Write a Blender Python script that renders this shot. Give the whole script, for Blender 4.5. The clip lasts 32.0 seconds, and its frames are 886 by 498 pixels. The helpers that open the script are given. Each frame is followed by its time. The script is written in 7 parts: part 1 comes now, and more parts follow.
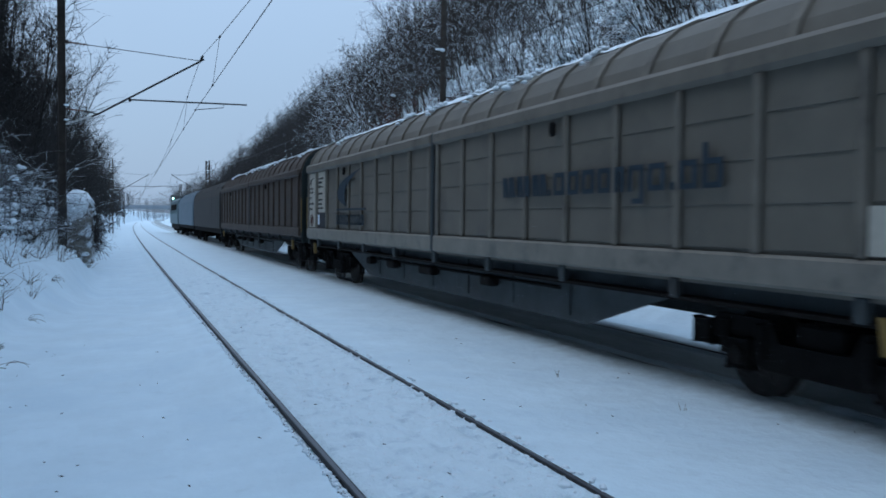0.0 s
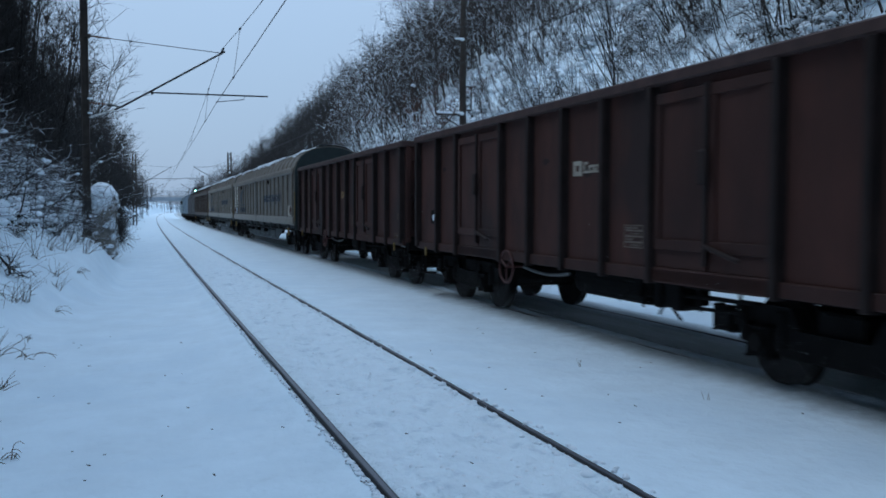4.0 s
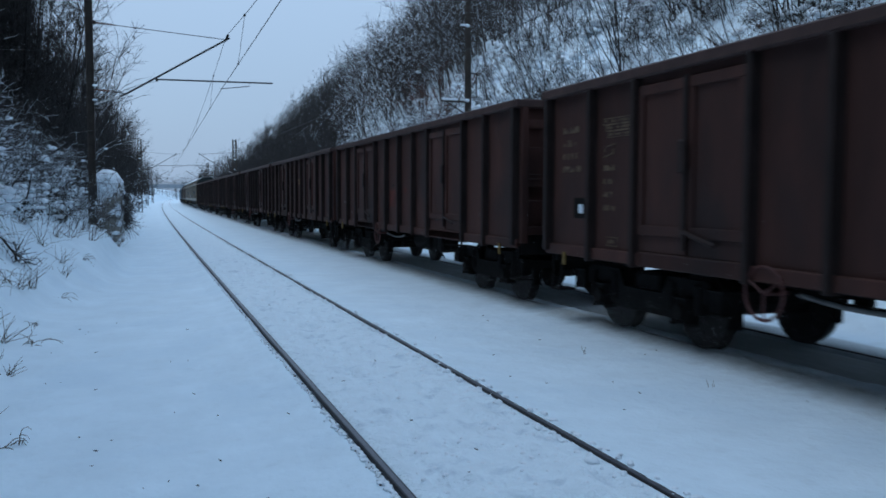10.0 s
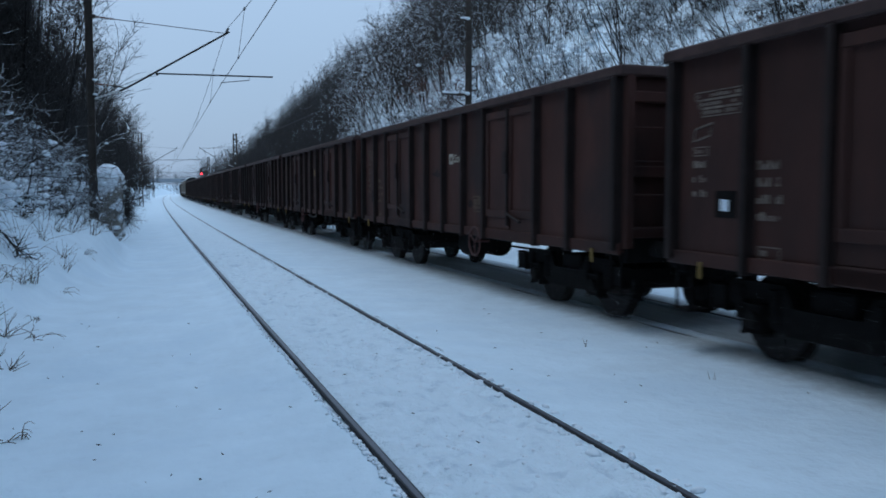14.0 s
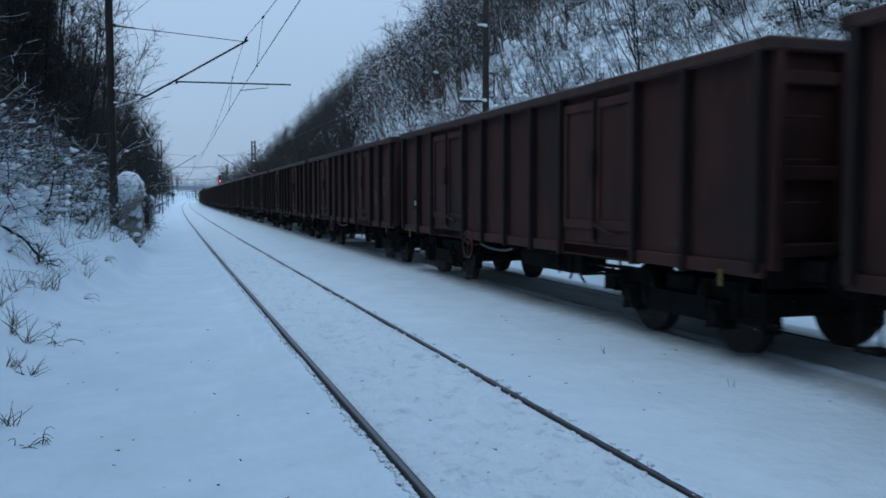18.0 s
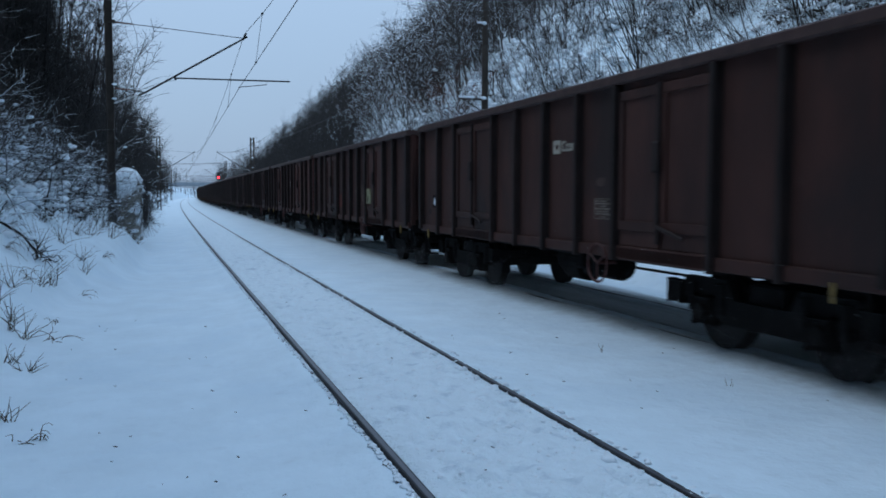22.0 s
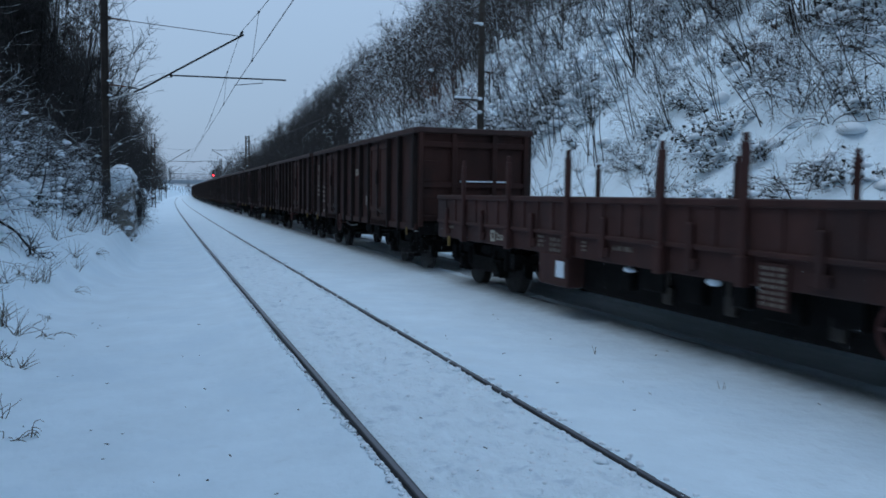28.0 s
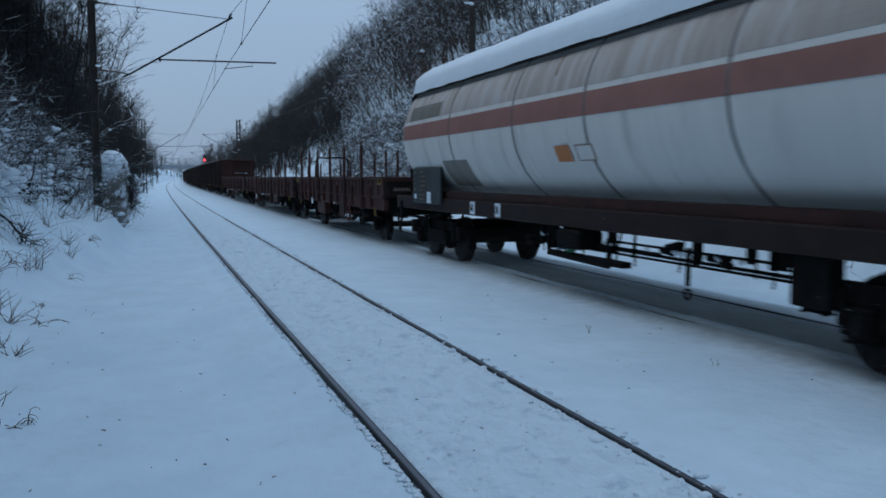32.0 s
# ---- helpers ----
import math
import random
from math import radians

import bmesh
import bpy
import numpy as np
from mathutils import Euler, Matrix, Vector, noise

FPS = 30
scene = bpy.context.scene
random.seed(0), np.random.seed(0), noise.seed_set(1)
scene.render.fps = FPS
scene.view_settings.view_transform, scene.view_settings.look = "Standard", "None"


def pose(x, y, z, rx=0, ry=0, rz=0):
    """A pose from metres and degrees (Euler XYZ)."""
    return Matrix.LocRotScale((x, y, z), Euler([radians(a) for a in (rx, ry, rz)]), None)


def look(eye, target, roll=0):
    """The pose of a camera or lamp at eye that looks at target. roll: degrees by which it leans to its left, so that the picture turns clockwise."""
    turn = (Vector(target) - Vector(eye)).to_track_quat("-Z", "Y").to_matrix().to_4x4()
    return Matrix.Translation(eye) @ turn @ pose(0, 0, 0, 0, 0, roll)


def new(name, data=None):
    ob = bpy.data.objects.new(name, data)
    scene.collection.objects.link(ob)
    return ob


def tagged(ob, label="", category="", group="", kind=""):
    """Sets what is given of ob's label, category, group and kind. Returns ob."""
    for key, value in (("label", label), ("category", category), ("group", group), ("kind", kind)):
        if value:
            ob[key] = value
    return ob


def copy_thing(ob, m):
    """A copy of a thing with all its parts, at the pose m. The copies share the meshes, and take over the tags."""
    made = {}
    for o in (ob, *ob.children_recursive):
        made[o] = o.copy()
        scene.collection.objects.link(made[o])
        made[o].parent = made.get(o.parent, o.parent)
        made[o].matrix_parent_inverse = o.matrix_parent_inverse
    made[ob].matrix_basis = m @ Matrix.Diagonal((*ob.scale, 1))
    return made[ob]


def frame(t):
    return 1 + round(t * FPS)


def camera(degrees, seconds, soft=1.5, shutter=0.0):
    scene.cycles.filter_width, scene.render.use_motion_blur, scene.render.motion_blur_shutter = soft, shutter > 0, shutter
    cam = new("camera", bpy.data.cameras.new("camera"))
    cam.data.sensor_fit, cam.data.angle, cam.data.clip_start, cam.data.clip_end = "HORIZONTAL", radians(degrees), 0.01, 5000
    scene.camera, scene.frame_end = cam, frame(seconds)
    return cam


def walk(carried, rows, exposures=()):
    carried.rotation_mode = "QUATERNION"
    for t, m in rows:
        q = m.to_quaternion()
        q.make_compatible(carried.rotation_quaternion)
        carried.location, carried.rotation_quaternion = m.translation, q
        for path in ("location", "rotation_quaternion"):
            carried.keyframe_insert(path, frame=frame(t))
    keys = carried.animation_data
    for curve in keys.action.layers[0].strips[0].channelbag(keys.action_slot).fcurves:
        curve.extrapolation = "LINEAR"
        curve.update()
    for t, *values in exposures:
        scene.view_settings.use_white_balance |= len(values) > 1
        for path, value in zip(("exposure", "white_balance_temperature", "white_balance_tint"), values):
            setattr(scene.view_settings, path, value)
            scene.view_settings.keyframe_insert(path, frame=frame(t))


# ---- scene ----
EYE = 1.783


def aim(yaw, pitch, roll):
    """Camera pose on its stand at the lineside: yaw to the left of the track's line, pitch up, roll."""
    return pose(0, 0, EYE, 90 + pitch, 0, yaw) @ pose(0, 0, 0, 0, 0, roll)


cam = camera(56.31, 32.0, soft=1.7, shutter=0.2)
PATH = [
    (0.0, aim(-21.624, -1.996, 0.575)),
    (0.5, aim(-21.606, -1.918, 0.608)),
    (1.0, aim(-21.694, -1.809, 0.506)),
    (1.5, aim(-21.329, -1.854, 0.722)),
    (2.0, aim(-20.981, -2.030, 0.549)),
    (2.5, aim(-20.636, -2.199, 0.173)),
    (3.0, aim(-20.415, -2.423, 0.322)),
    (3.5, aim(-20.341, -2.624, 0.260)),
    (5.5, aim(-19.625, -2.813, -0.058)),
    (6.0, aim(-19.556, -2.888, -0.087)),
    (6.5, aim(-19.573, -3.057, 0.063)),
    (7.0, aim(-19.604, -3.367, 0.093)),
    (7.5, aim(-19.652, -3.575, 0.203)),
    (8.0, aim(-19.741, -3.813, -0.100)),
    (8.5, aim(-19.762, -3.780, -0.300)),
    (9.0, aim(-19.744, -3.710, 0.010)),
    (9.5, aim(-19.858, -3.607, 0.141)),
    (10.0, aim(-19.836, -3.587, 0.196)),
    (10.5, aim(-19.985, -3.498, 0.117)),
    (11.0, aim(-20.132, -3.460, 0.151)),
    (11.5, aim(-20.260, -3.484, 0.295)),
    (12.0, aim(-20.217, -3.747, 0.170)),
    (12.5, aim(-20.248, -3.921, 0.086)),
    (13.0, aim(-20.193, -3.981, -0.002)),
    (13.5, aim(-19.756, -4.069, 0.035)),
    (14.0, aim(-19.763, -4.046, -0.005)),
    (14.5, aim(-19.646, -3.981, -0.010)),
    (16.5, aim(-18.729, -3.931, -0.072)),
    (17.0, aim(-18.481, -4.009, -0.063)),
    (17.5, aim(-18.524, -3.907, 0.027)),
    (18.0, aim(-18.567, -3.585, -0.093)),
    (18.5, aim(-18.586, -3.539, 0.092)),
    (19.0, aim(-18.859, -3.646, 0.273)),
    (19.5, aim(-18.744, -3.803, 0.160)),
    (20.0, aim(-18.678, -3.799, -0.023)),
    (20.5, aim(-18.516, -3.729, 0.067)),
    (21.0, aim(-18.606, -3.673, 0.043)),
    (21.5, aim(-18.617, -3.607, 0.095)),
    (22.0, aim(-18.674, -3.742, 0.157)),
    (22.5, aim(-18.752, -3.737, 0.220)),
    (23.0, aim(-18.810, -3.939, 0.083)),
    (23.5, aim(-18.844, -4.071, 0.197)),
    (24.0, aim(-18.990, -4.486, 0.331)),
    (24.5, aim(-19.045, -5.277, 0.164)),
    (26.5, aim(-18.505, -4.200, 0.216)),
    (27.0, aim(-18.595, -3.949, 0.553)),
    (27.5, aim(-18.985, -3.759, 0.756)),
    (28.0, aim(-19.056, -3.717, 0.758)),
    (28.5, aim(-19.280, -4.290, 0.529)),
    (29.0, aim(-19.504, -4.576, 0.320)),
    (29.5, aim(-19.486, -4.582, 0.342)),
    (30.0, aim(-19.527, -4.763, 0.391)),
    (30.5, aim(-19.408, -4.879, 0.439)),
    (31.0, aim(-19.316, -5.013, 0.288)),
    (31.5, aim(-19.405, -5.009, 0.283)),
    (32.0, aim(-19.513, -4.984, -0.022)),
]
walk(cam, PATH, exposures=[(0.0, 0.72, 5500, 2.5), (9.0, 0.70, 5500, 2.5), (17.0, 0.67, 5500, 2.5), (24.0, 0.65, 5500, 2.5), (28.0, 0.55, 5500, 2.5), (32.0, 0.35, 5500, 2.5)])

# ---- light: an overcast winter dusk ----
world = bpy.data.worlds.new("winter_sky")
scene.world = world
world.use_nodes = True
wn, wl = world.node_tree.nodes, world.node_tree.links
wn.clear()
sky = wn.new("ShaderNodeTexSky")
sky.sky_type = "NISHITA"
sky.sun_disc = False
sky.sun_elevation = radians(9)
sky.sun_rotation = radians(291)
sky.air_density, sky.dust_density, sky.ozone_density = 1.0, 3.0, 2.0
cloud = wn.new("ShaderNodeMix")
cloud.data_type = "RGBA"
cloud.inputs[0].default_value = 0.86
cloud.inputs[7].default_value = (3.2, 3.72, 4.6, 1)
noise_sky = wn.new("ShaderNodeTexNoise")
noise_sky.inputs["Scale"].default_value = 1.6
noise_sky.inputs["Detail"].default_value = 5
soft_sky = wn.new("ShaderNodeMix")
soft_sky.data_type = "RGBA"
soft_sky.blend_type = "MULTIPLY"
soft_sky.inputs[0].default_value = 0.16
back = wn.new("ShaderNodeBackground")
back.inputs[1].default_value = 0.115
wout = wn.new("ShaderNodeOutputWorld")
wl.new(sky.outputs[0], cloud.inputs[6])
wl.new(cloud.outputs[2], soft_sky.inputs[6])
wl.new(noise_sky.outputs[0], soft_sky.inputs[7])
# an overcast sky is brighter overhead than at the horizon
where = wn.new("ShaderNodeTexCoord")
height = wn.new("ShaderNodeSeparateXYZ")
rise = wn.new("ShaderNodeMapRange")
rise.inputs[1].default_value, rise.inputs[2].default_value = 0.0, 0.9
rise.inputs[3].default_value, rise.inputs[4].default_value = 0.78, 1.45
shade_sky = wn.new("ShaderNodeVectorMath")
shade_sky.operation = "SCALE"
wl.new(where.outputs["Generated"], height.inputs[0])
wl.new(height.outputs[2], rise.inputs[0])
wl.new(soft_sky.outputs[2], shade_sky.inputs[0])
wl.new(rise.outputs[0], shade_sky.inputs["Scale"])
wl.new(shade_sky.outputs[0], back.inputs[0])
wl.new(back.outputs[0], wout.inputs[0])
sun = new("sun", bpy.data.lights.new("sun", "SUN"))
sun.data.energy, sun.data.angle, sun.data.color = 0.42, radians(35), (1.0, 0.93, 0.86)
sun.matrix_world = look((0, 0, 50), (29, -11, 0))

# ---- materials ----


def mat(name, base, rough=0.8, metal=0.0, vary=0.25, scale=3.0, bump=0.2, bump_scale=30.0, second=None, second_at=0.55,
        second_scale=1.2, snow=None, per_object=0.0, spec=0.3, stretch=(1, 1, 1), deep=0.02):
    """A surface with grain, large stains towards a second colour, relief, and lying snow on what faces up."""
    m = bpy.data.materials.new(name)
    m.use_nodes = True
    n, l = m.node_tree.nodes, m.node_tree.links
    b = n["Principled BSDF"]
    b.inputs["Roughness"].default_value = rough
    b.inputs["Metallic"].default_value = metal
    b.inputs["Specular IOR Level"].default_value = spec
    tc = n.new("ShaderNodeTexCoord")
    mp = n.new("ShaderNodeMapping")
    mp.inputs["Scale"].default_value = stretch
    l.new(tc.outputs["Object"], mp.inputs[0])

    def tex(sc, detail=6):
        t = n.new("ShaderNodeTexNoise")
        t.inputs["Scale"].default_value = sc
        t.inputs["Detail"].default_value = detail
        t.inputs["Roughness"].default_value = 0.6
        l.new(mp.outputs[0], t.inputs["Vector"])
        return t

    def ramp(src, lo, hi):
        r = n.new("ShaderNodeMapRange")
        r.inputs[1].default_value, r.inputs[2].default_value = lo, hi
        l.new(src, r.inputs[0])
        return r.outputs[0]

    def mix(f, a, c, mode="MIX"):
        x = n.new("ShaderNodeMix")
        x.data_type, x.blend_type = "RGBA", mode
        for socket, value in ((x.inputs[0], f), (x.inputs[6], a), (x.inputs[7], c)):
            if isinstance(value, (int, float)):
                socket.default_value = value
            elif isinstance(value, tuple):
                socket.default_value = (*value, 1)
            else:
                l.new(value, socket)
        return x.outputs[2]

    grain = tex(scale)
    dark = tuple(c * (1 - vary) for c in base)
    light = tuple(min(1.0, c * (1 + vary)) for c in base)
    colour = mix(ramp(grain.outputs[0], 0.3, 0.7), dark, light)
    if second:
        stain = tex(second_scale, 8)
        colour = mix(ramp(stain.outputs[0], second_at, second_at + 0.14), colour, second)
    if per_object:
        info = n.new("ShaderNodeObjectInfo")
        hsv = n.new("ShaderNodeHueSaturation")
        l.new(ramp(info.outputs["Random"], 0, 1), hsv.inputs["Value"])
        hsv.inputs["Value"].links[0].from_node.inputs[3].default_value = 1 - per_object
        hsv.inputs["Value"].links[0].from_node.inputs[4].default_value = 1 + per_object
        l.new(colour, hsv.inputs["Color"])
        colour = hsv.outputs[0]
    if snow is not None:
        geo = n.new("ShaderNodeNewGeometry")
        sep = n.new("ShaderNodeSeparateXYZ")
        l.new(geo.outputs["Normal"], sep.inputs[0])
        patch = n.new("ShaderNodeTexNoise")
        patch.inputs["Scale"].default_value = 2.3
        patch.inputs["Detail"].default_value = 4
        l.new(geo.outputs["Position"], patch.inputs["Vector"])
        add = n.new("ShaderNodeMath")
        add.operation = "MULTIPLY_ADD"
        add.inputs[1].default_value = 1.6
        l.new(patch.outputs[0], add.inputs[0])
        l.new(sep.outputs[2], add.inputs[2])
        colour = mix(ramp(add.outputs[0], snow + 0.8, snow + 0.95), colour, (0.75, 0.81, 0.87))
    l.new(colour, b.inputs["Base Color"])
    if bump:
        bt = tex(bump_scale, 4)
        bp = n.new("ShaderNodeBump")
        bp.inputs["Strength"].default_value = bump
        bp.inputs["Distance"].default_value = deep
        l.new(bt.outputs[0], bp.inputs["Height"])
        l.new(bp.outputs[0], b.inputs["Normal"])
    return m


def glow(name, colour, power):
    m = bpy.data.materials.new(name)
    m.use_nodes = True
    b = m.node_tree.nodes["Principled BSDF"]
    b.inputs["Base Color"].default_value = (*colour, 1)
    b.inputs["Emission Color"].default_value = (*colour, 1)
    b.inputs["Emission Strength"].default_value = power
    return m


M_SNOW = mat("fresh_snow", (0.70, 0.80, 0.87), 0.75, vary=0.055, scale=1.6, bump=0.8, bump_scale=5.0, spec=0.25, deep=0.04, second=(0.66, 0.765, 0.845), second_at=0.5, second_scale=0.7)
M_SNOW_TROD = mat("trodden_snow", (0.74, 0.83, 0.89), 0.8, vary=0.05, scale=6.0, bump=1.0, bump_scale=8.0, spec=0.25, deep=0.08,
                  second=(0.57, 0.66, 0.74), second_at=0.55, second_scale=4.2)
M_SNOW_CAP = mat("lying_snow", (0.76, 0.82, 0.87), 0.8, vary=0.03, scale=4.0, bump=0.4, bump_scale=12.0, spec=0.2)
M_GREY_BED = mat("wind_swept_ballast", (0.38, 0.41, 0.42), 0.9, vary=0.12, scale=9.0, bump=0.35, bump_scale=22.0,
                 second=(0.48, 0.52, 0.54), second_at=0.5, second_scale=1.6, stretch=(1.0, 0.22, 1.0))
def sweep_and_shade(m, dirt_shade):
    """Turns the marked strip of a ground mesh from snow to grey: ice, ballast dust, painted shade."""
    n, l = m.node_tree.nodes, m.node_tree.links
    b = n["Principled BSDF"]
    clean = b.inputs["Base Color"].links[0].from_socket
    at = n.new("ShaderNodeAttribute")
    at.attribute_name = "swept"
    grit = n.new("ShaderNodeTexNoise")
    grit.inputs["Scale"].default_value = 5.0
    grit.inputs["Detail"].default_value = 8
    tc = n.new("ShaderNodeTexCoord")
    l.new(tc.outputs["Object"], grit.inputs["Vector"])
    add = n.new("ShaderNodeMath")
    add.operation = "MULTIPLY_ADD"
    add.inputs[1].default_value = 0.9
    l.new(grit.outputs[0], add.inputs[0])
    l.new(at.outputs["Fac"], add.inputs[2])
    r = n.new("ShaderNodeMapRange")
    r.inputs[1].default_value, r.inputs[2].default_value = 0.55, 1.45
    l.new(add.outputs[0], r.inputs[0])
    x = n.new("ShaderNodeMix")
    x.data_type = "RGBA"
    l.new(r.outputs[0], x.inputs[0])
    l.new(clean, x.inputs[6])
    x.inputs[7].default_value = (*dirt_shade, 1)
    l.new(x.outputs[2], b.inputs["Base Color"])


sweep_and_shade(M_SNOW, (0.40, 0.445, 0.47))
M_RAIL = mat("worn_rail_steel", (0.022, 0.022, 0.025), 0.5, 0.5, vary=0.3, scale=20.0, bump=0.1)
M_RAIL_TOP = mat("rail_running_surface", (0.13, 0.135, 0.155), 0.4, 0.7, vary=0.15, scale=30.0, bump=0.05)
M_RUST = mat("red_brown_wagon_paint", (0.041, 0.0150, 0.0106), 0.75, vary=0.32, scale=2.2, bump=0.25, bump_scale=18.0,
             second=(0.021, 0.0102, 0.0085), second_at=0.5, second_scale=0.9, per_object=0.2, stretch=(1.0, 1.0, 0.4))
M_RUST_RED = mat("fresher_red_brown_wagon_paint", (0.062, 0.0205, 0.0150), 0.7, vary=0.25, scale=2.2, bump=0.25, bump_scale=18.0,
                 second=(0.038, 0.0145, 0.0115), second_at=0.54, second_scale=0.9, per_object=0.12, stretch=(1.0, 1.0, 0.4))
M_RUST_FLAT = mat("red_brown_flat_wagon_paint", (0.050, 0.0195, 0.0155), 0.75, vary=0.22, scale=2.2, bump=0.25, bump_scale=18.0,
                  second=(0.036, 0.0175, 0.0155), second_at=0.52, second_scale=0.9, per_object=0.12)
# near-black brown: shade at ribs and wagon ends painted in, plus grime
M_POST = mat("grimy_shade_dark_brown", (0.017, 0.0095, 0.008), 0.8, vary=0.35, scale=3.0, bump=0.25, bump_scale=18.0, per_object=0.2)
M_PRIMER = mat("red_primer_patch", (0.085, 0.019, 0.013), 0.8, vary=0.3, scale=5.0, bump=0.1, second=(0.05, 0.017, 0.012), second_at=0.5, second_scale=4.0)
M_RUST_TOP = mat("rubbed_wagon_edge", (0.05, 0.027, 0.023), 0.7, vary=0.3, scale=5.0, bump=0.25)
M_UNDER = mat("grimy_underframe", (0.0085, 0.0075, 0.0073), 0.95, vary=0.35, scale=4.0, bump=0.3, spec=0.12)
M_WHEEL = mat("dark_wheel_steel", (0.014, 0.012, 0.0115), 0.85, 0.1, vary=0.3, scale=6.0, bump=0.15)
M_HAB = mat("grey_beige_wagon_paint", (0.134, 0.119, 0.097), 0.6, vary=0.12, scale=1.2, bump=0.12, bump_scale=12.0,
            second=(0.104, 0.094, 0.079), second_at=0.52, second_scale=0.7)
M_HAB_RIB = mat("dusty_wagon_rib", (0.158, 0.138, 0.112), 0.6, vary=0.15, scale=2.0, bump=0.12, second=(0.095, 0.083, 0.07), second_at=0.55, second_scale=1.5)
M_HAB_SILL = mat("pale_aluminium_sill", (0.2, 0.18, 0.15), 0.55, 0.1, vary=0.14, scale=3.0, bump=0.15,
                 second=(0.13, 0.12, 0.105), second_at=0.56, second_scale=2.0)
M_HAB_END = mat("blue_green_wagon_end", (0.018, 0.026, 0.026), 0.65, vary=0.2, scale=3.0, bump=0.2)
M_HAB_FRAME = mat("blue_grey_underframe", (0.05, 0.057, 0.06), 0.75, vary=0.25, scale=2.5, bump=0.2,
                  second=(0.045, 0.045, 0.045), second_at=0.55)
M_BROWN_HAB = mat("brown_wagon_paint", (0.062, 0.046, 0.037), 0.7, vary=0.2, scale=1.5, bump=0.2)
M_DARK_TARP = mat("dark_tarpaulin", (0.05, 0.045, 0.043), 0.7, vary=0.25, scale=2.0, bump=0.3)
M_BLUE_TARP = mat("blue_grey_tarpaulin", (0.16, 0.20, 0.24), 0.6, vary=0.15, scale=2.0, bump=0.25)
M_LOCO = mat("blue_green_loco_paint", (0.025, 0.06, 0.07), 0.4, vary=0.2, scale=2.0, bump=0.05)
M_TANK = mat("grubby_white_tank_paint", (0.70, 0.67, 0.62), 0.5, vary=0.06, scale=1.5, bump=0.06, bump_scale=8.0,
             second=(0.55, 0.52, 0.48), second_at=0.54, second_scale=1.3, stretch=(0.4, 1.6, 0.25))
M_TANK_BAND = mat("faded_orange_red_band", (0.30, 0.150, 0.120), 0.5, vary=0.12, scale=2.0, bump=0.05)
M_TANK_DIRT = mat("rusty_tank_drips", (0.30, 0.21, 0.15), 0.8, vary=0.35, scale=6.0, bump=0.1)
M_TANK_GRIME = mat("brownish_tank_grime", (0.40, 0.345, 0.30), 0.6, vary=0.15, scale=1.5, bump=0.05, second=(0.50, 0.47, 0.44), second_at=0.46, second_scale=1.6, stretch=(0.5, 2.5, 0.3))
M_TANK_SEAM = mat("dull_weld_seam", (0.17, 0.155, 0.145), 0.7, vary=0.3, scale=4.0, bump=0.2, second=(0.3, 0.28, 0.26), second_at=0.55, second_scale=2.0)
M_RIME_PIPE = mat("dull_rimed_pipe", (0.13, 0.125, 0.12), 0.7, vary=0.3, scale=6.0, bump=0.2)
M_TANK_STAIN = mat("faint_tank_stain", (0.43, 0.38, 0.33), 0.6, vary=0.15, scale=5.0, bump=0.05)
M_WHITE = mat("chalky_white_lettering", (0.165, 0.135, 0.11), 0.8, vary=0.3, scale=9.0, bump=0.05, second=(0.07, 0.04, 0.035), second_at=0.5, second_scale=14.0)
M_LOGO = mat("white_stencil_paint", (0.36, 0.325, 0.265), 0.8, vary=0.2, scale=9.0, bump=0.05, second=(0.2, 0.15, 0.13), second_at=0.62, second_scale=14.0)
M_WHITE_BRIGHT = mat("fresh_white_lettering", (0.34, 0.30, 0.26), 0.8, vary=0.25, scale=9.0, bump=0.05, second=(0.14, 0.09, 0.08), second_at=0.56, second_scale=14.0)
M_WHITE_DIM = mat("faded_yellowed_lettering", (0.125, 0.092, 0.058), 0.8, vary=0.3, scale=9.0, bump=0.05, second=(0.05, 0.028, 0.022), second_at=0.48, second_scale=12.0)
M_LOGO_BRIGHT = mat("fresh_white_emblem", (0.52, 0.49, 0.44), 0.8, vary=0.15, scale=9.0, bump=0.05)
M_OCHRE = mat("yellowed_stencil_paint", (0.24, 0.165, 0.075), 0.8, vary=0.25, scale=9.0, bump=0.05, second=(0.12, 0.07, 0.045), second_at=0.5, second_scale=14.0)
M_LABEL = mat("white_paper_label", (0.72, 0.78, 0.84), 0.7, vary=0.04, scale=9.0, bump=0.0)
M_CREAM = mat("cream_marking_panel", (0.43, 0.40, 0.34), 0.7, vary=0.12, scale=4.0, bump=0.05, second=(0.3, 0.25, 0.2), second_at=0.6)
M_BLUE = mat("faded_blue_lettering", (0.016, 0.028, 0.042), 0.6, vary=0.25, scale=8.0, bump=0.05)
M_BLACK = mat("black_lettering", (0.025, 0.025, 0.03), 0.7, vary=0.2, scale=8.0, bump=0.0)
M_YELLOW = mat("dull_yellow_paint", (0.19, 0.125, 0.035), 0.6, vary=0.2, scale=8.0, bump=0.1)
M_ORANGE = mat("orange_plate", (0.5, 0.19, 0.06), 0.55, vary=0.1, scale=8.0, bump=0.0)
M_HANDWHEEL = mat("red_brake_wheel", (0.062, 0.021, 0.018), 0.6, vary=0.2, scale=8.0, bump=0.1)
M_POLE = mat("weathered_mast_steel", (0.05, 0.041, 0.034), 0.8, 0.1, vary=0.3, scale=3.0, bump=0.25, second=(0.028, 0.024, 0.021), second_at=0.5)
M_WIRE = mat("dark_contact_wire", (0.03, 0.03, 0.03), 0.6, 0.3, vary=0.1, bump=0.0)
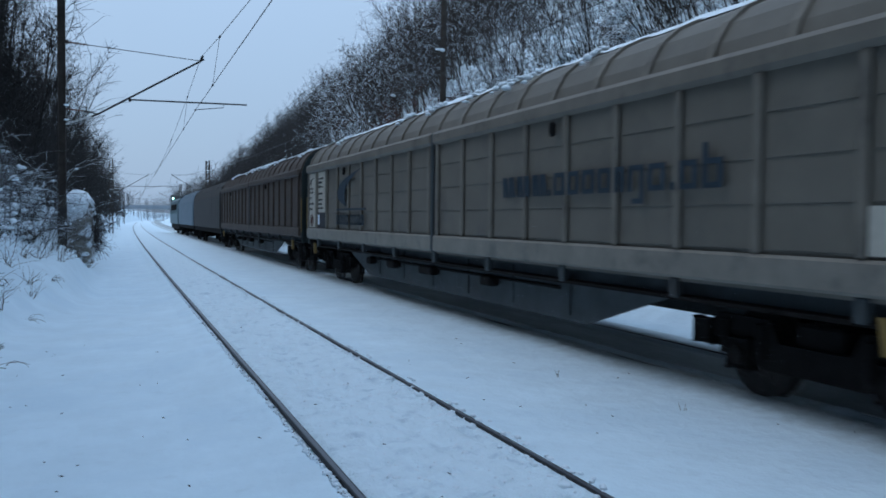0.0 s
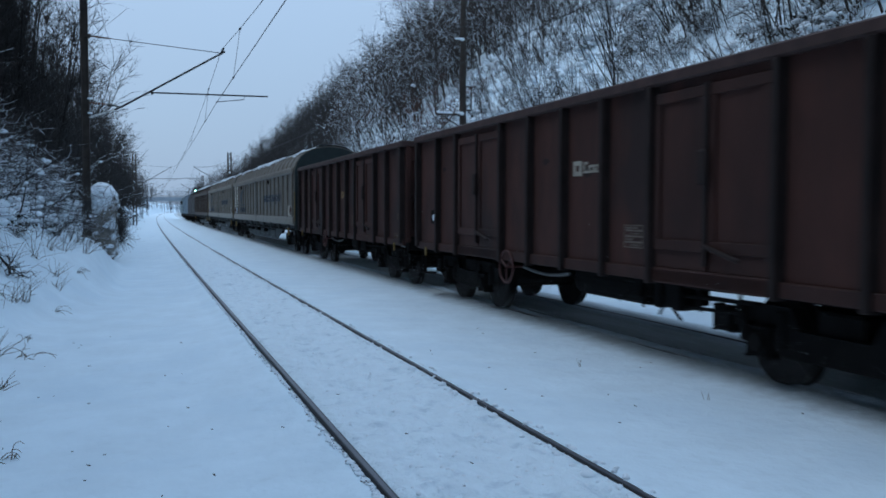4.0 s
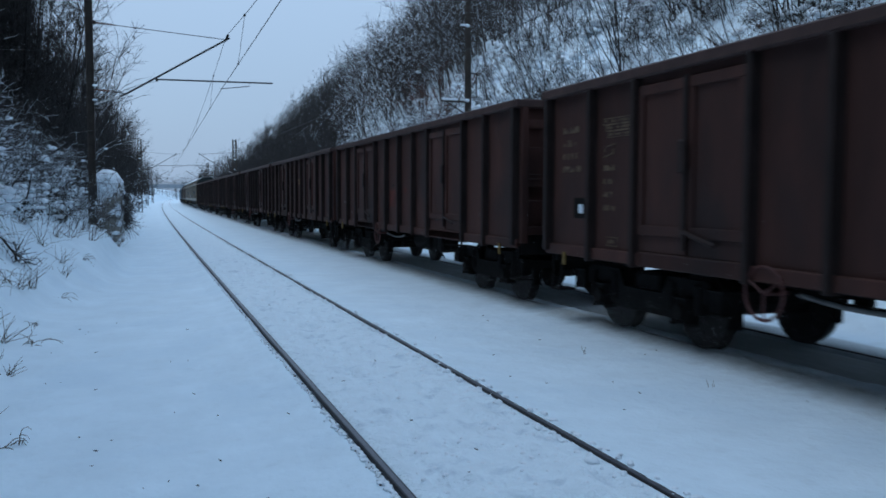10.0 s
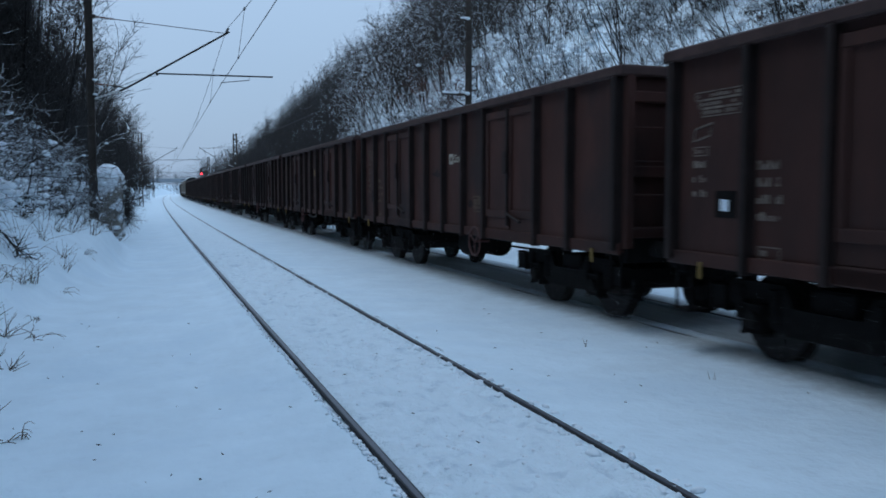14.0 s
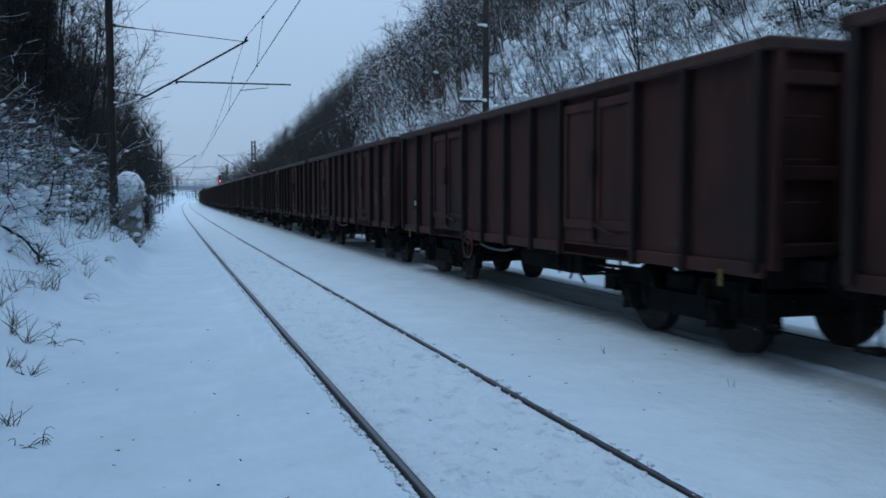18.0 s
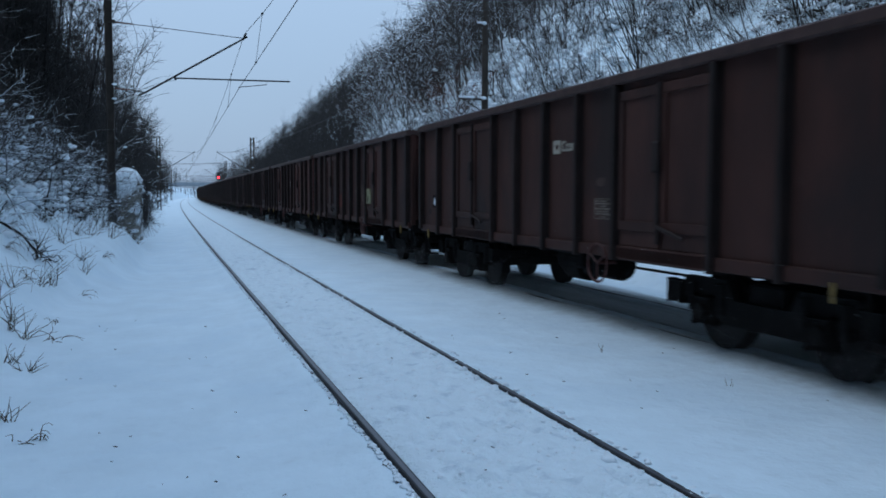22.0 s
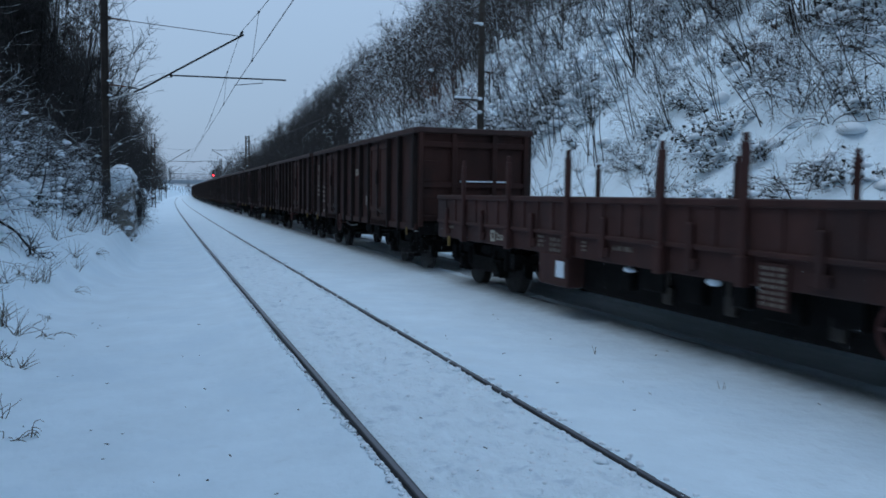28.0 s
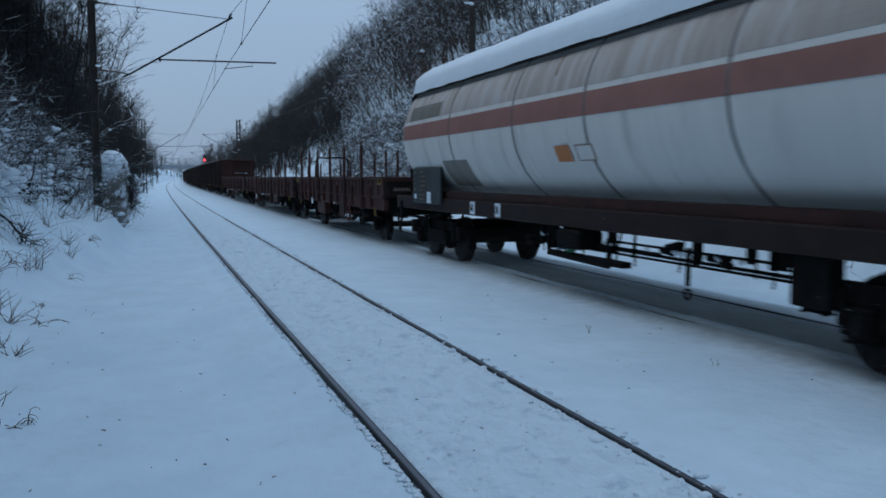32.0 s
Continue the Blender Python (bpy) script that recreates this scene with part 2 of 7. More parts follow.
M_INSUL = mat("glazed_brown_insulator", (0.07, 0.035, 0.025), 0.25, vary=0.1, bump=0.0)
M_PALE_ROD = mat("pale_fibre_insulator", (0.45, 0.45, 0.44), 0.5, vary=0.1, bump=0.0)
M_CONCRETE = mat("weathered_concrete", (0.24, 0.23, 0.21), 0.9, vary=0.25, scale=3.0, bump=0.5, second=(0.14, 0.135, 0.12), second_at=0.52, snow=0.75)
M_PIER = mat("snowed_up_masonry", (0.2, 0.19, 0.17), 0.9, vary=0.25, scale=3.0, bump=0.5, snow=0.0)
M_BARK = mat("dark_winter_bark", (0.026, 0.022, 0.019), 0.9, vary=0.3, scale=6.0, bump=0.3, snow=0.62, per_object=0.3)
M_TWIG = mat("grey_brown_twigs", (0.036, 0.031, 0.027), 0.9, vary=0.3, scale=6.0, bump=0.0, snow=0.42, per_object=0.35)
M_TWIG_MID = mat("leaning_bare_wood", (0.047, 0.040, 0.036), 0.9, vary=0.3, scale=0.5, bump=0.0, snow=0.38)
M_TWIG_FAR = mat("far_bare_wood", (0.034, 0.031, 0.03), 0.9, vary=0.3, scale=0.5, bump=0.0, snow=1.05)
M_TWIG_SNOWY = mat("snow_laden_twigs", (0.06, 0.05, 0.042), 0.9, vary=0.3, scale=6.0, bump=0.0, snow=0.4, per_object=0.3)
M_TWIG_DARK = mat("bare_dark_twigs", (0.021, 0.019, 0.0185), 0.9, vary=0.3, scale=6.0, bump=0.0, snow=1.05, per_object=0.3)
M_TWIG_RED = mat("withered_red_leaves", (0.11, 0.045, 0.03), 0.9, vary=0.3, scale=6.0, bump=0.0, snow=0.95)
M_GRASS = mat("withered_grass", (0.09, 0.077, 0.058), 0.9, vary=0.3, scale=6.0, bump=0.0, snow=1.1)
M_LEAF = mat("withered_dark_leaves", (0.035, 0.036, 0.032), 0.85, vary=0.35, scale=6.0, bump=0.0, snow=1.15, per_object=0.3)
M_CHALK = mat("pale_yellow_chalk", (0.33, 0.32, 0.2), 0.9, vary=0.3, scale=20.0, bump=0.0)
# distance haze painted into the base colour of the farthest trees
M_FAR = mat("haze_tinted_far_wood", (0.12, 0.125, 0.135), 1.0, vary=0.3, scale=0.4, bump=0.0)
# the bridge's pale blue-grey is aerial haze put into its colour
M_HAZE = mat("haze_tinted_far_bridge", (0.26, 0.29, 0.32), 0.95, vary=0.1, scale=0.4, bump=0.0)
M_SIGNAL_GREEN = glow("pale_green_signal_lens", (0.45, 1.0, 0.75), 9.0)
M_SIGNAL = glow("red_signal_lens", (1.0, 0.02, 0.03), 14.0)

# ---- building helpers ----


def part(name, bm, material, parent=None, label="", smooth=False):
    """One mesh object out of a bmesh, under a thing or a part."""
    me = bpy.data.meshes.new(name)
    bm.to_mesh(me)
    bm.free()
    return mesh_part(name, me, material, parent, label, smooth)


def mesh_part(name, me, material, parent=None, label="", smooth=False):
    if not me.materials:
        me.materials.append(material)
        if smooth:
            me.polygons.foreach_set("use_smooth", [True] * len(me.polygons))
    ob = new(name, me)
    if parent:
        ob.parent = parent
    if label:
        tagged(ob, label)
    return ob


def thing(name, label, category, group="", kind="", m=None):
    ob = tagged(new(name), label, category, group, kind)
    ob.empty_display_size = 0.3
    if m is not None:
        ob.matrix_basis = m
    return ob


def box(bm, x0, x1, y0, y1, z0, z1, bev=0.0):
    made = bmesh.ops.create_cube(bm, size=1.0)["verts"]
    for v in made:
        v.co = Vector(((x0 + x1) / 2 + v.co.x * (x1 - x0), (y0 + y1) / 2 + v.co.y * (y1 - y0), (z0 + z1) / 2 + v.co.z * (z1 - z0)))
    if bev:
        edges = list({e for v in made for e in v.link_edges})
        bmesh.ops.bevel(bm, geom=edges, offset=bev, segments=1, affect="EDGES")
    return bm


def B(*a, bev=0.0):
    return box(bmesh.new(), *a, bev=bev)


def rod(bm, p, q, r, r2=None, n=8, caps=True):
    p, q = Vector(p), Vector(q)
    d = q - p
    made = bmesh.ops.create_cone(bm, cap_ends=caps, segments=n, radius1=r, radius2=r if r2 is None else r2, depth=d.length)["verts"]
    bmesh.ops.transform(bm, matrix=Matrix.Translation((p + q) / 2) @ d.to_track_quat("Z", "Y").to_matrix().to_4x4(), verts=made)
    return bm


def R(p, q, r, r2=None, n=8):
    return rod(bmesh.new(), p, q, r, r2, n)


def prism(bm, outline, y0, y1):
    """A closed outline in x and z, drawn out along y."""
    a = [bm.verts.new((x, y0, z)) for x, z in outline]
    c = [bm.verts.new((x, y1, z)) for x, z in outline]
    for i in range(len(a)):
        j = (i + 1) % len(a)
        bm.faces.new((a[i], a[j], c[j], c[i]))
    bm.faces.new(a[::-1])
    bm.faces.new(c)
    bmesh.ops.recalc_face_normals(bm, faces=bm.faces)
    return bm


def ring(bm, centre, axis, r, tube, n=20, k=6):
    """A torus round an axis."""
    q = Vector(axis).to_track_quat("Z", "Y")
    rows = []
    for i in range(n):
        a = 2 * math.pi * i / n
        row = []
        for j in range(k):
            b = 2 * math.pi * j / k
            row.append(bm.verts.new(Vector(centre) + q @ Vector(((r + tube * math.cos(b)) * math.cos(a), (r + tube * math.cos(b)) * math.sin(a), tube * math.sin(b)))))
        rows.append(row)
    for i in range(n):
        for j in range(k):
            bm.faces.new((rows[i][j], rows[(i + 1) % n][j], rows[(i + 1) % n][(j + 1) % k], rows[i][(j + 1) % k]))
    return bm


def path_bm(pts, r, n=6):
    bm = bmesh.new()
    for p, q in zip(pts, pts[1:]):
        rod(bm, p, q, r, n=n)
    return bm


def bend(y):
    """How far the line has swung to the right at y."""
    return y * y / 16000 if y > 0 else 0.0


TRACK_1, TRACK_2 = 2.215, 7.0
# ---- ground: one sheet, with both track beds, the bank and the hillside ----
PROFILE = [(-1500, 30), (-300, 14), (-60, 9.6), (-18, 9.0), (-13, 7.9), (-8, 4.6), (-4, 1.65), (-2.7, 0.55), (-1.9, -0.12), (-1.3, -0.2), (0.4, -0.17),
           (1.1, -0.10), (1.37, -0.03), (1.42, -0.034), (1.44, -0.05), (1.49, -0.08), (1.51, -0.012), (2.2, -0.02), (2.86, -0.02), (2.92, -0.02), (3.01, -0.002), (3.4, -0.03),
           (4.6, -0.07), (5.7, -0.05), (6.05, -0.012), (6.15, 0.002), (6.215, 0.007), (6.28, 0.006), (6.33, -0.004), (6.4, -0.012), (6.6, -0.02), (6.72, -0.07), (7.55, -0.07), (7.66, -0.004), (7.715, -0.01), (7.785, -0.01), (7.81, 0.004), (7.9, -0.01), (8.3, -0.06), (9.6, -0.28), (10.4, -0.3),
           (11.2, 0.2), (13, 2.0), (34, 21.5), (40, 24), (80, 28), (400, 34), (1500, 40)]


def toe(y):
    """How far the near bank's foot comes forward towards the track."""
    return 0.95 * min(1, max(0, (y - 13) / 9)) - 0.35 * min(1, max(0, (y - 45) / 30))


FEET = [(2.04, 7.05), (1.98, 6.41), (1.84, 5.85), (1.96, 8.24), (2.23, 8.45), (2.11, 13.13), (2.01, 11.51), (1.85, 11.05), (2.14, 14.09),
        (2.16, 15.38), (2.09, 5.66), (1.71, 4.82), (1.83, 4.75), (2.2, 9.6), (2.0, 10.2)]
FEET += [(2.08 + 0.16 * math.sin(5.3 * i), 9.0 + 0.62 * i + 0.1 * math.sin(9.1 * i)) for i in range(26)]


def ground_z(u, y):
    if u < -0.2:
        u -= toe(y) * min(1, (-0.2 - u) / 0.9)
    for (a, h), (b, k) in zip(PROFILE, PROFILE[1:]):
        if u <= b:
            z = h + (k - h) * (u - a) / (b - a)
            break
    v = Vector((u * 0.45, y * 0.45, 0))
    rough = 0.0
    if u < -1.9:
        rough = min(0.34, 0.12 * (-1.9 - u))
    elif u > 10.6:
        rough = min(0.55, 0.18 * (u - 10.6))
    if rough and -80 < y < 420:
        z += rough * (noise.noise(v) + 0.6 * noise.noise(v * 2.7))
    if -1.9 <= u <= 10.6:
        z += 0.02 * noise.noise(Vector((u * 0.8, y * 0.5, 3)))
        if 1.6 < u < 2.85 and y < 60:
            z += 0.055 * noise.noise(Vector((u * 4, y * 3, 7))) + 0.03 * noise.noise(Vector((u * 11, y * 9, 17)))
        elif 0.9 < u < 1.36 or 2.98 < u < 3.3:
            z += 0.012 * noise.noise(Vector((u * 9, y * 6, 9)))
    if 6.28 < u < 6.56 and y < 60:
        z += 0.05 * (0.55 + noise.noise(Vector((u * 8, y * 3.5, 21)))) * math.exp(-((u - 6.42) / 0.09) ** 2)
    if u < -0.6 and 10 < y < 45:
        z += 0.75 * math.exp(-((u + 2.1) / 0.75) ** 2 - ((y - 25.5) / 5) ** 2)
    if 1.55 < u < 2.9 and 4 < y < 26:
        for fx, fy in FEET:
            d = ((u - fx) / 0.06) ** 2 + ((y - fy) / 0.14) ** 2
            if d < 4:
                z -= 0.065 * math.exp(-d * d)
    if y > 150:
        z = z * (1 - (0.42 if u > 0 else 0.25) * min(1, (y - 150) / (90 if u > 0 else 300))) if abs(u) > 11 else z
    return z


def seq(a, b, step):
    return [a + i * step for i in range(int(round((b - a) / step)))]


us = [-1500, -600, -300, -120, -60, -36, -24] + seq(-18, -2, 0.5) + seq(-2, 0.8, 0.2) + seq(0.8, 3.4, 0.05) + seq(3.4, 6.0, 0.2) + seq(6.0, 8.0, 0.05) + seq(8.0, 11, 0.2) + seq(11, 36, 0.6) + [36, 40, 48, 60, 80, 120, 250, 400, 800, 1500]
us = sorted(set(round(u, 3) for u in us))
ys = [-900, -440, -200, -80, -30, -10] + seq(-4, 4, 0.4) + seq(4, 16, 0.07) + seq(16, 26, 0.12) + seq(26, 30, 0.3) + seq(30, 80, 1.0) + seq(80, 200, 4.0) + seq(200, 560, 15) + [560, 700, 1000, 1800, 3000]
verts = [(u + bend(y), y, ground_z(u, y)) for y in ys for u in us]
w_ = len(us)
faces = [(j * w_ + i, j * w_ + i + 1, (j + 1) * w_ + i + 1, (j + 1) * w_ + i) for j in range(len(ys) - 1) for i in range(w_ - 1)]
me = bpy.data.meshes.new("ground")
me.from_pydata(verts, [], faces)
me.materials.append(M_SNOW)
me.materials.append(M_SNOW_TROD)
strip = [1 if 1.44 < u < 2.94 else 0 for u in us]
me.polygons.foreach_set("material_index", [strip[i] for j in range(len(ys) - 1) for i in range(w_ - 1)])
me.polygons.foreach_set("use_smooth", [True] * len(faces))


def step_up(a, b, v):
    k = min(1.0, max(0.0, (v - a) / (b - a)))
    return k * k * (3 - 2 * k)


# grey strip along the far track: blown dust, and the train's shade painted in
swept = me.attributes.new("swept", "FLOAT", "POINT")
swept.data.foreach_set("value", [step_up(5.55, 6.2, u) * (1 - step_up(8.8, 10.0, u)) * (1 - 0.75 * step_up(6.2, 6.38, u) * (1 - step_up(6.55, 6.75, u))) for y in ys for u in us])
ground = tagged(new("ground", me), "snow-covered railway cutting with a level lineside path and steep banks", "ground", kind="structure")


def along(y0, y1, step=6.0):
    n = max(1, int((y1 - y0) / step))
    return [y0 + (y1 - y0) * i / n for i in range(n + 1)]


def ribbon(outline, x, y0, y1, step=6.0):
    """An outline in x and z drawn along the line at x from y0 to y1."""
    stations = along(y0, y1, step)
    vs = [(x + bend(y) + a, y, b) for y in stations for a, b in outline]
    n = len(outline)
    fs = [(j * n + i, j * n + (i + 1) % n, (j + 1) * n + (i + 1) % n, (j + 1) * n + i) for j in range(len(stations) - 1) for i in range(n)]
    me = bpy.data.meshes.new("ribbon")
    me.from_pydata(vs, [], fs)
    return me


RAIL = [(-0.07, -0.172), (0.07, -0.172), (0.07, -0.16), (0.012, -0.145), (0.012, -0.045), (0.034, -0.032), (0.036, -0.008), (0.028, 0),
        (-0.028, 0), (-0.036, -0.008), (-0.034, -0.032), (-0.012, -0.045), (-0.012, -0.145), (-0.07, -0.16)]
for name, x, y0, y1 in (("near_track", TRACK_1, -60, 560), ("far_track", TRACK_2, -440, 640)):
    track = thing("railway_track", "straight main line track, rails half buried in snow" if x < 4 else "second main line track, swept grey between its rails by trains", "railway track", "tracks", "structure")
    for side in (-0.7525, 0.7525):
        rail = mesh_part("rail", ribbon(RAIL, x + side, y0, y1), M_RAIL, track)
        mesh_part("running_surface", ribbon([(-0.018, 0.0005), (0.018, 0.0005), (0.016, 0.003), (-0.016, 0.003)], x + side, y0, y1), M_RAIL_TOP, rail)
bed = tagged(mesh_part("track_bed", ribbon([(-0.34, -0.1), (0.62, -0.1), (0.58, -0.035), (-0.3, -0.035)], TRACK_2, -440, 600), M_GREY_BED), "grey ice and ballast dust between the rails", "track bed", kind="structure")

# ---- trees and shrubs ----


class Wood:
    """Tapered three-sided tubes, gathered into one mesh."""

    def __init__(self):
        self.v, self.f = [], []

    def tube(self, pts, r0, r1, k=3):
        n0, m = len(self.v), len(pts)
        for i, p in enumerate(pts):
            d = (pts[min(i + 1, m - 1)] - pts[max(i - 1, 0)]).normalized()
            a = d.cross(Vector((0.31, 0.2, 0.93))).normalized()
            b = d.cross(a)
            r = r0 + (r1 - r0) * i / (m - 1)
            for j in range(k):
                t = 2 * math.pi * j / k
                self.v.append(p + r * (math.cos(t) * a + math.sin(t) * b))
        for i in range(m - 1):
            for j in range(k):
                self.f.append((n0 + i * k + j, n0 + i * k + (j + 1) % k, n0 + (i + 1) * k + (j + 1) % k, n0 + (i + 1) * k + j))

    def spike(self, p, q, r, rng):
        """A twig's thin last shoot."""
        side = (q - p).cross(Vector((rng.gauss(0, 1), rng.gauss(0, 1), rng.gauss(0, 1)))).normalized() * r * 1.25
        n0 = len(self.v)
        self.v += [p + side, p - side, q - side * 0.35, q + side * 0.35]
        self.f.append((n0, n0 + 1, n0 + 2, n0 + 3))

    def leaf(self, p, d, s, rng):
        a = Vector((rng.uniform(-1, 1), rng.uniform(-1, 1), rng.uniform(-0.6, 0.6))).normalized() * s
        n0 = len(self.v)
        self.v += [p, p + d * s + a * 0.5, p + d * s * 1.7, p + d * s - a * 0.5]
        self.f.append((n0, n0 + 1, n0 + 2, n0 + 3))

    def lump(self, p, r, rng):
        """A small pillow of snow."""
        n0, k = len(self.v), 6
        sx, sy, sz = r * rng.uniform(0.7, 1.3), r * rng.uniform(0.7, 1.3), r * rng.uniform(0.55, 0.85)
        self.v.append(p + Vector((0, 0, sz)))
        for h, s in ((0.55, 0.75), (-0.1, 1.0), (-0.5, 0.6)):
            for j in range(k):
                t = 2 * math.pi * j / k
                w = s * rng.uniform(0.8, 1.15)
                self.v.append(p + Vector((sx * w * math.cos(t), sy * w * math.sin(t), sz * h)))
        for j in range(k):
            self.f.append((n0, n0 + 1 + j, n0 + 1 + (j + 1) % k))
            for ring_ in (0, 1):
                a, c = n0 + 1 + ring_ * k, n0 + 1 + (ring_ + 1) * k
                self.f.append((a + j, c + j, c + (j + 1) % k, a + (j + 1) % k))
        self.f.append(tuple(n0 + 1 + 2 * k + j for j in range(k))[::-1])

    def mesh(self, name):
        me = bpy.data.meshes.new(name)
        me.from_pydata([tuple(v) for v in self.v], [], self.f)
        if name.startswith("snow"):
            me.polygons.foreach_set("use_smooth", [True] * len(self.f))
        return me


def limb(rng, start, way, length, segs, wobble, lift):
    pts, d = [start], way.normalized()
    for _ in range(segs):
        d = (d + Vector((rng.gauss(0, wobble), rng.gauss(0, wobble), rng.gauss(0, wobble) + lift))).normalized()
        pts.append(pts[-1] + d * (length / segs))
    return pts


def sprout(rng, wood, pts, count, length, r, depth, droop):
    """Side shoots on a limb, and shoots on these."""
    for _ in range(count):
        i = rng.randrange(max(1, len(pts) // 3), len(pts))
        base = pts[i]
        d = (pts[i] - pts[i - 1]).normalized()
        out = Vector((rng.gauss(0, 1), rng.gauss(0, 1), rng.gauss(0.1, 0.6))).normalized()
        q = limb(rng, base, d * 0.75 + out * 0.8, length * rng.uniform(0.5, 1.2), 2 if depth else 1, 0.16, droop)
        if depth:
            wood.tube(q, r, r * 0.4)
            sprout(rng, wood, q, 4, length * 0.5, r * 0.7, depth - 1, droop)
        else:
            wood.spike(q[0], q[-1], r, rng)


def plant(seed, kind):
    """The meshes of one plant: stems, twigs, the snow they carry and the leaves they kept."""
    rng = random.Random(seed)
    stem, twig, load, leaf = Wood(), Wood(), Wood(), Wood()
    if kind == "tree":
        height = rng.uniform(9, 11)
        trunk = limb(rng, Vector((0, 0, -0.3)), Vector((rng.uniform(-0.12, 0.12), rng.uniform(-0.1, 0.1), 1)), height, 9, 0.06, 0.03)
        stem.tube(trunk, 0.11, 0.02, 5)
        for i in range(34):
            k = rng.randrange(1, 10)
            out = Vector((rng.gauss(0, 1), rng.gauss(0, 1), 0.55)).normalized()
            q = limb(rng, trunk[k], out + Vector((0, 0, 0.3)), rng.uniform(1.3, 2.6) * (1.15 - k / 16), 5, 0.13, 0.05)
            stem.tube(q, 0.022, 0.008)
            sprout(rng, twig, q, 8, 0.8, 0.008, 1, 0.02)
    elif kind == "sapling":
        pole = seed % 2
        for s in range(rng.randrange(4, 8) - pole):
            way = Vector((rng.gauss(-0.48, 0.2), rng.gauss(0.0, 0.25), 1))
            q = limb(rng, Vector((rng.gauss(0, 0.18), rng.gauss(0, 0.2), -0.3)), way, rng.uniform(3.0, 6.5), 8, 0.06, 0.015)
            stem.tube(q, rng.uniform(0.014, 0.026) * (1.35 if pole else 1), 0.006, 4)
            for k in range(4 if pole else 6):
                p = rng.randrange(3, 9)
                out = (q[p] - q[p - 1]).normalized() * 1.1 + Vector((rng.gauss(-0.2, 0.7), rng.gauss(0, 0.7), 0.3))
                b = limb(rng, q[p], out, rng.uniform(0.6, 1.7), 4, 0.1, 0.03)
                twig.tube(b, 0.009, 0.005)
                sprout(rng, twig, b, 3, 0.5, 0.006, 1 if k % 3 == 0 else 0, 0.0)
    elif kind == "shrub":
        for s in range(rng.randrange(9, 14)):
            way = Vector((rng.gauss(-0.3, 0.55), rng.gauss(0, 0.55), 1))
            q = limb(rng, Vector((rng.gauss(0, 0.3), rng.gauss(0, 0.3), -0.15)), way, rng.uniform(1.2, 3.0), 7, 0.12, -0.02)
            stem.tube(q, rng.uniform(0.01, 0.018), 0.005)
            sprout(rng, twig, q, 9, 0.6, 0.006, 1, -0.04)
            for _ in range(2):
                load.lump(q[rng.randrange(2, 8)], rng.uniform(0.04, 0.09), rng)
            for _ in range(4):
                leaf.leaf(q[rng.randrange(1, 5)] + Vector((rng.gauss(0, 0.15), rng.gauss(0, 0.15), rng.gauss(0, 0.1))), Vector((rng.gauss(0, 1), rng.gauss(0, 1), 0.2)).normalized(), rng.uniform(0.04, 0.08), rng)
    elif kind == "thicket":
        for s in range(rng.randrange(9, 14)):
            way = Vector((rng.gauss(0.45, 0.5), rng.gauss(-0.1, 0.45), 1))
            q = limb(rng, Vector((rng.gauss(0, 0.4), rng.gauss(0, 0.4), -0.15)), way, rng.uniform(1.6, 3.8), 8, 0.1, -0.11)
            stem.tube(q, rng.uniform(0.01, 0.022), 0.005)
            sprout(rng, twig, q, 8, 0.8, 0.0055, 1, -0.05)
            if rng.random() < 0.4:
                load.lump(q[rng.randrange(3, 8)], rng.uniform(0.05, 0.1), rng)
    elif kind == "laden":
        for s in range(rng.randrange(8, 12)):
            way = Vector((rng.gauss(0.4, 0.4), rng.gauss(-0.15, 0.4), 0.75))
            q = limb(rng, Vector((rng.gauss(0, 0.35), rng.gauss(0, 0.35), -0.15)), way, rng.uniform(1.2, 3.0), 8, 0.12, -0.17)
            thick = rng.uniform(0.016, 0.04)
            stem.tube(q, rng.uniform(0.012, 0.026), 0.006)
            if s % 2:
                i = rng.randrange(1, 5)
                load.tube([p + Vector((0, 0, thick * 0.8)) for p in q[i:i + 4]], thick, 0.012, 5)
            sprout(rng, twig, q, 10, 0.7, 0.006, 1, -0.08)
            for k in range(3):
                b = limb(rng, q[rng.randrange(2, 8)], Vector((rng.gauss(0.3, 0.8), rng.gauss(0, 0.8), 0.3)), rng.uniform(0.5, 1.2), 4, 0.15, -0.16)
                twig.tube(b, 0.009, 0.005)
                if k:
                    load.lump(b[rng.randrange(1, 4)], rng.uniform(0.04, 0.13), rng)
    else:
        for s in range(15):
            way = Vector((rng.gauss(-0.1, 0.5), rng.gauss(0, 0.5), 1.0))
            q = limb(rng, Vector((rng.gauss(0, 0.3), rng.gauss(0, 0.3), -0.1)), way, rng.uniform(0.6, 1.5), 6, 0.2, -0.04)
            stem.tube(q, 0.008, 0.004)
            sprout(rng, twig, q, 6, 0.38, 0.005, 1, -0.08)
            for _ in range(2):
                load.lump(q[rng.randrange(2, 7)] + Vector((0, 0, 0.03)), rng.uniform(0.07, 0.2), rng)
            for _ in range(22):
                p = q[rng.randrange(1, 7)]
                leaf.leaf(p + Vector((rng.gauss(0, 0.12), rng.gauss(0, 0.12), rng.gauss(-0.05, 0.12))), Vector((rng.gauss(0, 1), rng.gauss(0, 1), rng.gauss(0, 0.8))).normalized(), rng.uniform(0.05, 0.11), rng)
    return stem.mesh("stem"), twig.mesh("crown"), load.mesh("snow_load") if load.v else None, leaf.mesh("foliage") if leaf.v else None


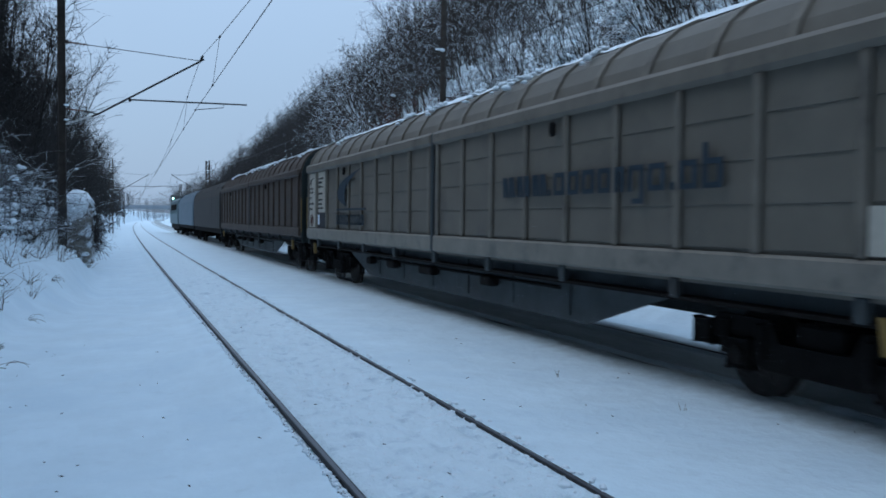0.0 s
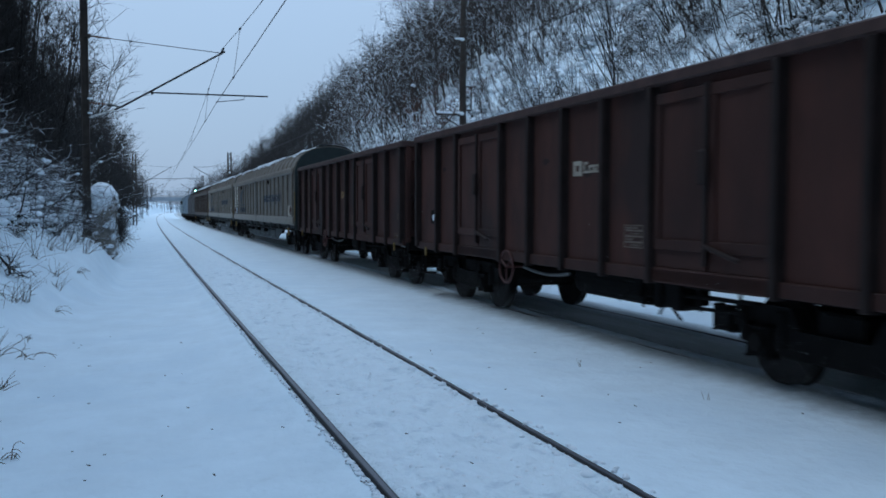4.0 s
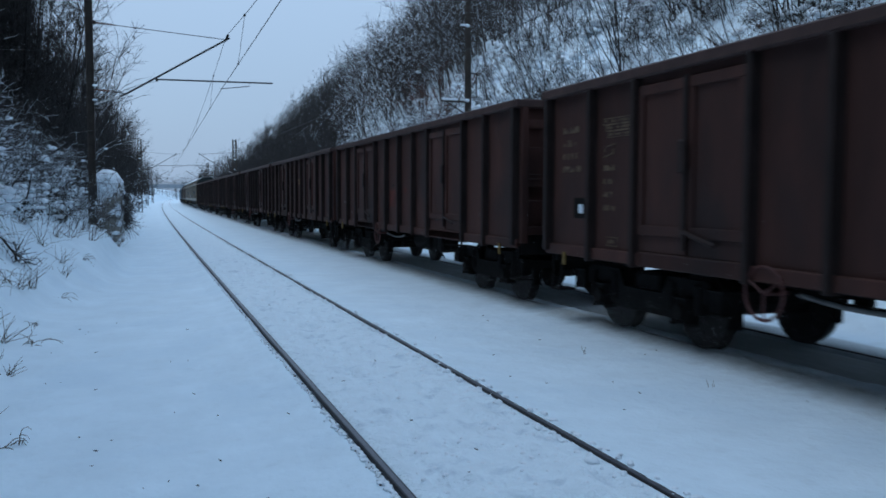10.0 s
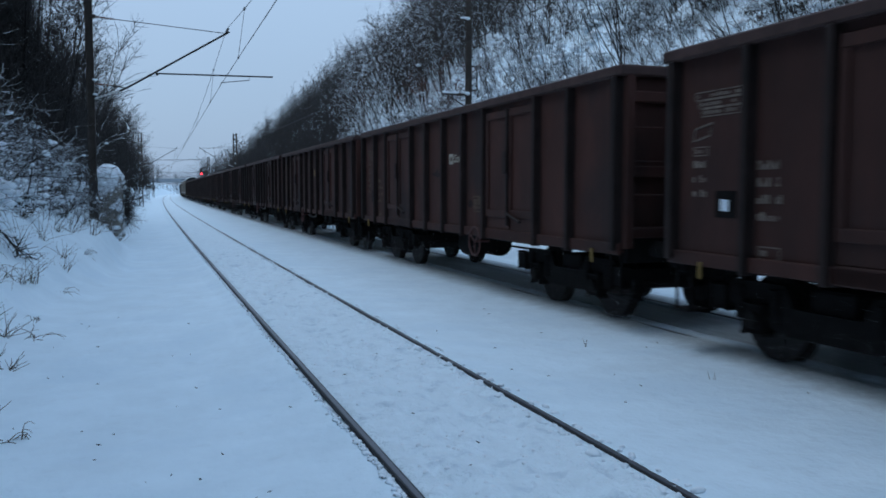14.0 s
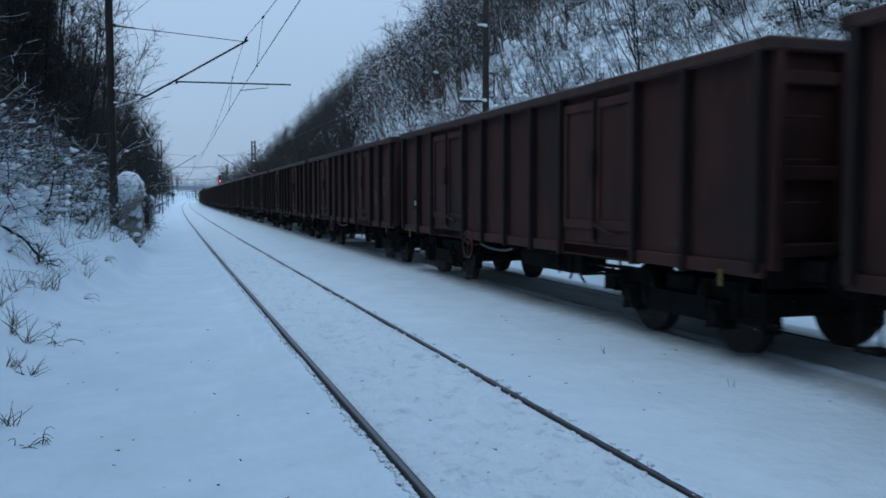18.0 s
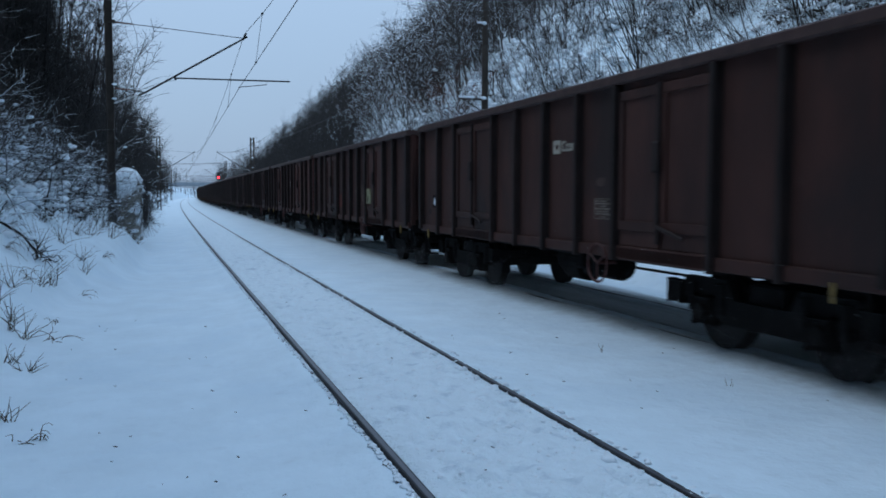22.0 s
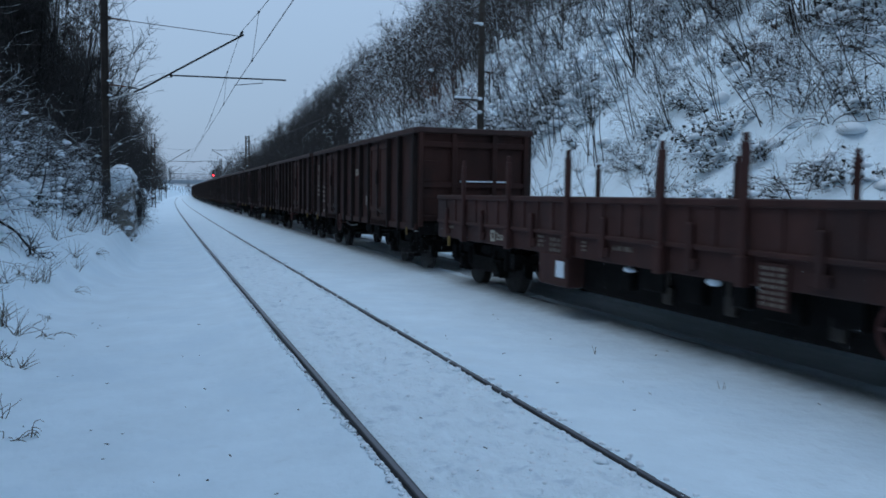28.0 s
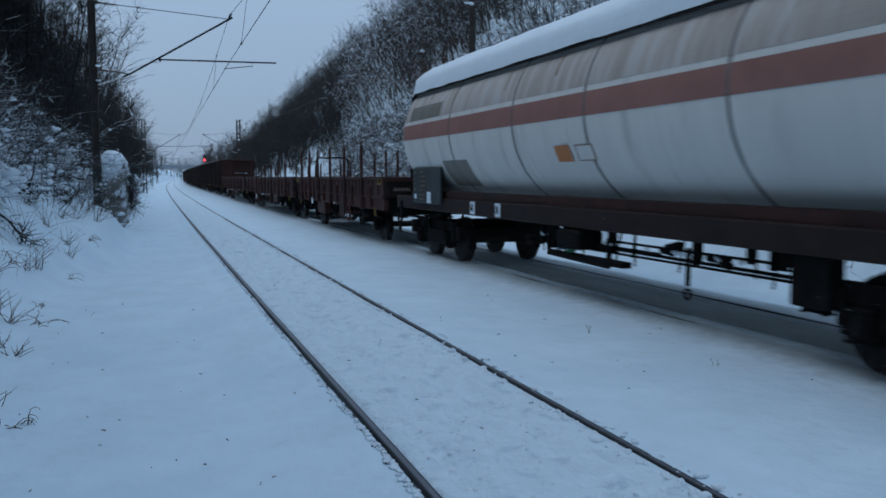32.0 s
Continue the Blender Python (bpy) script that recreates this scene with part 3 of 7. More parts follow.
LOOKS = {
    "tree": ("bare_tree", "bare winter tree with a dusting of snow on its limbs", "tree", "trunk", "crown"),
    "sapling": ("leaning_sapling", "thin leaning saplings with snow on their twigs", "sapling", "stem", "crown"),
    "shrub": ("bare_shrub", "many-stemmed bare shrub rimed with snow", "shrub", "stem", "crown"),
    "thicket": ("arching_shrub", "long arching bare shoots lined with snow", "shrub", "stem", "crown"),
    "laden": ("snow_laden_shrub", "arching shrub bent under thick ridges of snow", "shrub", "stem", "crown"),
    "bramble": ("bramble", "low bramble thicket with withered leaves under snow", "bramble", "stem", "crown"),
}
STOCK = {kind: [plant(101 * i + 7 + len(kind), kind) for i in range(n)] for kind, n in (("tree", 4), ("sapling", 6), ("shrub", 4), ("thicket", 4), ("laden", 5), ("bramble", 4))}


def put_plant(rng, kind, u, y, size, dark=False, red=False, group="", snowy=False, turn=None):
    name, label, category, a, b = LOOKS[kind]
    top = thing(name, "dark bare tree crowding the foot of the bank" if dark and kind == "tree" else label, category, group)
    top.matrix_basis = pose(u + bend(y), y, ground_z(u, y) - 0.05, rng.gauss(0, 4), rng.gauss(0, 4), turn if turn is not None else rng.uniform(-28, 28) if kind in ("sapling", "thicket", "laden") else rng.uniform(0, 360)) @ Matrix.Diagonal((size, size, size * rng.uniform(0.85, 1.15), 1))
    stem, twig, load, leaf = STOCK[kind][rng.randrange(len(STOCK[kind]))]
    for nm, data, m in ((a, stem, M_TWIG_DARK if dark else M_BARK), (b, twig, M_TWIG_DARK if dark else M_TWIG_RED if red else M_TWIG_SNOWY if snowy else M_TWIG), ("snow_load", load, M_SNOW_CAP), ("foliage", leaf, M_LEAF)):
        if data is None:
            continue
        ob = new(nm, data)
        ob.parent = top
        if not data.materials:
            data.materials.append(m)
        ob.material_slots[0].link = "OBJECT"
        ob.material_slots[0].material = m
        if nm in ("snow_load", "foliage", "stem") or nm == "crown":
            tagged(ob, kind="stuff")
    return top


rng = random.Random(11)
FAR_SPOTS = []


def wood_at(kind, u, y, size, **look_):
    """A plant of its own near by; further off a spot for the joined far wood."""
    if (y < 39 if not look_.get("dark") else y < 60 and u > -8) and not (kind == "tree" and y > 58):
        put_plant(rng, kind, u, y, size, **look_)
    else:
        FAR_SPOTS.append((kind, u, y, size, look_.get("dark", False)))


# the hillside beyond the far track: an open snowy slope near by, a wood from its brow on, dark where the hill falls back
for i in range(1500):
    y = 12 + 230 * rng.random() ** 1.25
    u = rng.uniform(13.5, 37)
    if y < 57:
        u = 15 + 21 * rng.random() ** 0.8
        if rng.random() < (0.55 if u < 20 else 0.0) or (y > 30 and u < 25 and rng.random() < 0.6):
            continue
    if y > 45 and y < 4.5 * u and (u < 16 or u < 19 and rng.random() < 0.5):
        continue
    low = y > 78 and u < 19
    kind = "tree" if (u > 26 and y > 57 and rng.random() < 0.45) or (y > 60 and u > 16 and rng.random() < 0.45) else "sapling" if rng.random() < 0.9 else "shrub"
    wood_at(kind, u, y, rng.uniform(0.75, 1.15) * (0.45 if low and kind == "tree" else 0.56 if y > 75 else 0.8 if y > 57 else 0.72), red=rng.random() < 0.02, group="hillside trees")
for i in range(80):
    put_plant(rng, "sapling", rng.uniform(18, 29), rng.uniform(12, 31), rng.uniform(0.75, 1.1) if i % 2 else rng.uniform(1.25, 1.6), group="hillside trees")
for i in range(300):
    y = 6 + 46 * rng.random() ** 1.2
    kind = "bramble" if rng.random() < 0.5 else "laden" if rng.random() < 0.45 else "shrub" if rng.random() < 0.4 else "sapling"
    u, size = 11.5 + 18 * rng.random() ** 1.25, rng.uniform(0.45, 0.95) * (0.75 if kind == "sapling" else 1)
    if y < 37:
        put_plant(rng, kind, u, y, size, snowy=rng.random() < 0.6, group="hillside scrub", turn=rng.uniform(130, 230) if kind == "laden" else None)
    else:
        FAR_SPOTS.append((kind, u, y, size, False))
# withered red oak scrub on the slope
for u, y, k in ((17.6, 49, 1.35), (18.3, 50.5, 1.5), (17.2, 51, 1.2), (20.3, 63, 1.2), (19.6, 62, 1.0)):
    put_plant(rng, "shrub", u, y, k * 1.1, red=True, group="hillside scrub")
# snow-bent scrub along the foot of the slope, up to where the hill falls back
LADEN_SPOTS = [(11.7 + 5.5 * rng.random() ** 1.4, rng.uniform(33, 60), rng.uniform(0.5, 0.9)) for i in range(150)]
LADEN_SPOTS += [(u, rng.uniform(50, 4.4 * u), rng.uniform(0.5, 0.85)) for u in (rng.uniform(13, 19) for i in range(70))]
LADEN_SPOTS += [(rng.uniform(12, 22), rng.uniform(14, 45), rng.uniform(0.35, 0.6)) for i in range(40)]
SLOPE_SPOTS = [(("sapling", "bramble", "sapling", "shrub")[i % 4], 12 + 16 * rng.random() ** 1.1, rng.uniform(13, 50), rng.uniform(0.45, 0.8)) for i in range(140)]
for i in range(190):
    FAR_SPOTS.append(("sapling" if i % 3 else "tree", 17.5 + 18.5 * rng.random() ** 0.8, rng.uniform(57, 75.5), rng.uniform(0.6, 0.95), False))
for i in range(200):
    y = rng.uniform(76, 190)
    FAR_SPOTS.append(("sapling" if i % 3 else "shrub", rng.uniform(12.6, 20), y, rng.uniform(0.55, 0.85), False))
for i in range(240):
    FAR_SPOTS.append(("tree", rng.uniform(17, 34), rng.uniform(80, 200), rng.uniform(0.45, 0.62), False))
for i in range(150):
    FAR_SPOTS.append((("bramble", "shrub", "thicket")[i % 3], rng.uniform(11.6, 19), rng.uniform(74, 130), rng.uniform(0.7, 1.1), False))
# the near bank: dark trees behind, snow-bent scrub in front
for i in range(330):
    y = 17 + 200 * rng.random() ** 1.6
    u = (-4.2 if y > 34 else -6.6) - 12 * rng.random() ** 1.2
    wood_at("tree", u, y, rng.uniform(0.8, 1.25), dark=True, group="bank trees")
for i in range(90):
    y = rng.uniform(20, 50)
    wood_at("tree", rng.uniform(-13, -6.2 if y < 34 else -4.6), y, rng.uniform(0.8, 1.2), dark=True, group="bank trees")
for i in range(150):
    y = 17 + 100 * rng.random() ** 1.7
    u = (-1.6 if y > 24 else -2.7) - 6.2 * rng.random() ** 1.0
    if -2.2 < u and 23 < y < 37:
        continue
    wood_at("laden" if y < 50 and rng.random() < 0.55 else "thicket" if rng.random() < 0.7 else "bramble", u, y, rng.uniform(0.5, 0.95), snowy=rng.random() < 0.5, dark=y > 45, group="bank scrub")
for i in range(110):
    FAR_SPOTS.append(("tree", rng.uniform(-15, -7), rng.uniform(19, 52), rng.uniform(0.8, 1.2), True))
for i in range(60):
    FAR_SPOTS.append((("thicket", "shrub")[i % 2], rng.uniform(-9, -4), rng.uniform(19, 45), rng.uniform(0.9, 1.5), True))

for i in range(170):
    FAR_SPOTS.append((("thicket", "shrub", "tree")[i % 3], rng.uniform(-7, -3.2), rng.uniform(70, 330), rng.uniform(0.6, 1.1), True))
# where the line runs out of sight the wood goes on
HAZE_TINT_SPOTS = [(x - y * y / 16000, y, rng.uniform(0.9, 1.25)) for x, y in ((rng.uniform(-14, 34), rng.uniform(440, 520)) for i in range(90))]
for i in range(150):
    y = rng.uniform(270, 415)
    wood_at("tree", rng.uniform(12.5, 30) if i % 3 else rng.uniform(-16, -5), y, rng.uniform(0.7, 1.0))
# unseen trees beside and behind the camera, added to shade the left snow
for i in range(260):
    FAR_SPOTS.append(("tree", -5 - 11 * rng.random(), rng.uniform(-45, 15), rng.uniform(0.9, 1.3), True))
for i in range(90):
    FAR_SPOTS.append(("tree", rng.uniform(-13, -6), rng.uniform(-25, 11), rng.uniform(1.1, 1.5), True))
# more unseen trees, added on the right hill behind the camera
for i in range(70):
    FAR_SPOTS.append(("tree", rng.uniform(14, 36), rng.uniform(-45, 8), rng.uniform(0.9, 1.2), False))

# the wood further off: simpler plants of the same growth, as sheets
FAR_STOCK = {}
for kind in ("tree", "sapling", "shrub", "thicket", "laden", "bramble"):
    FAR_STOCK[kind] = []
    for variant in range(4):
        r2 = random.Random(5 + variant)
        wd = Wood()
        high = {"tree": 10, "sapling": 6, "shrub": 2.4, "thicket": 2.2, "laden": 2.2, "bramble": 1.2}[kind]
        for s_ in range(1 if kind == "tree" else 4):
            lean = Vector((-0.18, 0, 1)) if kind == "tree" else Vector((r2.gauss(-0.45, 0.2), r2.gauss(0, 0.25), 1))
            trunk = limb(r2, Vector((r2.gauss(0, 0.2), r2.gauss(0, 0.2), -0.3)), lean, high * r2.uniform(0.8, 1.0), 6, 0.07, 0.02)
            wd.tube(trunk, (0.009 if kind == "tree" else 0.0055) * high, 0.015)
            for k in range(30 if kind == "tree" else 7):
                i = r2.randrange(1, 7)
                out = (trunk[i] - trunk[i - 1]).normalized() * 0.9 + Vector((r2.gauss(-0.1, 0.75), r2.gauss(0, 0.75), 0.35))
                q = limb(r2, trunk[i], out, high * r2.uniform(0.14, 0.3), 2, 0.16, 0.04)
                wd.tube(q, 0.02, 0.009)
                sprout(r2, wd, q, 6, high * 0.11, 0.012, 0, 0.0)
        FAR_STOCK[kind].append((np.array([tuple(v) for v in wd.v]), wd.f))
for name, label, m, dark, near in (("hillside_wood", "dense leaning bare wood with snow on its limbs", M_TWIG_MID, False, True), ("far_wood", "dense bare wood on the distant hillside", M_TWIG_FAR, False, False),
                                   ("far_bank_wood", "dark bare trees along the bank, with unseen ones added behind the camera", M_TWIG_DARK, True, None)):
    vs, fs, n0 = [], [], 0
    for kind, u, y, size, d in FAR_SPOTS:
        if d != dark or (near is not None and (y < 4.5 * u) != near):
            continue
        pts, faces_ = rng.choice(FAR_STOCK[kind])
        a = rng.uniform(-0.5, 0.5) if near else rng.uniform(0, 6.28)
        turn = np.array([[math.cos(a), -math.sin(a), 0], [math.sin(a), math.cos(a), 0], [0, 0, 1]])
        vs.append(pts @ turn.T * size * rng.uniform(0.85, 1.2) + (u + bend(y), y, ground_z(u, y)))
        fs += [tuple(i + n0 for i in f) for f in faces_]
        n0 += len(pts)
    me = bpy.data.meshes.new(name)
    me.from_pydata(np.concatenate(vs).tolist(), [], fs)
    me.materials.append(m)
    tagged(new(name, me), label, "woodland", kind="stuff")

# the farthest trees get a paler wood colour in place of real haze
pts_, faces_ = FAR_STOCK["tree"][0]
vs = [pts_ * k + (u + bend(y), y, ground_z(u, y)) for u, y, k in HAZE_TINT_SPOTS]
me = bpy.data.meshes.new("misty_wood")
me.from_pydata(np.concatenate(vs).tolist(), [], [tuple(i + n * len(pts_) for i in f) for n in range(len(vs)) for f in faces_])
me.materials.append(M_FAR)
tagged(new("misty_wood", me), "trees beyond the distant bridge, haze painted into their pale colour", "woodland", kind="stuff")
# the scrub that nobody could count: its wood as one sheet, its leaves and the snow it carries as others
MASS = [("laden", u, y, k) for u, y, k in LADEN_SPOTS] + SLOPE_SPOTS
for name, label, category, m, pick in (("slope_scrub", "low scrub and thin leaning shoots along the slope", "scrub", M_TWIG_SNOWY, (0, 1)), ("scrub_snow", "ridges and pillows of snow on the scrub", "snow", M_SNOW_CAP, (2,)), ("scrub_leaves", "withered dark leaves left on the scrub", "leaves", M_LEAF, (3,))):
    vs, fs, n0 = [], [], 0
    for j, (kind, u, y, size) in enumerate(MASS):
        a = (math.pi if kind == "laden" else 0.0) + 0.8 * math.sin(j * 2.4)
        turn = np.array([[math.cos(a), -math.sin(a), 0], [math.sin(a), math.cos(a), 0], [0, 0, 1]])
        for i in pick:
            src = STOCK[kind][j % len(STOCK[kind])][i]
            if src is None:
                continue
            co = np.empty(len(src.vertices) * 3)
            src.vertices.foreach_get("co", co)
            vs.append(co.reshape(-1, 3) @ turn.T * size + (u + bend(y), y, ground_z(u, y) - 0.05))
            fs += [tuple(v + n0 for v in p.vertices) for p in src.polygons]
            n0 += len(src.vertices)
    me = bpy.data.meshes.new(name)
    me.from_pydata(np.concatenate(vs).tolist(), [], fs)
    me.materials.append(m)
    tagged(new(name, me), label, category, kind="stuff")

# rounded heaps of snow between the stems on the hillside
ld = Wood()
for i in range(450):
    y = 6 + 66 * rng.random() ** 1.2
    u = 11.6 + 17 * rng.random() ** 1.1
    r_ = rng.uniform(0.12, 0.34)
    ld.lump(Vector((u + bend(y), y, ground_z(u, y) - r_ * 0.02)), r_, rng)
for i in range(900):
    u = 11.6 + 6.5 * rng.random() ** 1.2
    y, r_ = rng.uniform(30, 4.5 * u), rng.uniform(0.1, 0.34)
    ld.lump(Vector((u + bend(y), y, ground_z(u, y) + rng.uniform(0.0, 0.9))), r_, rng)
for i in range(380):
    u, y, r_ = rng.uniform(15, 25), rng.uniform(31, 58), rng.uniform(0.12, 0.36)
    ld.lump(Vector((u + bend(y), y, ground_z(u, y) + rng.uniform(0.0, 0.5))), r_, rng)
for i in range(420):
    u, y, r_ = -2.6 - 5.0 * rng.random() ** 1.2, rng.uniform(17, 44), rng.uniform(0.06, 0.22)
    ld.lump(Vector((u + bend(y), y, ground_z(u, y) + rng.uniform(0.0, 0.8))), r_, rng)
tagged(mesh_part("snow_heaps", ld.mesh("snow_heaps"), M_SNOW_CAP), "rounded heaps of snow on and between the scrub", "snow", kind="stuff")

# ---- overhead line ----


def path_tube(name, pts, r, material, parent, n=5):
    wd = Wood()
    wd.tube([Vector(p) for p in pts], r, r, n)
    return mesh_part(name, wd.mesh(name), material, parent)


def insulator(bm, p, q, r=0.045):
    p, q = Vector(p), Vector(q)
    rod(bm, p, q, r * 0.4, n=6)
    for i in range(5):
        c = p.lerp(q, (i + 0.7) / 6)
        d = (q - p).normalized() * 0.018
        rod(bm, c - d, c + d, r, r * 0.6, n=10)
    return bm


def mast(u, y, side, height, lattice, reach=1.0):
    """A catenary mast at u with its hinged cantilever over the track on one side (+1: towards the right)."""
    x, s = u + bend(y), side * reach
    top = thing("catenary_mast", "weathered steel lattice catenary mast with a tubular cantilever" if lattice else "slim rusty catenary mast with a tubular cantilever", "catenary mast", "catenary masts")
    top.location = (x, y, ground_z(u, y))
    z0 = -ground_z(u, y)
    if lattice:
        for dx in (-0.14, 0.14):
            for dy in (-0.14, 0.14):
                part("corner_post", B(dx * 1.3 - 0.06, dx * 1.3 + 0.06, dy * 1.3 - 0.06, dy * 1.3 + 0.06, -0.4, height + z0), M_POLE, top)
        bm = bmesh.new()
        for i in range(int(height / 0.5)):
            for dx in (-0.14, 0.14):
                rod(bm, (dx * 1.3, -0.18, z0 + 0.2 + i * 0.5), (dx * 1.3, 0.18, z0 + 0.65 + i * 0.5), 0.035, n=4)
            for dy in (-0.14, 0.14):
                rod(bm, (-0.18, dy * 1.3, z0 + 0.2 + i * 0.5), (0.18, dy * 1.3, z0 + 0.65 + i * 0.5), 0.035, n=4)
        tagged(part("lacing", bm, M_POLE, top), kind="stuff")
    else:
        bm = bmesh.new()
        outline = [(-0.11, -0.09), (-0.086, -0.09), (-0.086, -0.012), (0.086, -0.012), (0.086, -0.09), (0.11, -0.09), (0.11, 0.09), (0.086, 0.09), (0.086, 0.012), (-0.086, 0.012), (-0.086, 0.09), (-0.11, 0.09)]
        low = [bm.verts.new((a, c, -0.6)) for a, c in outline]
        up = [bm.verts.new((a, c, height + z0)) for a, c in outline]
        for i in range(12):
            bm.faces.new((low[i], low[(i + 1) % 12], up[(i + 1) % 12], up[i]))
        bm.faces.new(up)
        part("pole", bm, M_POLE, top)
        part("band", B(-0.125, 0.125, -0.11, 0.11, z0 + 2.05, z0 + 2.2, bev=0.01), M_POLE, top)
        part("foot_casing", B(-0.13, 0.13, -0.12, 0.12, -0.3, z0 + 2.05, bev=0.01), M_WIRE, top)
    for zz in (5.0, 6.2, 7.4) if lattice else (4.68, 5.12):
        part("snow_pad", B(-0.2, 0.2, -0.2, 0.2, z0 + zz, z0 + zz + 0.06, bev=0.025) if lattice else B(0.06, 0.2, -0.12, 0.0, z0 + zz, z0 + zz + 0.045, bev=0.02), M_SNOW_CAP, top)
    part("top_bracket", B(min(0, s * 0.2), max(0, s * 0.2), -0.06, 0.06, z0 + 7.0, z0 + 7.1), M_POLE, top)
    part("insulator", insulator(bmesh.new(), (s * 0.2, 0, z0 + 7.04), (s * 0.75, 0, z0 + 7.0)), M_INSUL, top)
    part("tie_wire", R((s * 0.75, 0, z0 + 7.0), (s * 4.05, 0, z0 + 6.78), 0.012, n=5), M_WIRE, top)
    part("insulator", insulator(bmesh.new(), (s * 0.1, 0, z0 + 4.57), (s * 0.82, 0, z0 + 4.84), 0.05), M_PALE_ROD, top)
    part("strut_insulator", insulator(bmesh.new(), (s * 0.1, 0, z0 + 5.03), (s * 0.6, 0, z0 + 5.0), 0.04), M_INSUL, top)
    part("strut", R((s * 0.6, 0, z0 + 5.0), (s * 1.02, 0, z0 + 4.93), 0.022), M_WIRE, top)
    tube = bmesh.new()
    rod(tube, (s * 0.82, 0, z0 + 4.84), (s * 1.02, 0, z0 + 4.93), 0.03)
    rod(tube, (s * 1.02, 0, z0 + 4.93), (s * 4.15, 0, z0 + 6.84), 0.03)
    rod(tube, (s * 4.0, 0, z0 + 6.72), (s * 4.12, 0, z0 + 6.95), 0.03)
    part("cantilever_tube", tube, M_WIRE, top)
    part("registration_tube", R((s * 1.94, 0, z0 + 5.42), (s * 5.5, 0, z0 + 5.47), 0.024), M_WIRE, top)
    path_tube("steady_arm", [(s * 4.75, 0, z0 + 5.46), (s * 4.75, 0, z0 + 5.34), (s * 3.85, 0, z0 + 5.22)], 0.013, M_WIRE, top)
    part("brace", R((s * 1.9, 0, z0 + 5.48), (s * 1.94, 0, z0 + 5.36), 0.04), M_WIRE, top)
    return x + s * 4.05, x + s * 3.9


def line_pole(u, y, height):
    """A stout weathered pole with short snowy arms, their braces and climbing loops."""
    top = thing("line_pole", "stout weathered line pole with short snowy arms on the slope", "line pole")
    top.location = (u + bend(y), y, 0)
    part("pole", R((0, 0, ground_z(u, y) - 0.4), (0, 0, height), 0.165, 0.11, n=10), M_POLE, top)
    for z, reach, drop in ((8.9, 0.42, 0.0), (5.8, 1.25, 0.0), (4.55, 0.95, 0.28)):
        part("arm", R((0.05, -0.12, z), (-reach, -0.12, z - drop), 0.045, n=6), M_POLE, top)
        snow = bmesh.new()
        rod(snow, (-reach * (0.75 if drop else 0.45), -0.12, z + 0.06 - drop * 0.75), (-reach * 0.98, -0.12, z + 0.055 - drop), 0.06, 0.05, n=7)
        part("snow_pad", snow, M_SNOW_CAP, top, "ridge of snow on the arm")
    part("brace", R((0, -0.12, 5.2), (-1.05, -0.12, 5.78), 0.03, n=6), M_POLE, top)
    part("brace", R((0.25, -0.12, 4.75), (-0.6, -0.12, 4.42), 0.03, n=6), M_POLE, top)
    for z in (5.85, 8.95, 5.3):
        knob = bmesh.new()
        bmesh.ops.create_icosphere(knob, subdivisions=2, radius=0.1, matrix=Matrix.Translation((-0.1, -0.13, z)) @ Matrix.Diagonal((1.2, 1, 0.8, 1)))
        part("snow_knob", knob, M_SNOW_CAP, top, "small knob of snow")
    for z0, z1 in ((7.8, 8.7), (6.0, 7.0)):
        part("climbing_loop", path_bm([(0.1, -0.05, z1), (0.36, -0.05, z1), (0.36, -0.05, z0), (0.1, -0.05, z0)], 0.03), M_POLE, top)


LEFT = [(-1.53, 27.6, 9.6, False), (-1.1, 105, 8.6, True), (-1.35, 176, 8.6, True), (-1.4, 240, 8.6, True)]
RIGHT = [(12.9, 32.9, 11.5, False), (9.7, 103, 8.6, True), (10.4, 176, 8.6, True)]
for masts, track_x, side in ((LEFT, TRACK_1, 1), (RIGHT, TRACK_2, -1)):
    ends = [(track_x + 0.3, -34.0, track_x - 0.2)]
    for u, y, h, lattice in masts:
        if u > 12:
            line_pole(u, y, h)
            a, c = u + bend(y) - 5.87, u + bend(y) - 5.66
        else:
            a, c = mast(u, y, side, h, lattice)
        ends.append((a, y, c))
    wires = thing("overhead_wires", "thin dark catenary and contact wires over the track", "overhead wires", "overhead wires")
    carry, touch, drop = [], [], []
    for (a, y0, c), (b, y1, d) in zip(ends, ends[1:]):
        for i in range(0 if y0 < 0 else 1, 13):
            t = i / 12
            sag = 1.25 * 4 * t * (1 - t)
            carry.append((a + (b - a) * t, y0 + (y1 - y0) * t, 6.9 - sag))
            touch.append((c + (d - c) * t, y0 + (y1 - y0) * t, 5.24))
            if i % 2 == 1 and i < 12:
                drop.append((carry[-1], touch[-1]))
    path_tube("messenger_wire", carry, 0.008, M_WIRE, wires)
    path_tube("contact_wire", touch, 0.009, M_WIRE, wires)
    for p, q in drop:
        part("dropper", R(p, q, 0.006, n=4), M_WIRE, wires)
        part("clamp", R((p[0], p[1] - 0.05, p[2]), (p[0], p[1] + 0.05, p[2]), 0.032, n=6), M_WIRE, wires)
        part("clamp", R((q[0], q[1] - 0.04, q[2]), (q[0], q[1] + 0.04, q[2]), 0.026, n=6), M_WIRE, wires)

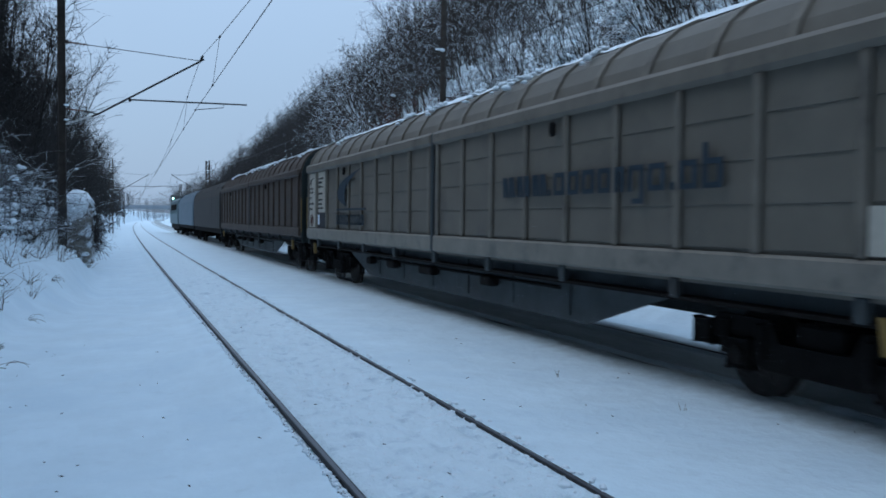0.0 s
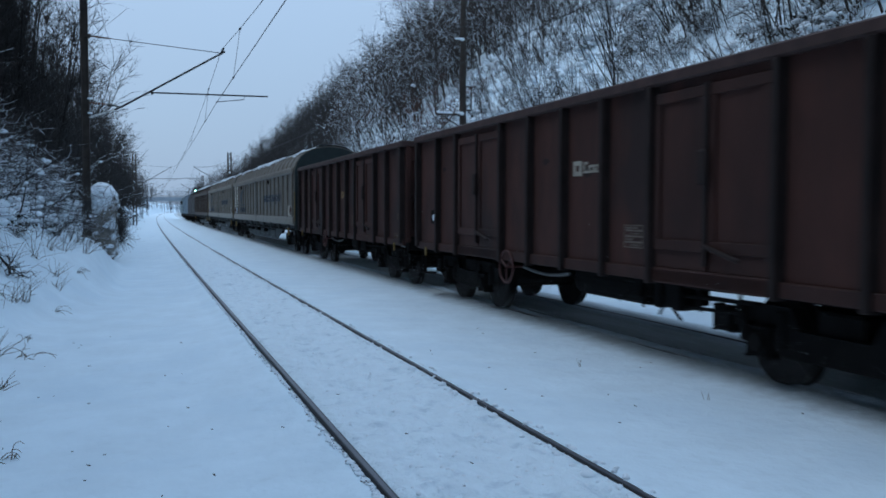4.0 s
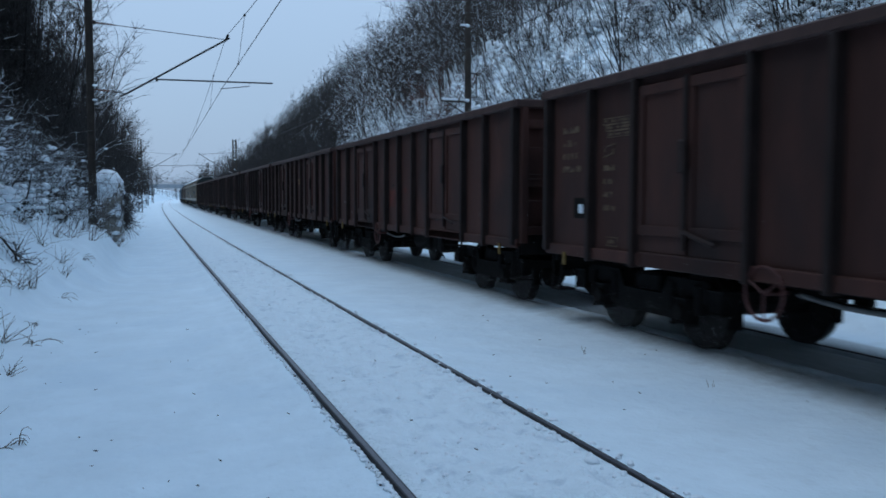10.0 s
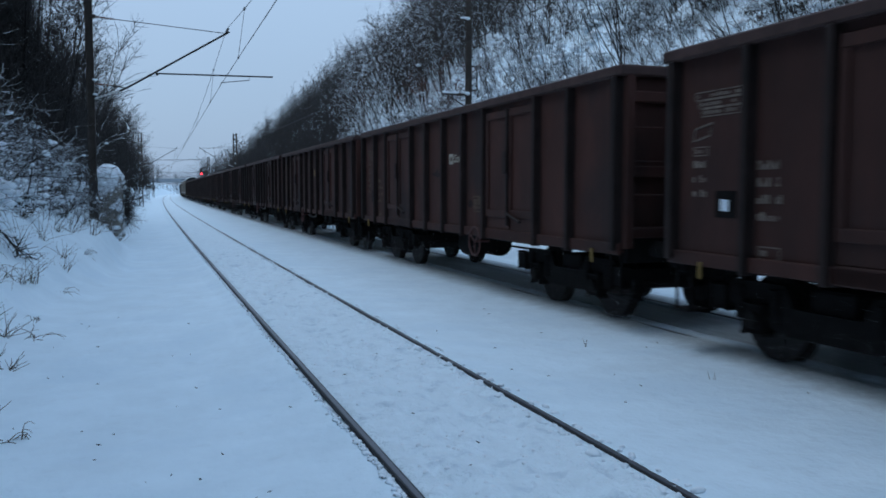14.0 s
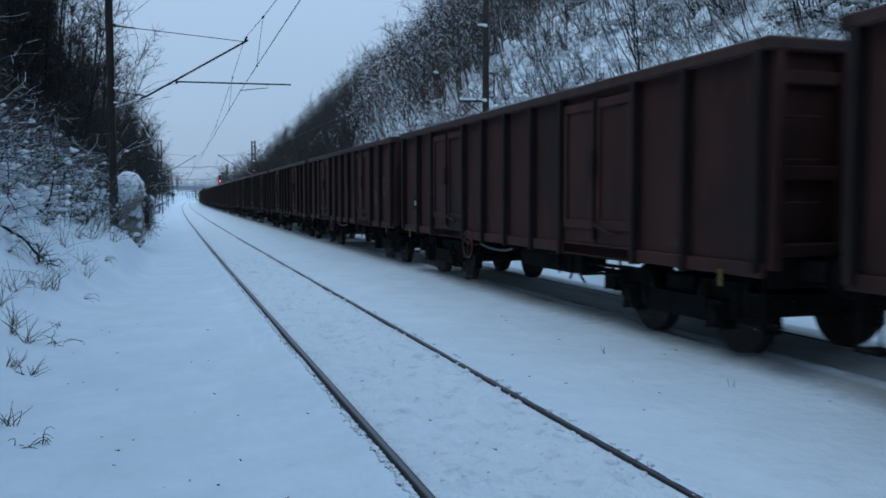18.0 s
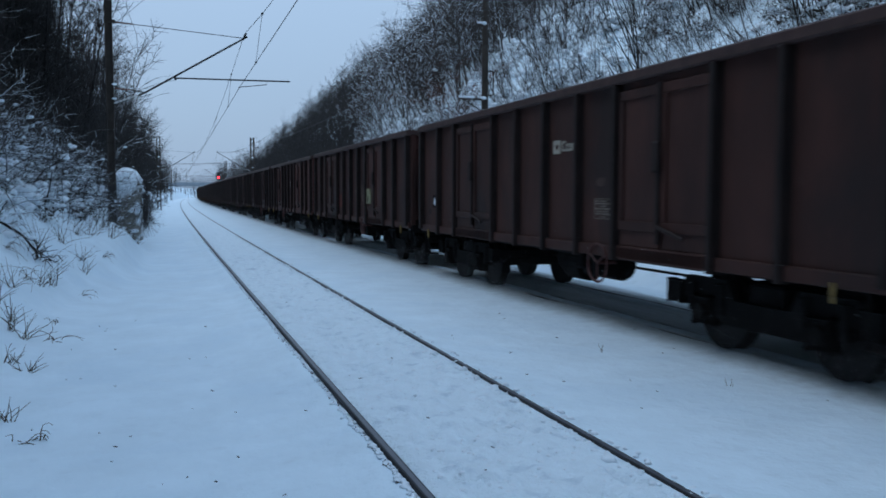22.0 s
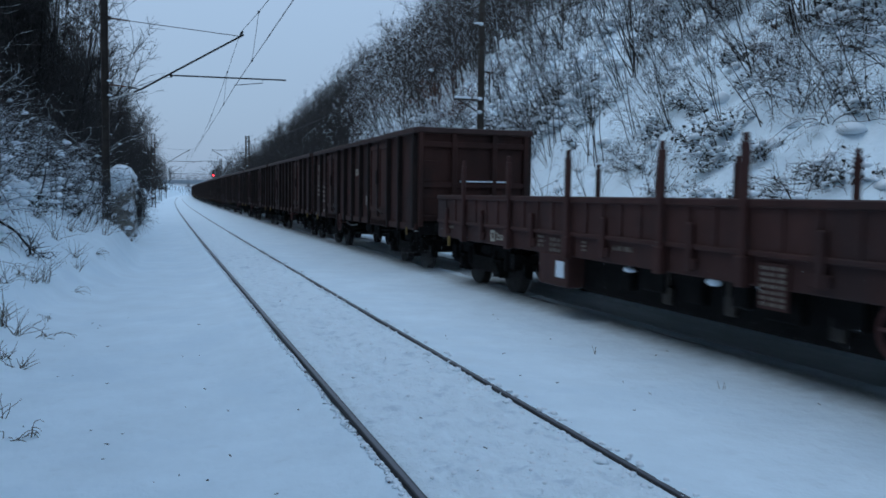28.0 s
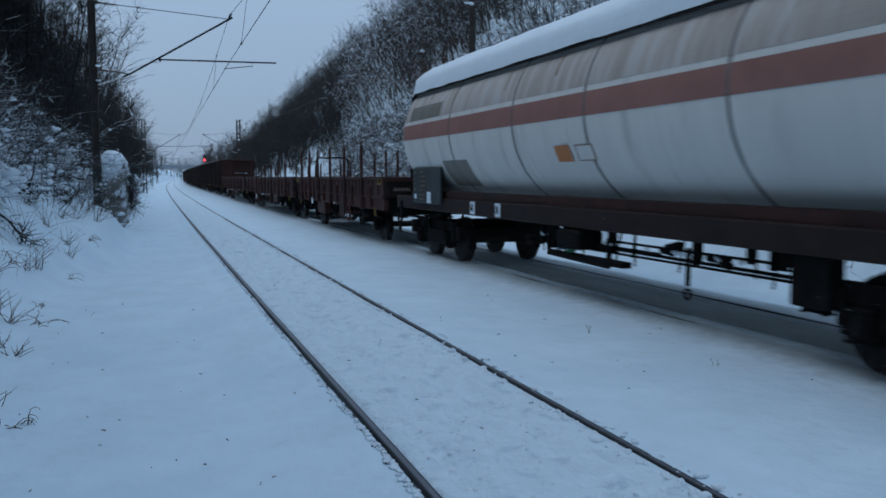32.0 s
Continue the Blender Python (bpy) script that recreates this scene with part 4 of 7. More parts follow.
# ---- the overgrown pier beside the path ----
pier = thing("overgrown_pier", "old masonry pier overgrown with twigs and capped with snow", "pier")
pier.location = (-1.25, 33.0, 0.3)
bm = bmesh.new()
stations = [(-0.2, 1.0), (0.9, 0.98), (1.7, 0.95), (2.1, 0.86), (2.3, 0.6), (2.38, 0.25)]
rows_ = []
for h, k in stations:
    rows_.append([bm.verts.new((0.54 * k * (abs(math.cos(t)) ** 0.5) * (1 if math.cos(t) > 0 else -1) + 0.04 * noise.noise(Vector((t, h, 2))), 0.6 * k * (abs(math.sin(t)) ** 0.5) * (1 if math.sin(t) > 0 else -1) + 0.04 * noise.noise(Vector((t, h, 5))), h + 0.04 * noise.noise(Vector((t * 2, h, 8))))) for t in (2 * math.pi * i / 24 for i in range(24))])
for p, q in zip(rows_, rows_[1:]):
    for i in range(24):
        bm.faces.new((p[i], p[(i + 1) % 24], q[(i + 1) % 24], q[i]))
bm.faces.new(rows_[-1])
part("masonry", bm, M_PIER, pier)
cap = bmesh.new()
bmesh.ops.create_uvsphere(cap, u_segments=20, v_segments=10, radius=1.0)
for v in cap.verts:
    k = 1 + 0.08 * noise.noise(v.co * 2.2)
    v.co = Vector((v.co.x * 0.57 * k, v.co.y * 0.64 * k, 1.8 + v.co.z * 0.66 * k))
part("snow_cap", cap, M_SNOW_CAP, pier, "rounded cap of snow", smooth=True)
wd, ld = Wood(), Wood()
r2 = random.Random(3)
for k in range(60):
    t, h = r2.uniform(0, 6.28), r2.uniform(0.1, 2.2)
    p0 = Vector((0.5 * math.cos(t), 0.6 * math.sin(t), h))
    wd.tube(limb(r2, p0, Vector((math.cos(t), math.sin(t) - 0.6, r2.uniform(-0.4, 0.9))), r2.uniform(0.2, 0.75), 4, 0.3, -0.12), 0.01, 0.005)
    if k % 2:
        ld.lump(p0 * 1.05, r2.uniform(0.06, 0.17), r2)
for k in range(150):
    p0 = Vector((r2.uniform(0.42, 0.72), r2.uniform(-0.5, 0.5), r2.uniform(0.5, 2.1)))
    wd.tube(limb(r2, p0, Vector((r2.gauss(0.1, 0.3), r2.gauss(0, 0.3), -1)), r2.uniform(0.3, 0.9), 5, 0.25, -0.05), 0.012, 0.006)
for k in range(70):
    p0 = Vector((r2.uniform(-0.6, 0.5), r2.uniform(-0.75, -0.5), r2.uniform(0.0, 1.5)))
    wd.tube(limb(r2, p0, Vector((r2.gauss(0.1, 0.4), r2.gauss(-0.1, 0.2), 1)), r2.uniform(0.3, 0.9), 5, 0.3, -0.1), 0.007, 0.004)
tagged(mesh_part("creeper", wd.mesh("creeper"), M_TWIG_DARK, pier), kind="stuff")
tagged(mesh_part("snow_load", ld.mesh("snow_load"), M_SNOW_CAP, pier), kind="stuff")
for u, y, k in ((-1.3, 35.4, 0.6), (-1.5, 36.5, 0.8), (-1.6, 39.0, 0.9)):
    put_plant(r2, "shrub", u, y, k, dark=True, group="bank scrub")
for u, y, k in ((-1.5, 24.6, 0.45), (-1.8, 25.6, 0.5), (-1.65, 23.4, 0.4), (-2.3, 25, 0.7), (-2.5, 26.5, 0.8), (-2.35, 22.5, 0.6), (-2.8, 21, 0.7), (-3.3, 19, 0.8), (-3.0, 24, 0.9)):
    put_plant(r2, "thicket" if k != 0.7 else "bramble", u, y, k, dark=k > 0.75, group="bank scrub")

branch = thing("fallen_branch", "dark fallen branch lying on the snowy bank", "branch")
branch.location = (-2.55, 17.6, ground_z(-2.55, 17.6) + 0.1)
wd = Wood()
q = limb(r2, Vector((-0.9, 0.3, 0.5)), Vector((1, -0.35, -0.45)), 2.1, 8, 0.16, 0.02)
wd.tube(q, 0.035, 0.015, 5)
sprout(r2, wd, q, 12, 0.6, 0.012, 1, -0.02)
tagged(mesh_part("bough", wd.mesh("bough"), M_TWIG_DARK, branch), kind="stuff")

# ---- signal, bridge and the overgrown pier ----
sig = thing("railway_signal", "colour light signal on a post showing red", "railway signal")
sig.location = (11.65, 175, -0.2)
part("post", R((0, 0, 0), (0, 0, 6.9), 0.08), M_POLE, sig)
head = part("head", B(-1.1, -0.55, -0.12, 0.12, 5.05, 6.5, bev=0.04), M_WIRE, sig)
part("bracket", B(-0.6, 0.05, -0.05, 0.05, 5.6, 5.75), M_WIRE, sig)
bm = bmesh.new()
for i in range(3):
    rod(bm, (-0.82, -0.2, 5.35 + 0.42 * i), (-0.82, -0.36, 5.33 + 0.42 * i), 0.14, n=12, caps=False)
part("hood", bm, M_WIRE, head)
part("red_lens", R((-0.82, -0.13, 5.35), (-0.82, -0.15, 5.35), 0.13, n=14), M_SIGNAL, head, "lit red lens")
part("green_lens", R((-0.82, -0.13, 5.77), (-0.82, -0.15, 5.77), 0.13, n=14), M_SIGNAL_GREEN, head, "lit pale green lens")
# both lenses always glow; this added blade hides the one not showing
shutter = part("shutter_blade", B(-0.98, -0.66, -0.19, -0.175, -0.36, 0.36, bev=0.005), M_WIRE, sig, "added black blade sliding before the lenses to switch their light")
bridge = thing("road_bridge", "road bridge across the line far away, haze painted into its pale colour", "bridge")
bridge.location = (0, 420, 0)
part("deck", B(-30, 60, -4, 4, 5.6, 6.6, bev=0.05), M_HAZE, bridge)
part("parapet", B(-30, 60, -4.1, -3.9, 6.6, 7.5), M_HAZE, bridge)
for x in (-2.5, 25):
    part("abutment", B(x - 4.5 if x < 0 else x, x if x < 0 else x + 5, -4, 4, -1, 5.6), M_HAZE, bridge)
# ---- the goods train: origin of each wagon on the rail tops at its middle, +y ahead ----


def wheelset(parent, y):
    ws = part("axle", R((-0.98, 0, 0), (0.98, 0, 0), 0.085, n=10), M_WHEEL, parent)
    ws.location = (0, y, 0.46)
    for s in (-1, 1):
        bm = bmesh.new()
        rod(bm, (s * 0.69, 0, 0), (s * 0.815, 0, 0), 0.46, n=28)
        rod(bm, (s * 0.668, 0, 0), (s * 0.69, 0, 0), 0.488, n=28)
        rod(bm, (s * 0.815, 0, 0), (s * 0.83, 0, 0), 0.13, 0.11, n=14)
        for k in range(3):
            a = 2 * math.pi * k / 3
            rod(bm, (s * 0.81, 0.27 * math.cos(a), 0.27 * math.sin(a)), (s * 0.825, 0.27 * math.cos(a), 0.27 * math.sin(a)), 0.035, n=8)
        ob = part("wheel", bm, M_WHEEL, ws)
        ob.parent = ws
    return ws


def bogie(wagon, y, spin):
    """A two-axle bogie: frames with sprung axle boxes, bolster, brake gear, and its axles."""
    bm = bmesh.new()
    for s in (-1, 1):
        prism_x(bm, s * 0.98, s * 1.06, [(-1.42, 0.72), (-1.3, 0.84), (-0.55, 0.84), (-0.42, 0.62), (0.42, 0.62), (0.55, 0.84), (1.3, 0.84), (1.42, 0.72), (1.42, 0.6), (1.1, 0.56), (0.6, 0.34), (-0.6, 0.34), (-1.1, 0.56), (-1.42, 0.6)])
        for a in (-0.9, 0.9):
            box(bm, s * 1.0, s * 1.13, a - 0.14, a + 0.14, 0.32, 0.62, bev=0.03)
            rod(bm, (s * 1.02, a, 0.46), (s * 1.19, a, 0.46), 0.11, 0.095, n=12)
            for d in (-0.26, 0.26):
                rod(bm, (s * 1.04, a + d, 0.44), (s * 1.04, a + d, 0.78), 0.075, n=10)
        box(bm, s * 0.98, s * 1.1, -1.62, -1.36, 0.5, 0.76, bev=0.02)
        box(bm, s * 0.98, s * 1.1, 1.36, 1.62, 0.5, 0.76, bev=0.02)
    box(bm, -1.0, 1.0, -0.28, 0.28, 0.5, 0.84, bev=0.03)
    box(bm, -1.0, 1.0, -1.45, -1.35, 0.58, 0.72)
    box(bm, -1.0, 1.0, 1.35, 1.45, 0.58, 0.72)
    for a in (-1.38, -0.42, 0.42, 1.38):
        for s in (-1, 1):
            box(bm, s * 0.68, s * 0.8, a - 0.05, a + 0.05, 0.3, 0.62, bev=0.015)
    bg = part("bogie", bm, M_UNDER, wagon, "grimy two-axle bogie")
    bg.location = (0, y, 0)
    for a in (-0.9, 0.9):
        spin.append(wheelset(bg, a))
    return bg


def prism_x(bm, x0, x1, outline):
    """A closed outline in y and z, drawn out along x."""
    a = [bm.verts.new((x0, y, z)) for y, z in outline]
    c = [bm.verts.new((x1, y, z)) for y, z in outline]
    fs = []
    for i in range(len(a)):
        j = (i + 1) % len(a)
        fs.append(bm.faces.new((a[i], a[j], c[j], c[i])))
    fs.append(bm.faces.new(a[::-1]))
    fs.append(bm.faces.new(c))
    bmesh.ops.recalc_face_normals(bm, faces=fs)
    return bm


def running_ends(wagon, half, material=None):
    """Headstocks, buffers, draw hook and brake hoses at both ends of a wagon whose body is 2 * half long."""
    material = material or M_UNDER
    for s in (-1, 1):
        y0, y1 = sorted((s * (half - 0.16), s * half))
        part("headstock", B(-1.3, 1.3, y0, y1, 0.86, 1.22, bev=0.015), material, wagon)
        for x in (-0.875, 0.875):
            bm = bmesh.new()
            rod(bm, (x, s * half, 1.04), (x, s * (half + 0.32), 1.04), 0.11, 0.095, n=14)
            rod(bm, (x, s * (half + 0.3), 1.04), (x, s * (half + 0.57), 1.04), 0.065, n=12)
            rod(bm, (x, s * (half + 0.57), 1.04), (x, s * (half + 0.61), 1.04), 0.225, 0.2, n=22)
            part("buffer", bm, M_UNDER, wagon)
        bm = R((0, s * half, 1.02), (0, s * (half + 0.3), 1.02), 0.05)
        ring(bm, (0, s * (half + 0.42), 0.98), (1, 0, 0.3), 0.13, 0.03, 12, 5)
        part("coupling", bm, M_UNDER, wagon)
        bm = bmesh.new()
        pts = [Vector((0.35, s * half, 0.9)), Vector((0.36, s * (half + 0.15), 0.66)), Vector((0.3, s * (half + 0.4), 0.52)), Vector((0.2, s * (half + 0.6), 0.62))]
        for p, q in zip(pts, pts[1:]):
            rod(bm, p, q, 0.03, n=6)
        part("brake_hose", bm, M_UNDER, wagon)


def bars(parent, side_x, y, z, rows, width, height, gap, material, seed, label="", depth=0.006):
    """Unreadable small writing: rows of short bars on a wagon's side, reading away from the front."""
    r = random.Random(seed)
    s = -1 if side_x < 0 else 1
    bm = bmesh.new()
    for i in range(rows):
        top = z - i * (height + gap)
        a = 0.0
        reach = width * r.uniform(0.6, 1.0)
        while a < reach:
            b = min(reach, a + r.uniform(0.35, 0.75) * height)
            lift = r.choice((0, 0, 0.25, 0.4)) * height
            box(bm, *sorted((side_x, side_x + s * depth)), *sorted((y - a, y - b)), top - height, top - lift)
            a = b + height * (r.uniform(0.16, 0.3) if r.random() < 0.8 else 1.0)
    return tagged(part("lettering", bm, material, parent, label), kind="stuff")


def plate(parent, name, side_x, y0, y1, z0, z1, material, label="", depth=0.008):
    s = -1 if side_x < 0 else 1
    return part(name, B(*sorted((side_x, side_x + s * depth)), y0, y1, z0, z1), material, parent, label)


def snow_dust(wagon, half):
    """Fine snow whirled up round the wheels: thousands of specks that travel with the wagon."""
    r = random.Random(int(half * 10))
    vs, fs = [], []
    for k in range(int(3600 * half)):
        p = Vector((r.choice((-1, 1)) * r.gauss(1.15, 0.45), r.uniform(-half - 0.6, half + 0.6), 0.01 + r.expovariate(4.0)))
        a = Vector((r.gauss(0, 1), r.gauss(0, 1), r.gauss(0, 1))).normalized() * r.uniform(0.0012, 0.003)
        b = a.orthogonal().normalized() * a.length
        n0 = len(vs)
        vs += [p - a - b, p + a - b, p + a + b, p - a + b]
        fs.append((n0, n0 + 1, n0 + 2, n0 + 3))
    me = bpy.data.meshes.new("snow_dust")
    me.from_pydata([tuple(v) for v in vs], [], fs)
    return tagged(mesh_part("snow_dust", me, M_SNOW_CAP, wagon, "fine snow whirled up round the wheels"), kind="stuff")


def gondola(kind):
    """A four-axle open goods wagon with two double doors a side; kind B has its brake wheel amidships."""
    w = thing("open_goods_wagon", "rusty red-brown four-axle open goods wagon with ribbed steel sides", "goods wagon", "open wagons")
    L, X = 6.5, 1.375
    spin = []
    posts = (-6.42, -5.2, -4.15, -2.12, -1.08, 0.0, 1.08, 2.12, 4.15, 5.2, 6.42)
    for s in (-1, 1):
        wall = part("side_wall", B(*sorted((s * X, s * (X - 0.03))), -L, L, 1.0, 3.22), M_RUST, w)
        # posts coloured darker than the wall for the shade along them
        for y in posts:
            wide = 0.085 if abs(y) > 6 else 0.07
            bm = bmesh.new()
            foot = 1.02 if abs(y) > 6 else 0.94
            prism_x(bm, s * X, s * (X + 0.012), [(y - wide, foot), (y + wide, foot), (y + wide, 3.2), (y - wide, 3.2)])
            box(bm, *sorted((s * X, s * (X + 0.115))), y - wide * 0.62, y + wide * 0.62, foot, 3.2, bev=0.012)
            part("post", bm, M_POST, wall)
        part("top_rail", B(*sorted((s * (X - 0.06), s * (X + 0.1))), -L - 0.03, L + 0.03, 3.2, 3.335, bev=0.02), M_RUST_TOP, wall)
        part("bottom_rail", B(*sorted((s * X, s * (X + 0.05))), -L, L, 0.97, 1.12, bev=0.012), M_RUST, wall)
        for c in (-3.135, 3.135):
            for d in (-1, 1):
                y0, y1 = sorted((c + d * 0.03, c + d * 0.93))
                leaf = part("door", B(*sorted((s * X, s * (X + 0.03))), y0, y1, 1.14, 3.1, bev=0.008), M_RUST, w)
                bm = bmesh.new()
                for a, b, p, q in ((y0, y1, 2.98, 3.1), (y0, y1, 1.34, 1.46), (y0, y0 + 0.1, 1.46, 2.98), (y1 - 0.1, y1, 1.46, 2.98)):
                    box(bm, *sorted((s * (X + 0.028), s * (X + 0.062))), a, b, p, q, bev=0.008)
                part("door_frame", bm, M_RUST, leaf)
            bm = B(*sorted((s * (X + 0.05), s * (X + 0.1))), c - 0.035, c + 0.035, 1.2, 3.12, bev=0.01)
            box(bm, *sorted((s * (X + 0.09), s * (X + 0.14))), c - 0.07, c + 0.07, 2.05, 2.42, bev=0.02)
            rod(bm, (s * (X + 0.1), c, 1.42), (s * (X + 0.1), c - 0.55, 1.28), 0.025, n=6)
            part("lock_bar", bm, M_POST, w)
            part("door_flap", B(*sorted((s * (X + 0.005), s * (X + 0.05))), c - 0.95, c + 0.95, 0.96, 1.137, bev=0.012), M_RUST, w)
    for s in (-1, 1):
        y0, y1 = sorted((s * (L - 0.02), s * (L - 0.05)))
        end = part("end_wall", B(-X, X, y0, y1, 1.05, 3.22), M_RUST, w)
        y0, y1 = sorted((s * (L - 0.02), s * (L + 0.06)))
        bm = bmesh.new()
        for z in (1.25, 2.02, 2.95):
            box(bm, -X + 0.05, X - 0.05, y0, y1, z - 0.07, z + 0.07, bev=0.015)
        part("end_rib", bm, M_RUST, end)
        for x in (-1.31, -0.5, 0.5, 1.31):
            part("end_post", B(x - 0.06, x + 0.06, *sorted((s * (L - 0.02), s * (L + 0.09))), 1.05, 3.22, bev=0.012), M_RUST, end)
        part("end_top_rail", B(-X - 0.1, X + 0.1, *sorted((s * (L - 0.05), s * (L + 0.1))), 3.2, 3.335, bev=0.02), M_RUST_TOP, end)
        for i in range(4):
            part("rung", R((-1.25, s * (L + 0.1), 1.3 + 0.42 * i), (-0.85, s * (L + 0.1), 1.3 + 0.42 * i), 0.014, n=5), M_RUST, end)
        part("snow_ledge", B(-0.35, 0.9, *sorted((s * (L + 0.0), s * (L + 0.085))), 2.09, 2.115 + 0.01, bev=0.008), M_SNOW_CAP, end, "thin line of snow on the rib")
        part("step", B(-1.36, -1.1, *sorted((s * (L - 0.35), s * (L - 0.05))), 0.44, 0.47), M_UNDER, w)
        bm = bmesh.new()
        rod(bm, (-1.33, s * (L - 0.33), 0.45), (-1.33, s * (L - 0.33), 1.0), 0.018, n=5)
        rod(bm, (-1.33, s * (L - 0.08), 0.45), (-1.33, s * (L - 0.08), 1.0), 0.018, n=5)
        part("step_hanger", bm, M_UNDER, w)
        part("grab_iron", R((-1.44, s * (L - 0.62), 0.84), (-1.44, s * (L - 0.62), 1.02), 0.022, n=6), M_YELLOW, w, "yellow painted release handle")
    part("floor", B(-X + 0.034, X - 0.034, -L + 0.055, L - 0.055, 1.16, 1.22), M_UNDER, w)
    for x in (-0.55, 0.55):
        part("sole_bar", B(x - 0.06, x + 0.06, -L, L, 0.84, 1.16, bev=0.012), M_UNDER, w)
    bm = bmesh.new()
    for i in range(8):
        box(bm, -1.3, 1.3, -4.9 + i * 1.4 - 0.05, -4.9 + i * 1.4 + 0.05, 0.95, 1.16)
    part("cross_bearers", bm, M_UNDER, w)
    part("air_tank", R((-0.6, -0.95, 0.76), (-0.6, 0.7, 0.76), 0.24, n=18), M_UNDER, w)
    part("brake_cylinder", R((0.1, 0.5, 0.74), (0.1, 1.1, 0.74), 0.16, n=14), M_UNDER, w)
    part("brake_lever", R((0.2, -3.4, 0.62), (0.2, 3.4, 0.62), 0.022, n=6), M_UNDER, w)
    r = random.Random(6)
    bm = bmesh.new()
    for k in range(9 if kind == "A" else 5):
        y = (-1.45 if kind == "A" else -0.7) - 0.13 * k
        box(bm, -1.25 + 0.2 * r.random(), -0.9, y - r.uniform(0.04, 0.1), y + r.uniform(0.03, 0.1), r.uniform(0.58, 0.76), 1.0, bev=0.02)
    for k in range(5 if kind == "A" else 2):
        y = (-1.5 if kind == "A" else -0.8) - 0.24 * k
        rod(bm, (-1.2, y, 0.85), (-1.2 + r.gauss(0, 0.05), y + r.gauss(0, 0.15), r.uniform(0.52, 0.66)), 0.018, n=5)
    tagged(part("brake_gear", bm, M_UNDER, w), kind="stuff")
    if kind == "A":
        bm = bmesh.new()
        for z, y0, y1 in ((0.9, -1.2, -3.65), (0.8, -2.1, -3.6), (0.68, -2.35, -3.35)):
            rod(bm, (-1.15, y0, z), (-1.15, y1, z + 0.04), 0.022, n=6)
        for y in (-2.35, -2.7, -3.35):
            rod(bm, (-1.15, y, 0.66), (-1.15, y, 0.98), 0.02, n=5)
        part("step_ladder", bm, M_UNDER, w, "step of bent rods under the sill")
        pipe = [(-1.25, 1.6, 0.88), (-1.25, 1.35, 0.85), (-1.25, 1.05, 0.825), (-1.25, 0.7, 0.82), (-1.25, 0.4, 0.84), (-1.25, 0.12, 0.88)]
        part("rimed_pipe", path_bm(pipe, 0.024, 8), M_RIME_PIPE, w, "pale rimed brake pipe")
    else:
        part("reservoir", R((-0.85, -0.45, 0.72), (-0.85, 0.05, 0.72), 0.24, n=18), M_UNDER, w)
        part("brake_pipe", R((-1.15, -3.6, 0.93), (-1.15, 3.6, 0.93), 0.022, n=6), M_UNDER, w)
    bm = bmesh.new()
    wy = 1.87 if kind == "A" else -1.7
    for k in range(3):
        a = 2 * math.pi * k / 3 + 0.5
        rod(bm, (-1.44, wy, 0.87), (-1.44, wy + 0.25 * math.cos(a), 0.87 + 0.25 * math.sin(a)), 0.013, n=5)
    ring(bm, (-1.44, wy, 0.87), (1, 0, 0), 0.26, 0.017, 24, 6)
    rod(bm, (-1.44, wy, 0.87), (-1.15, wy, 0.87), 0.022, n=6)
    part("brake_handwheel", bm, M_HANDWHEEL, w, "red parking brake handwheel")
    running_ends(w, L)
    for y in (4.5, -4.5):
        bogie(w, y, spin)
    plate(w, "label_holder", -X, 5.4, 5.72, 1.5, 1.78, M_UNDER)
    snow_dust(w, L)
    return w


def stencil_table(w, f, y0, y1, z0, z1, rows, material, label, step=0.0, seed=1):
    """Stencilled rows in thin frames, each row starting a step further on, with worn bars for the figures."""
    r = random.Random(seed)
    bm = bmesh.new()
    dz, t = (z1 - z0) / rows, 0.011
    for i in range(rows):
        a, b, lo, hi = y1 - step * (rows - 1 - i), y0, z1 - (rows - i) * dz, z1 - (rows - i - 1) * dz
        for p, q, c, d in ((b, a, lo, lo + t), (b, a, hi - t, hi), (b, b + t, lo, hi), (a - t, a, lo, hi)):
            box(bm, f - 0.006, f, p, q, c, d)
        c = a - 0.04
        while c - 0.05 > b + 0.03:
            d = c - r.uniform(0.03, 0.07)
            if r.random() < 0.8:
                box(bm, f - 0.006, f, d, c, lo + dz * 0.3, lo + dz * r.uniform(0.6, 0.75))
            c = d - 0.025
    return tagged(part("data_table", bm, material, w, label), kind="stuff")


def worn_logo(w, f, y0, z, material):
    """A square emblem with a worn word mark as plain blocks."""
    bm = bmesh.new()
    for a, b, p, q in ((0, 0.23, 0.14, 0.2), (0, 0.23, 0, 0.06), (0, 0.07, 0.06, 0.14), (0.16, 0.23, 0.06, 0.14)):
        box(bm, f - 0.006, f, y0 - b, y0 - a, z + p, z + q)
    a = 0.29
    for wide, tall in ((0.1, 0.15), (0.085, 0.105), (0.05, 0.105), (0.085, 0.105), (0.085, 0.105)):
        for q, c, d in ((wide, 0, 0.03), (wide, tall - 0.03, tall), (0.03, 0.03, tall - 0.03)):
            box(bm, f - 0.006, f, y0 - a - q, y0 - a, z + 0.03 + c, z + 0.03 + d)
        a += wide + 0.024
    part("logo", bm, material, w, "pale square emblem with a worn word mark")


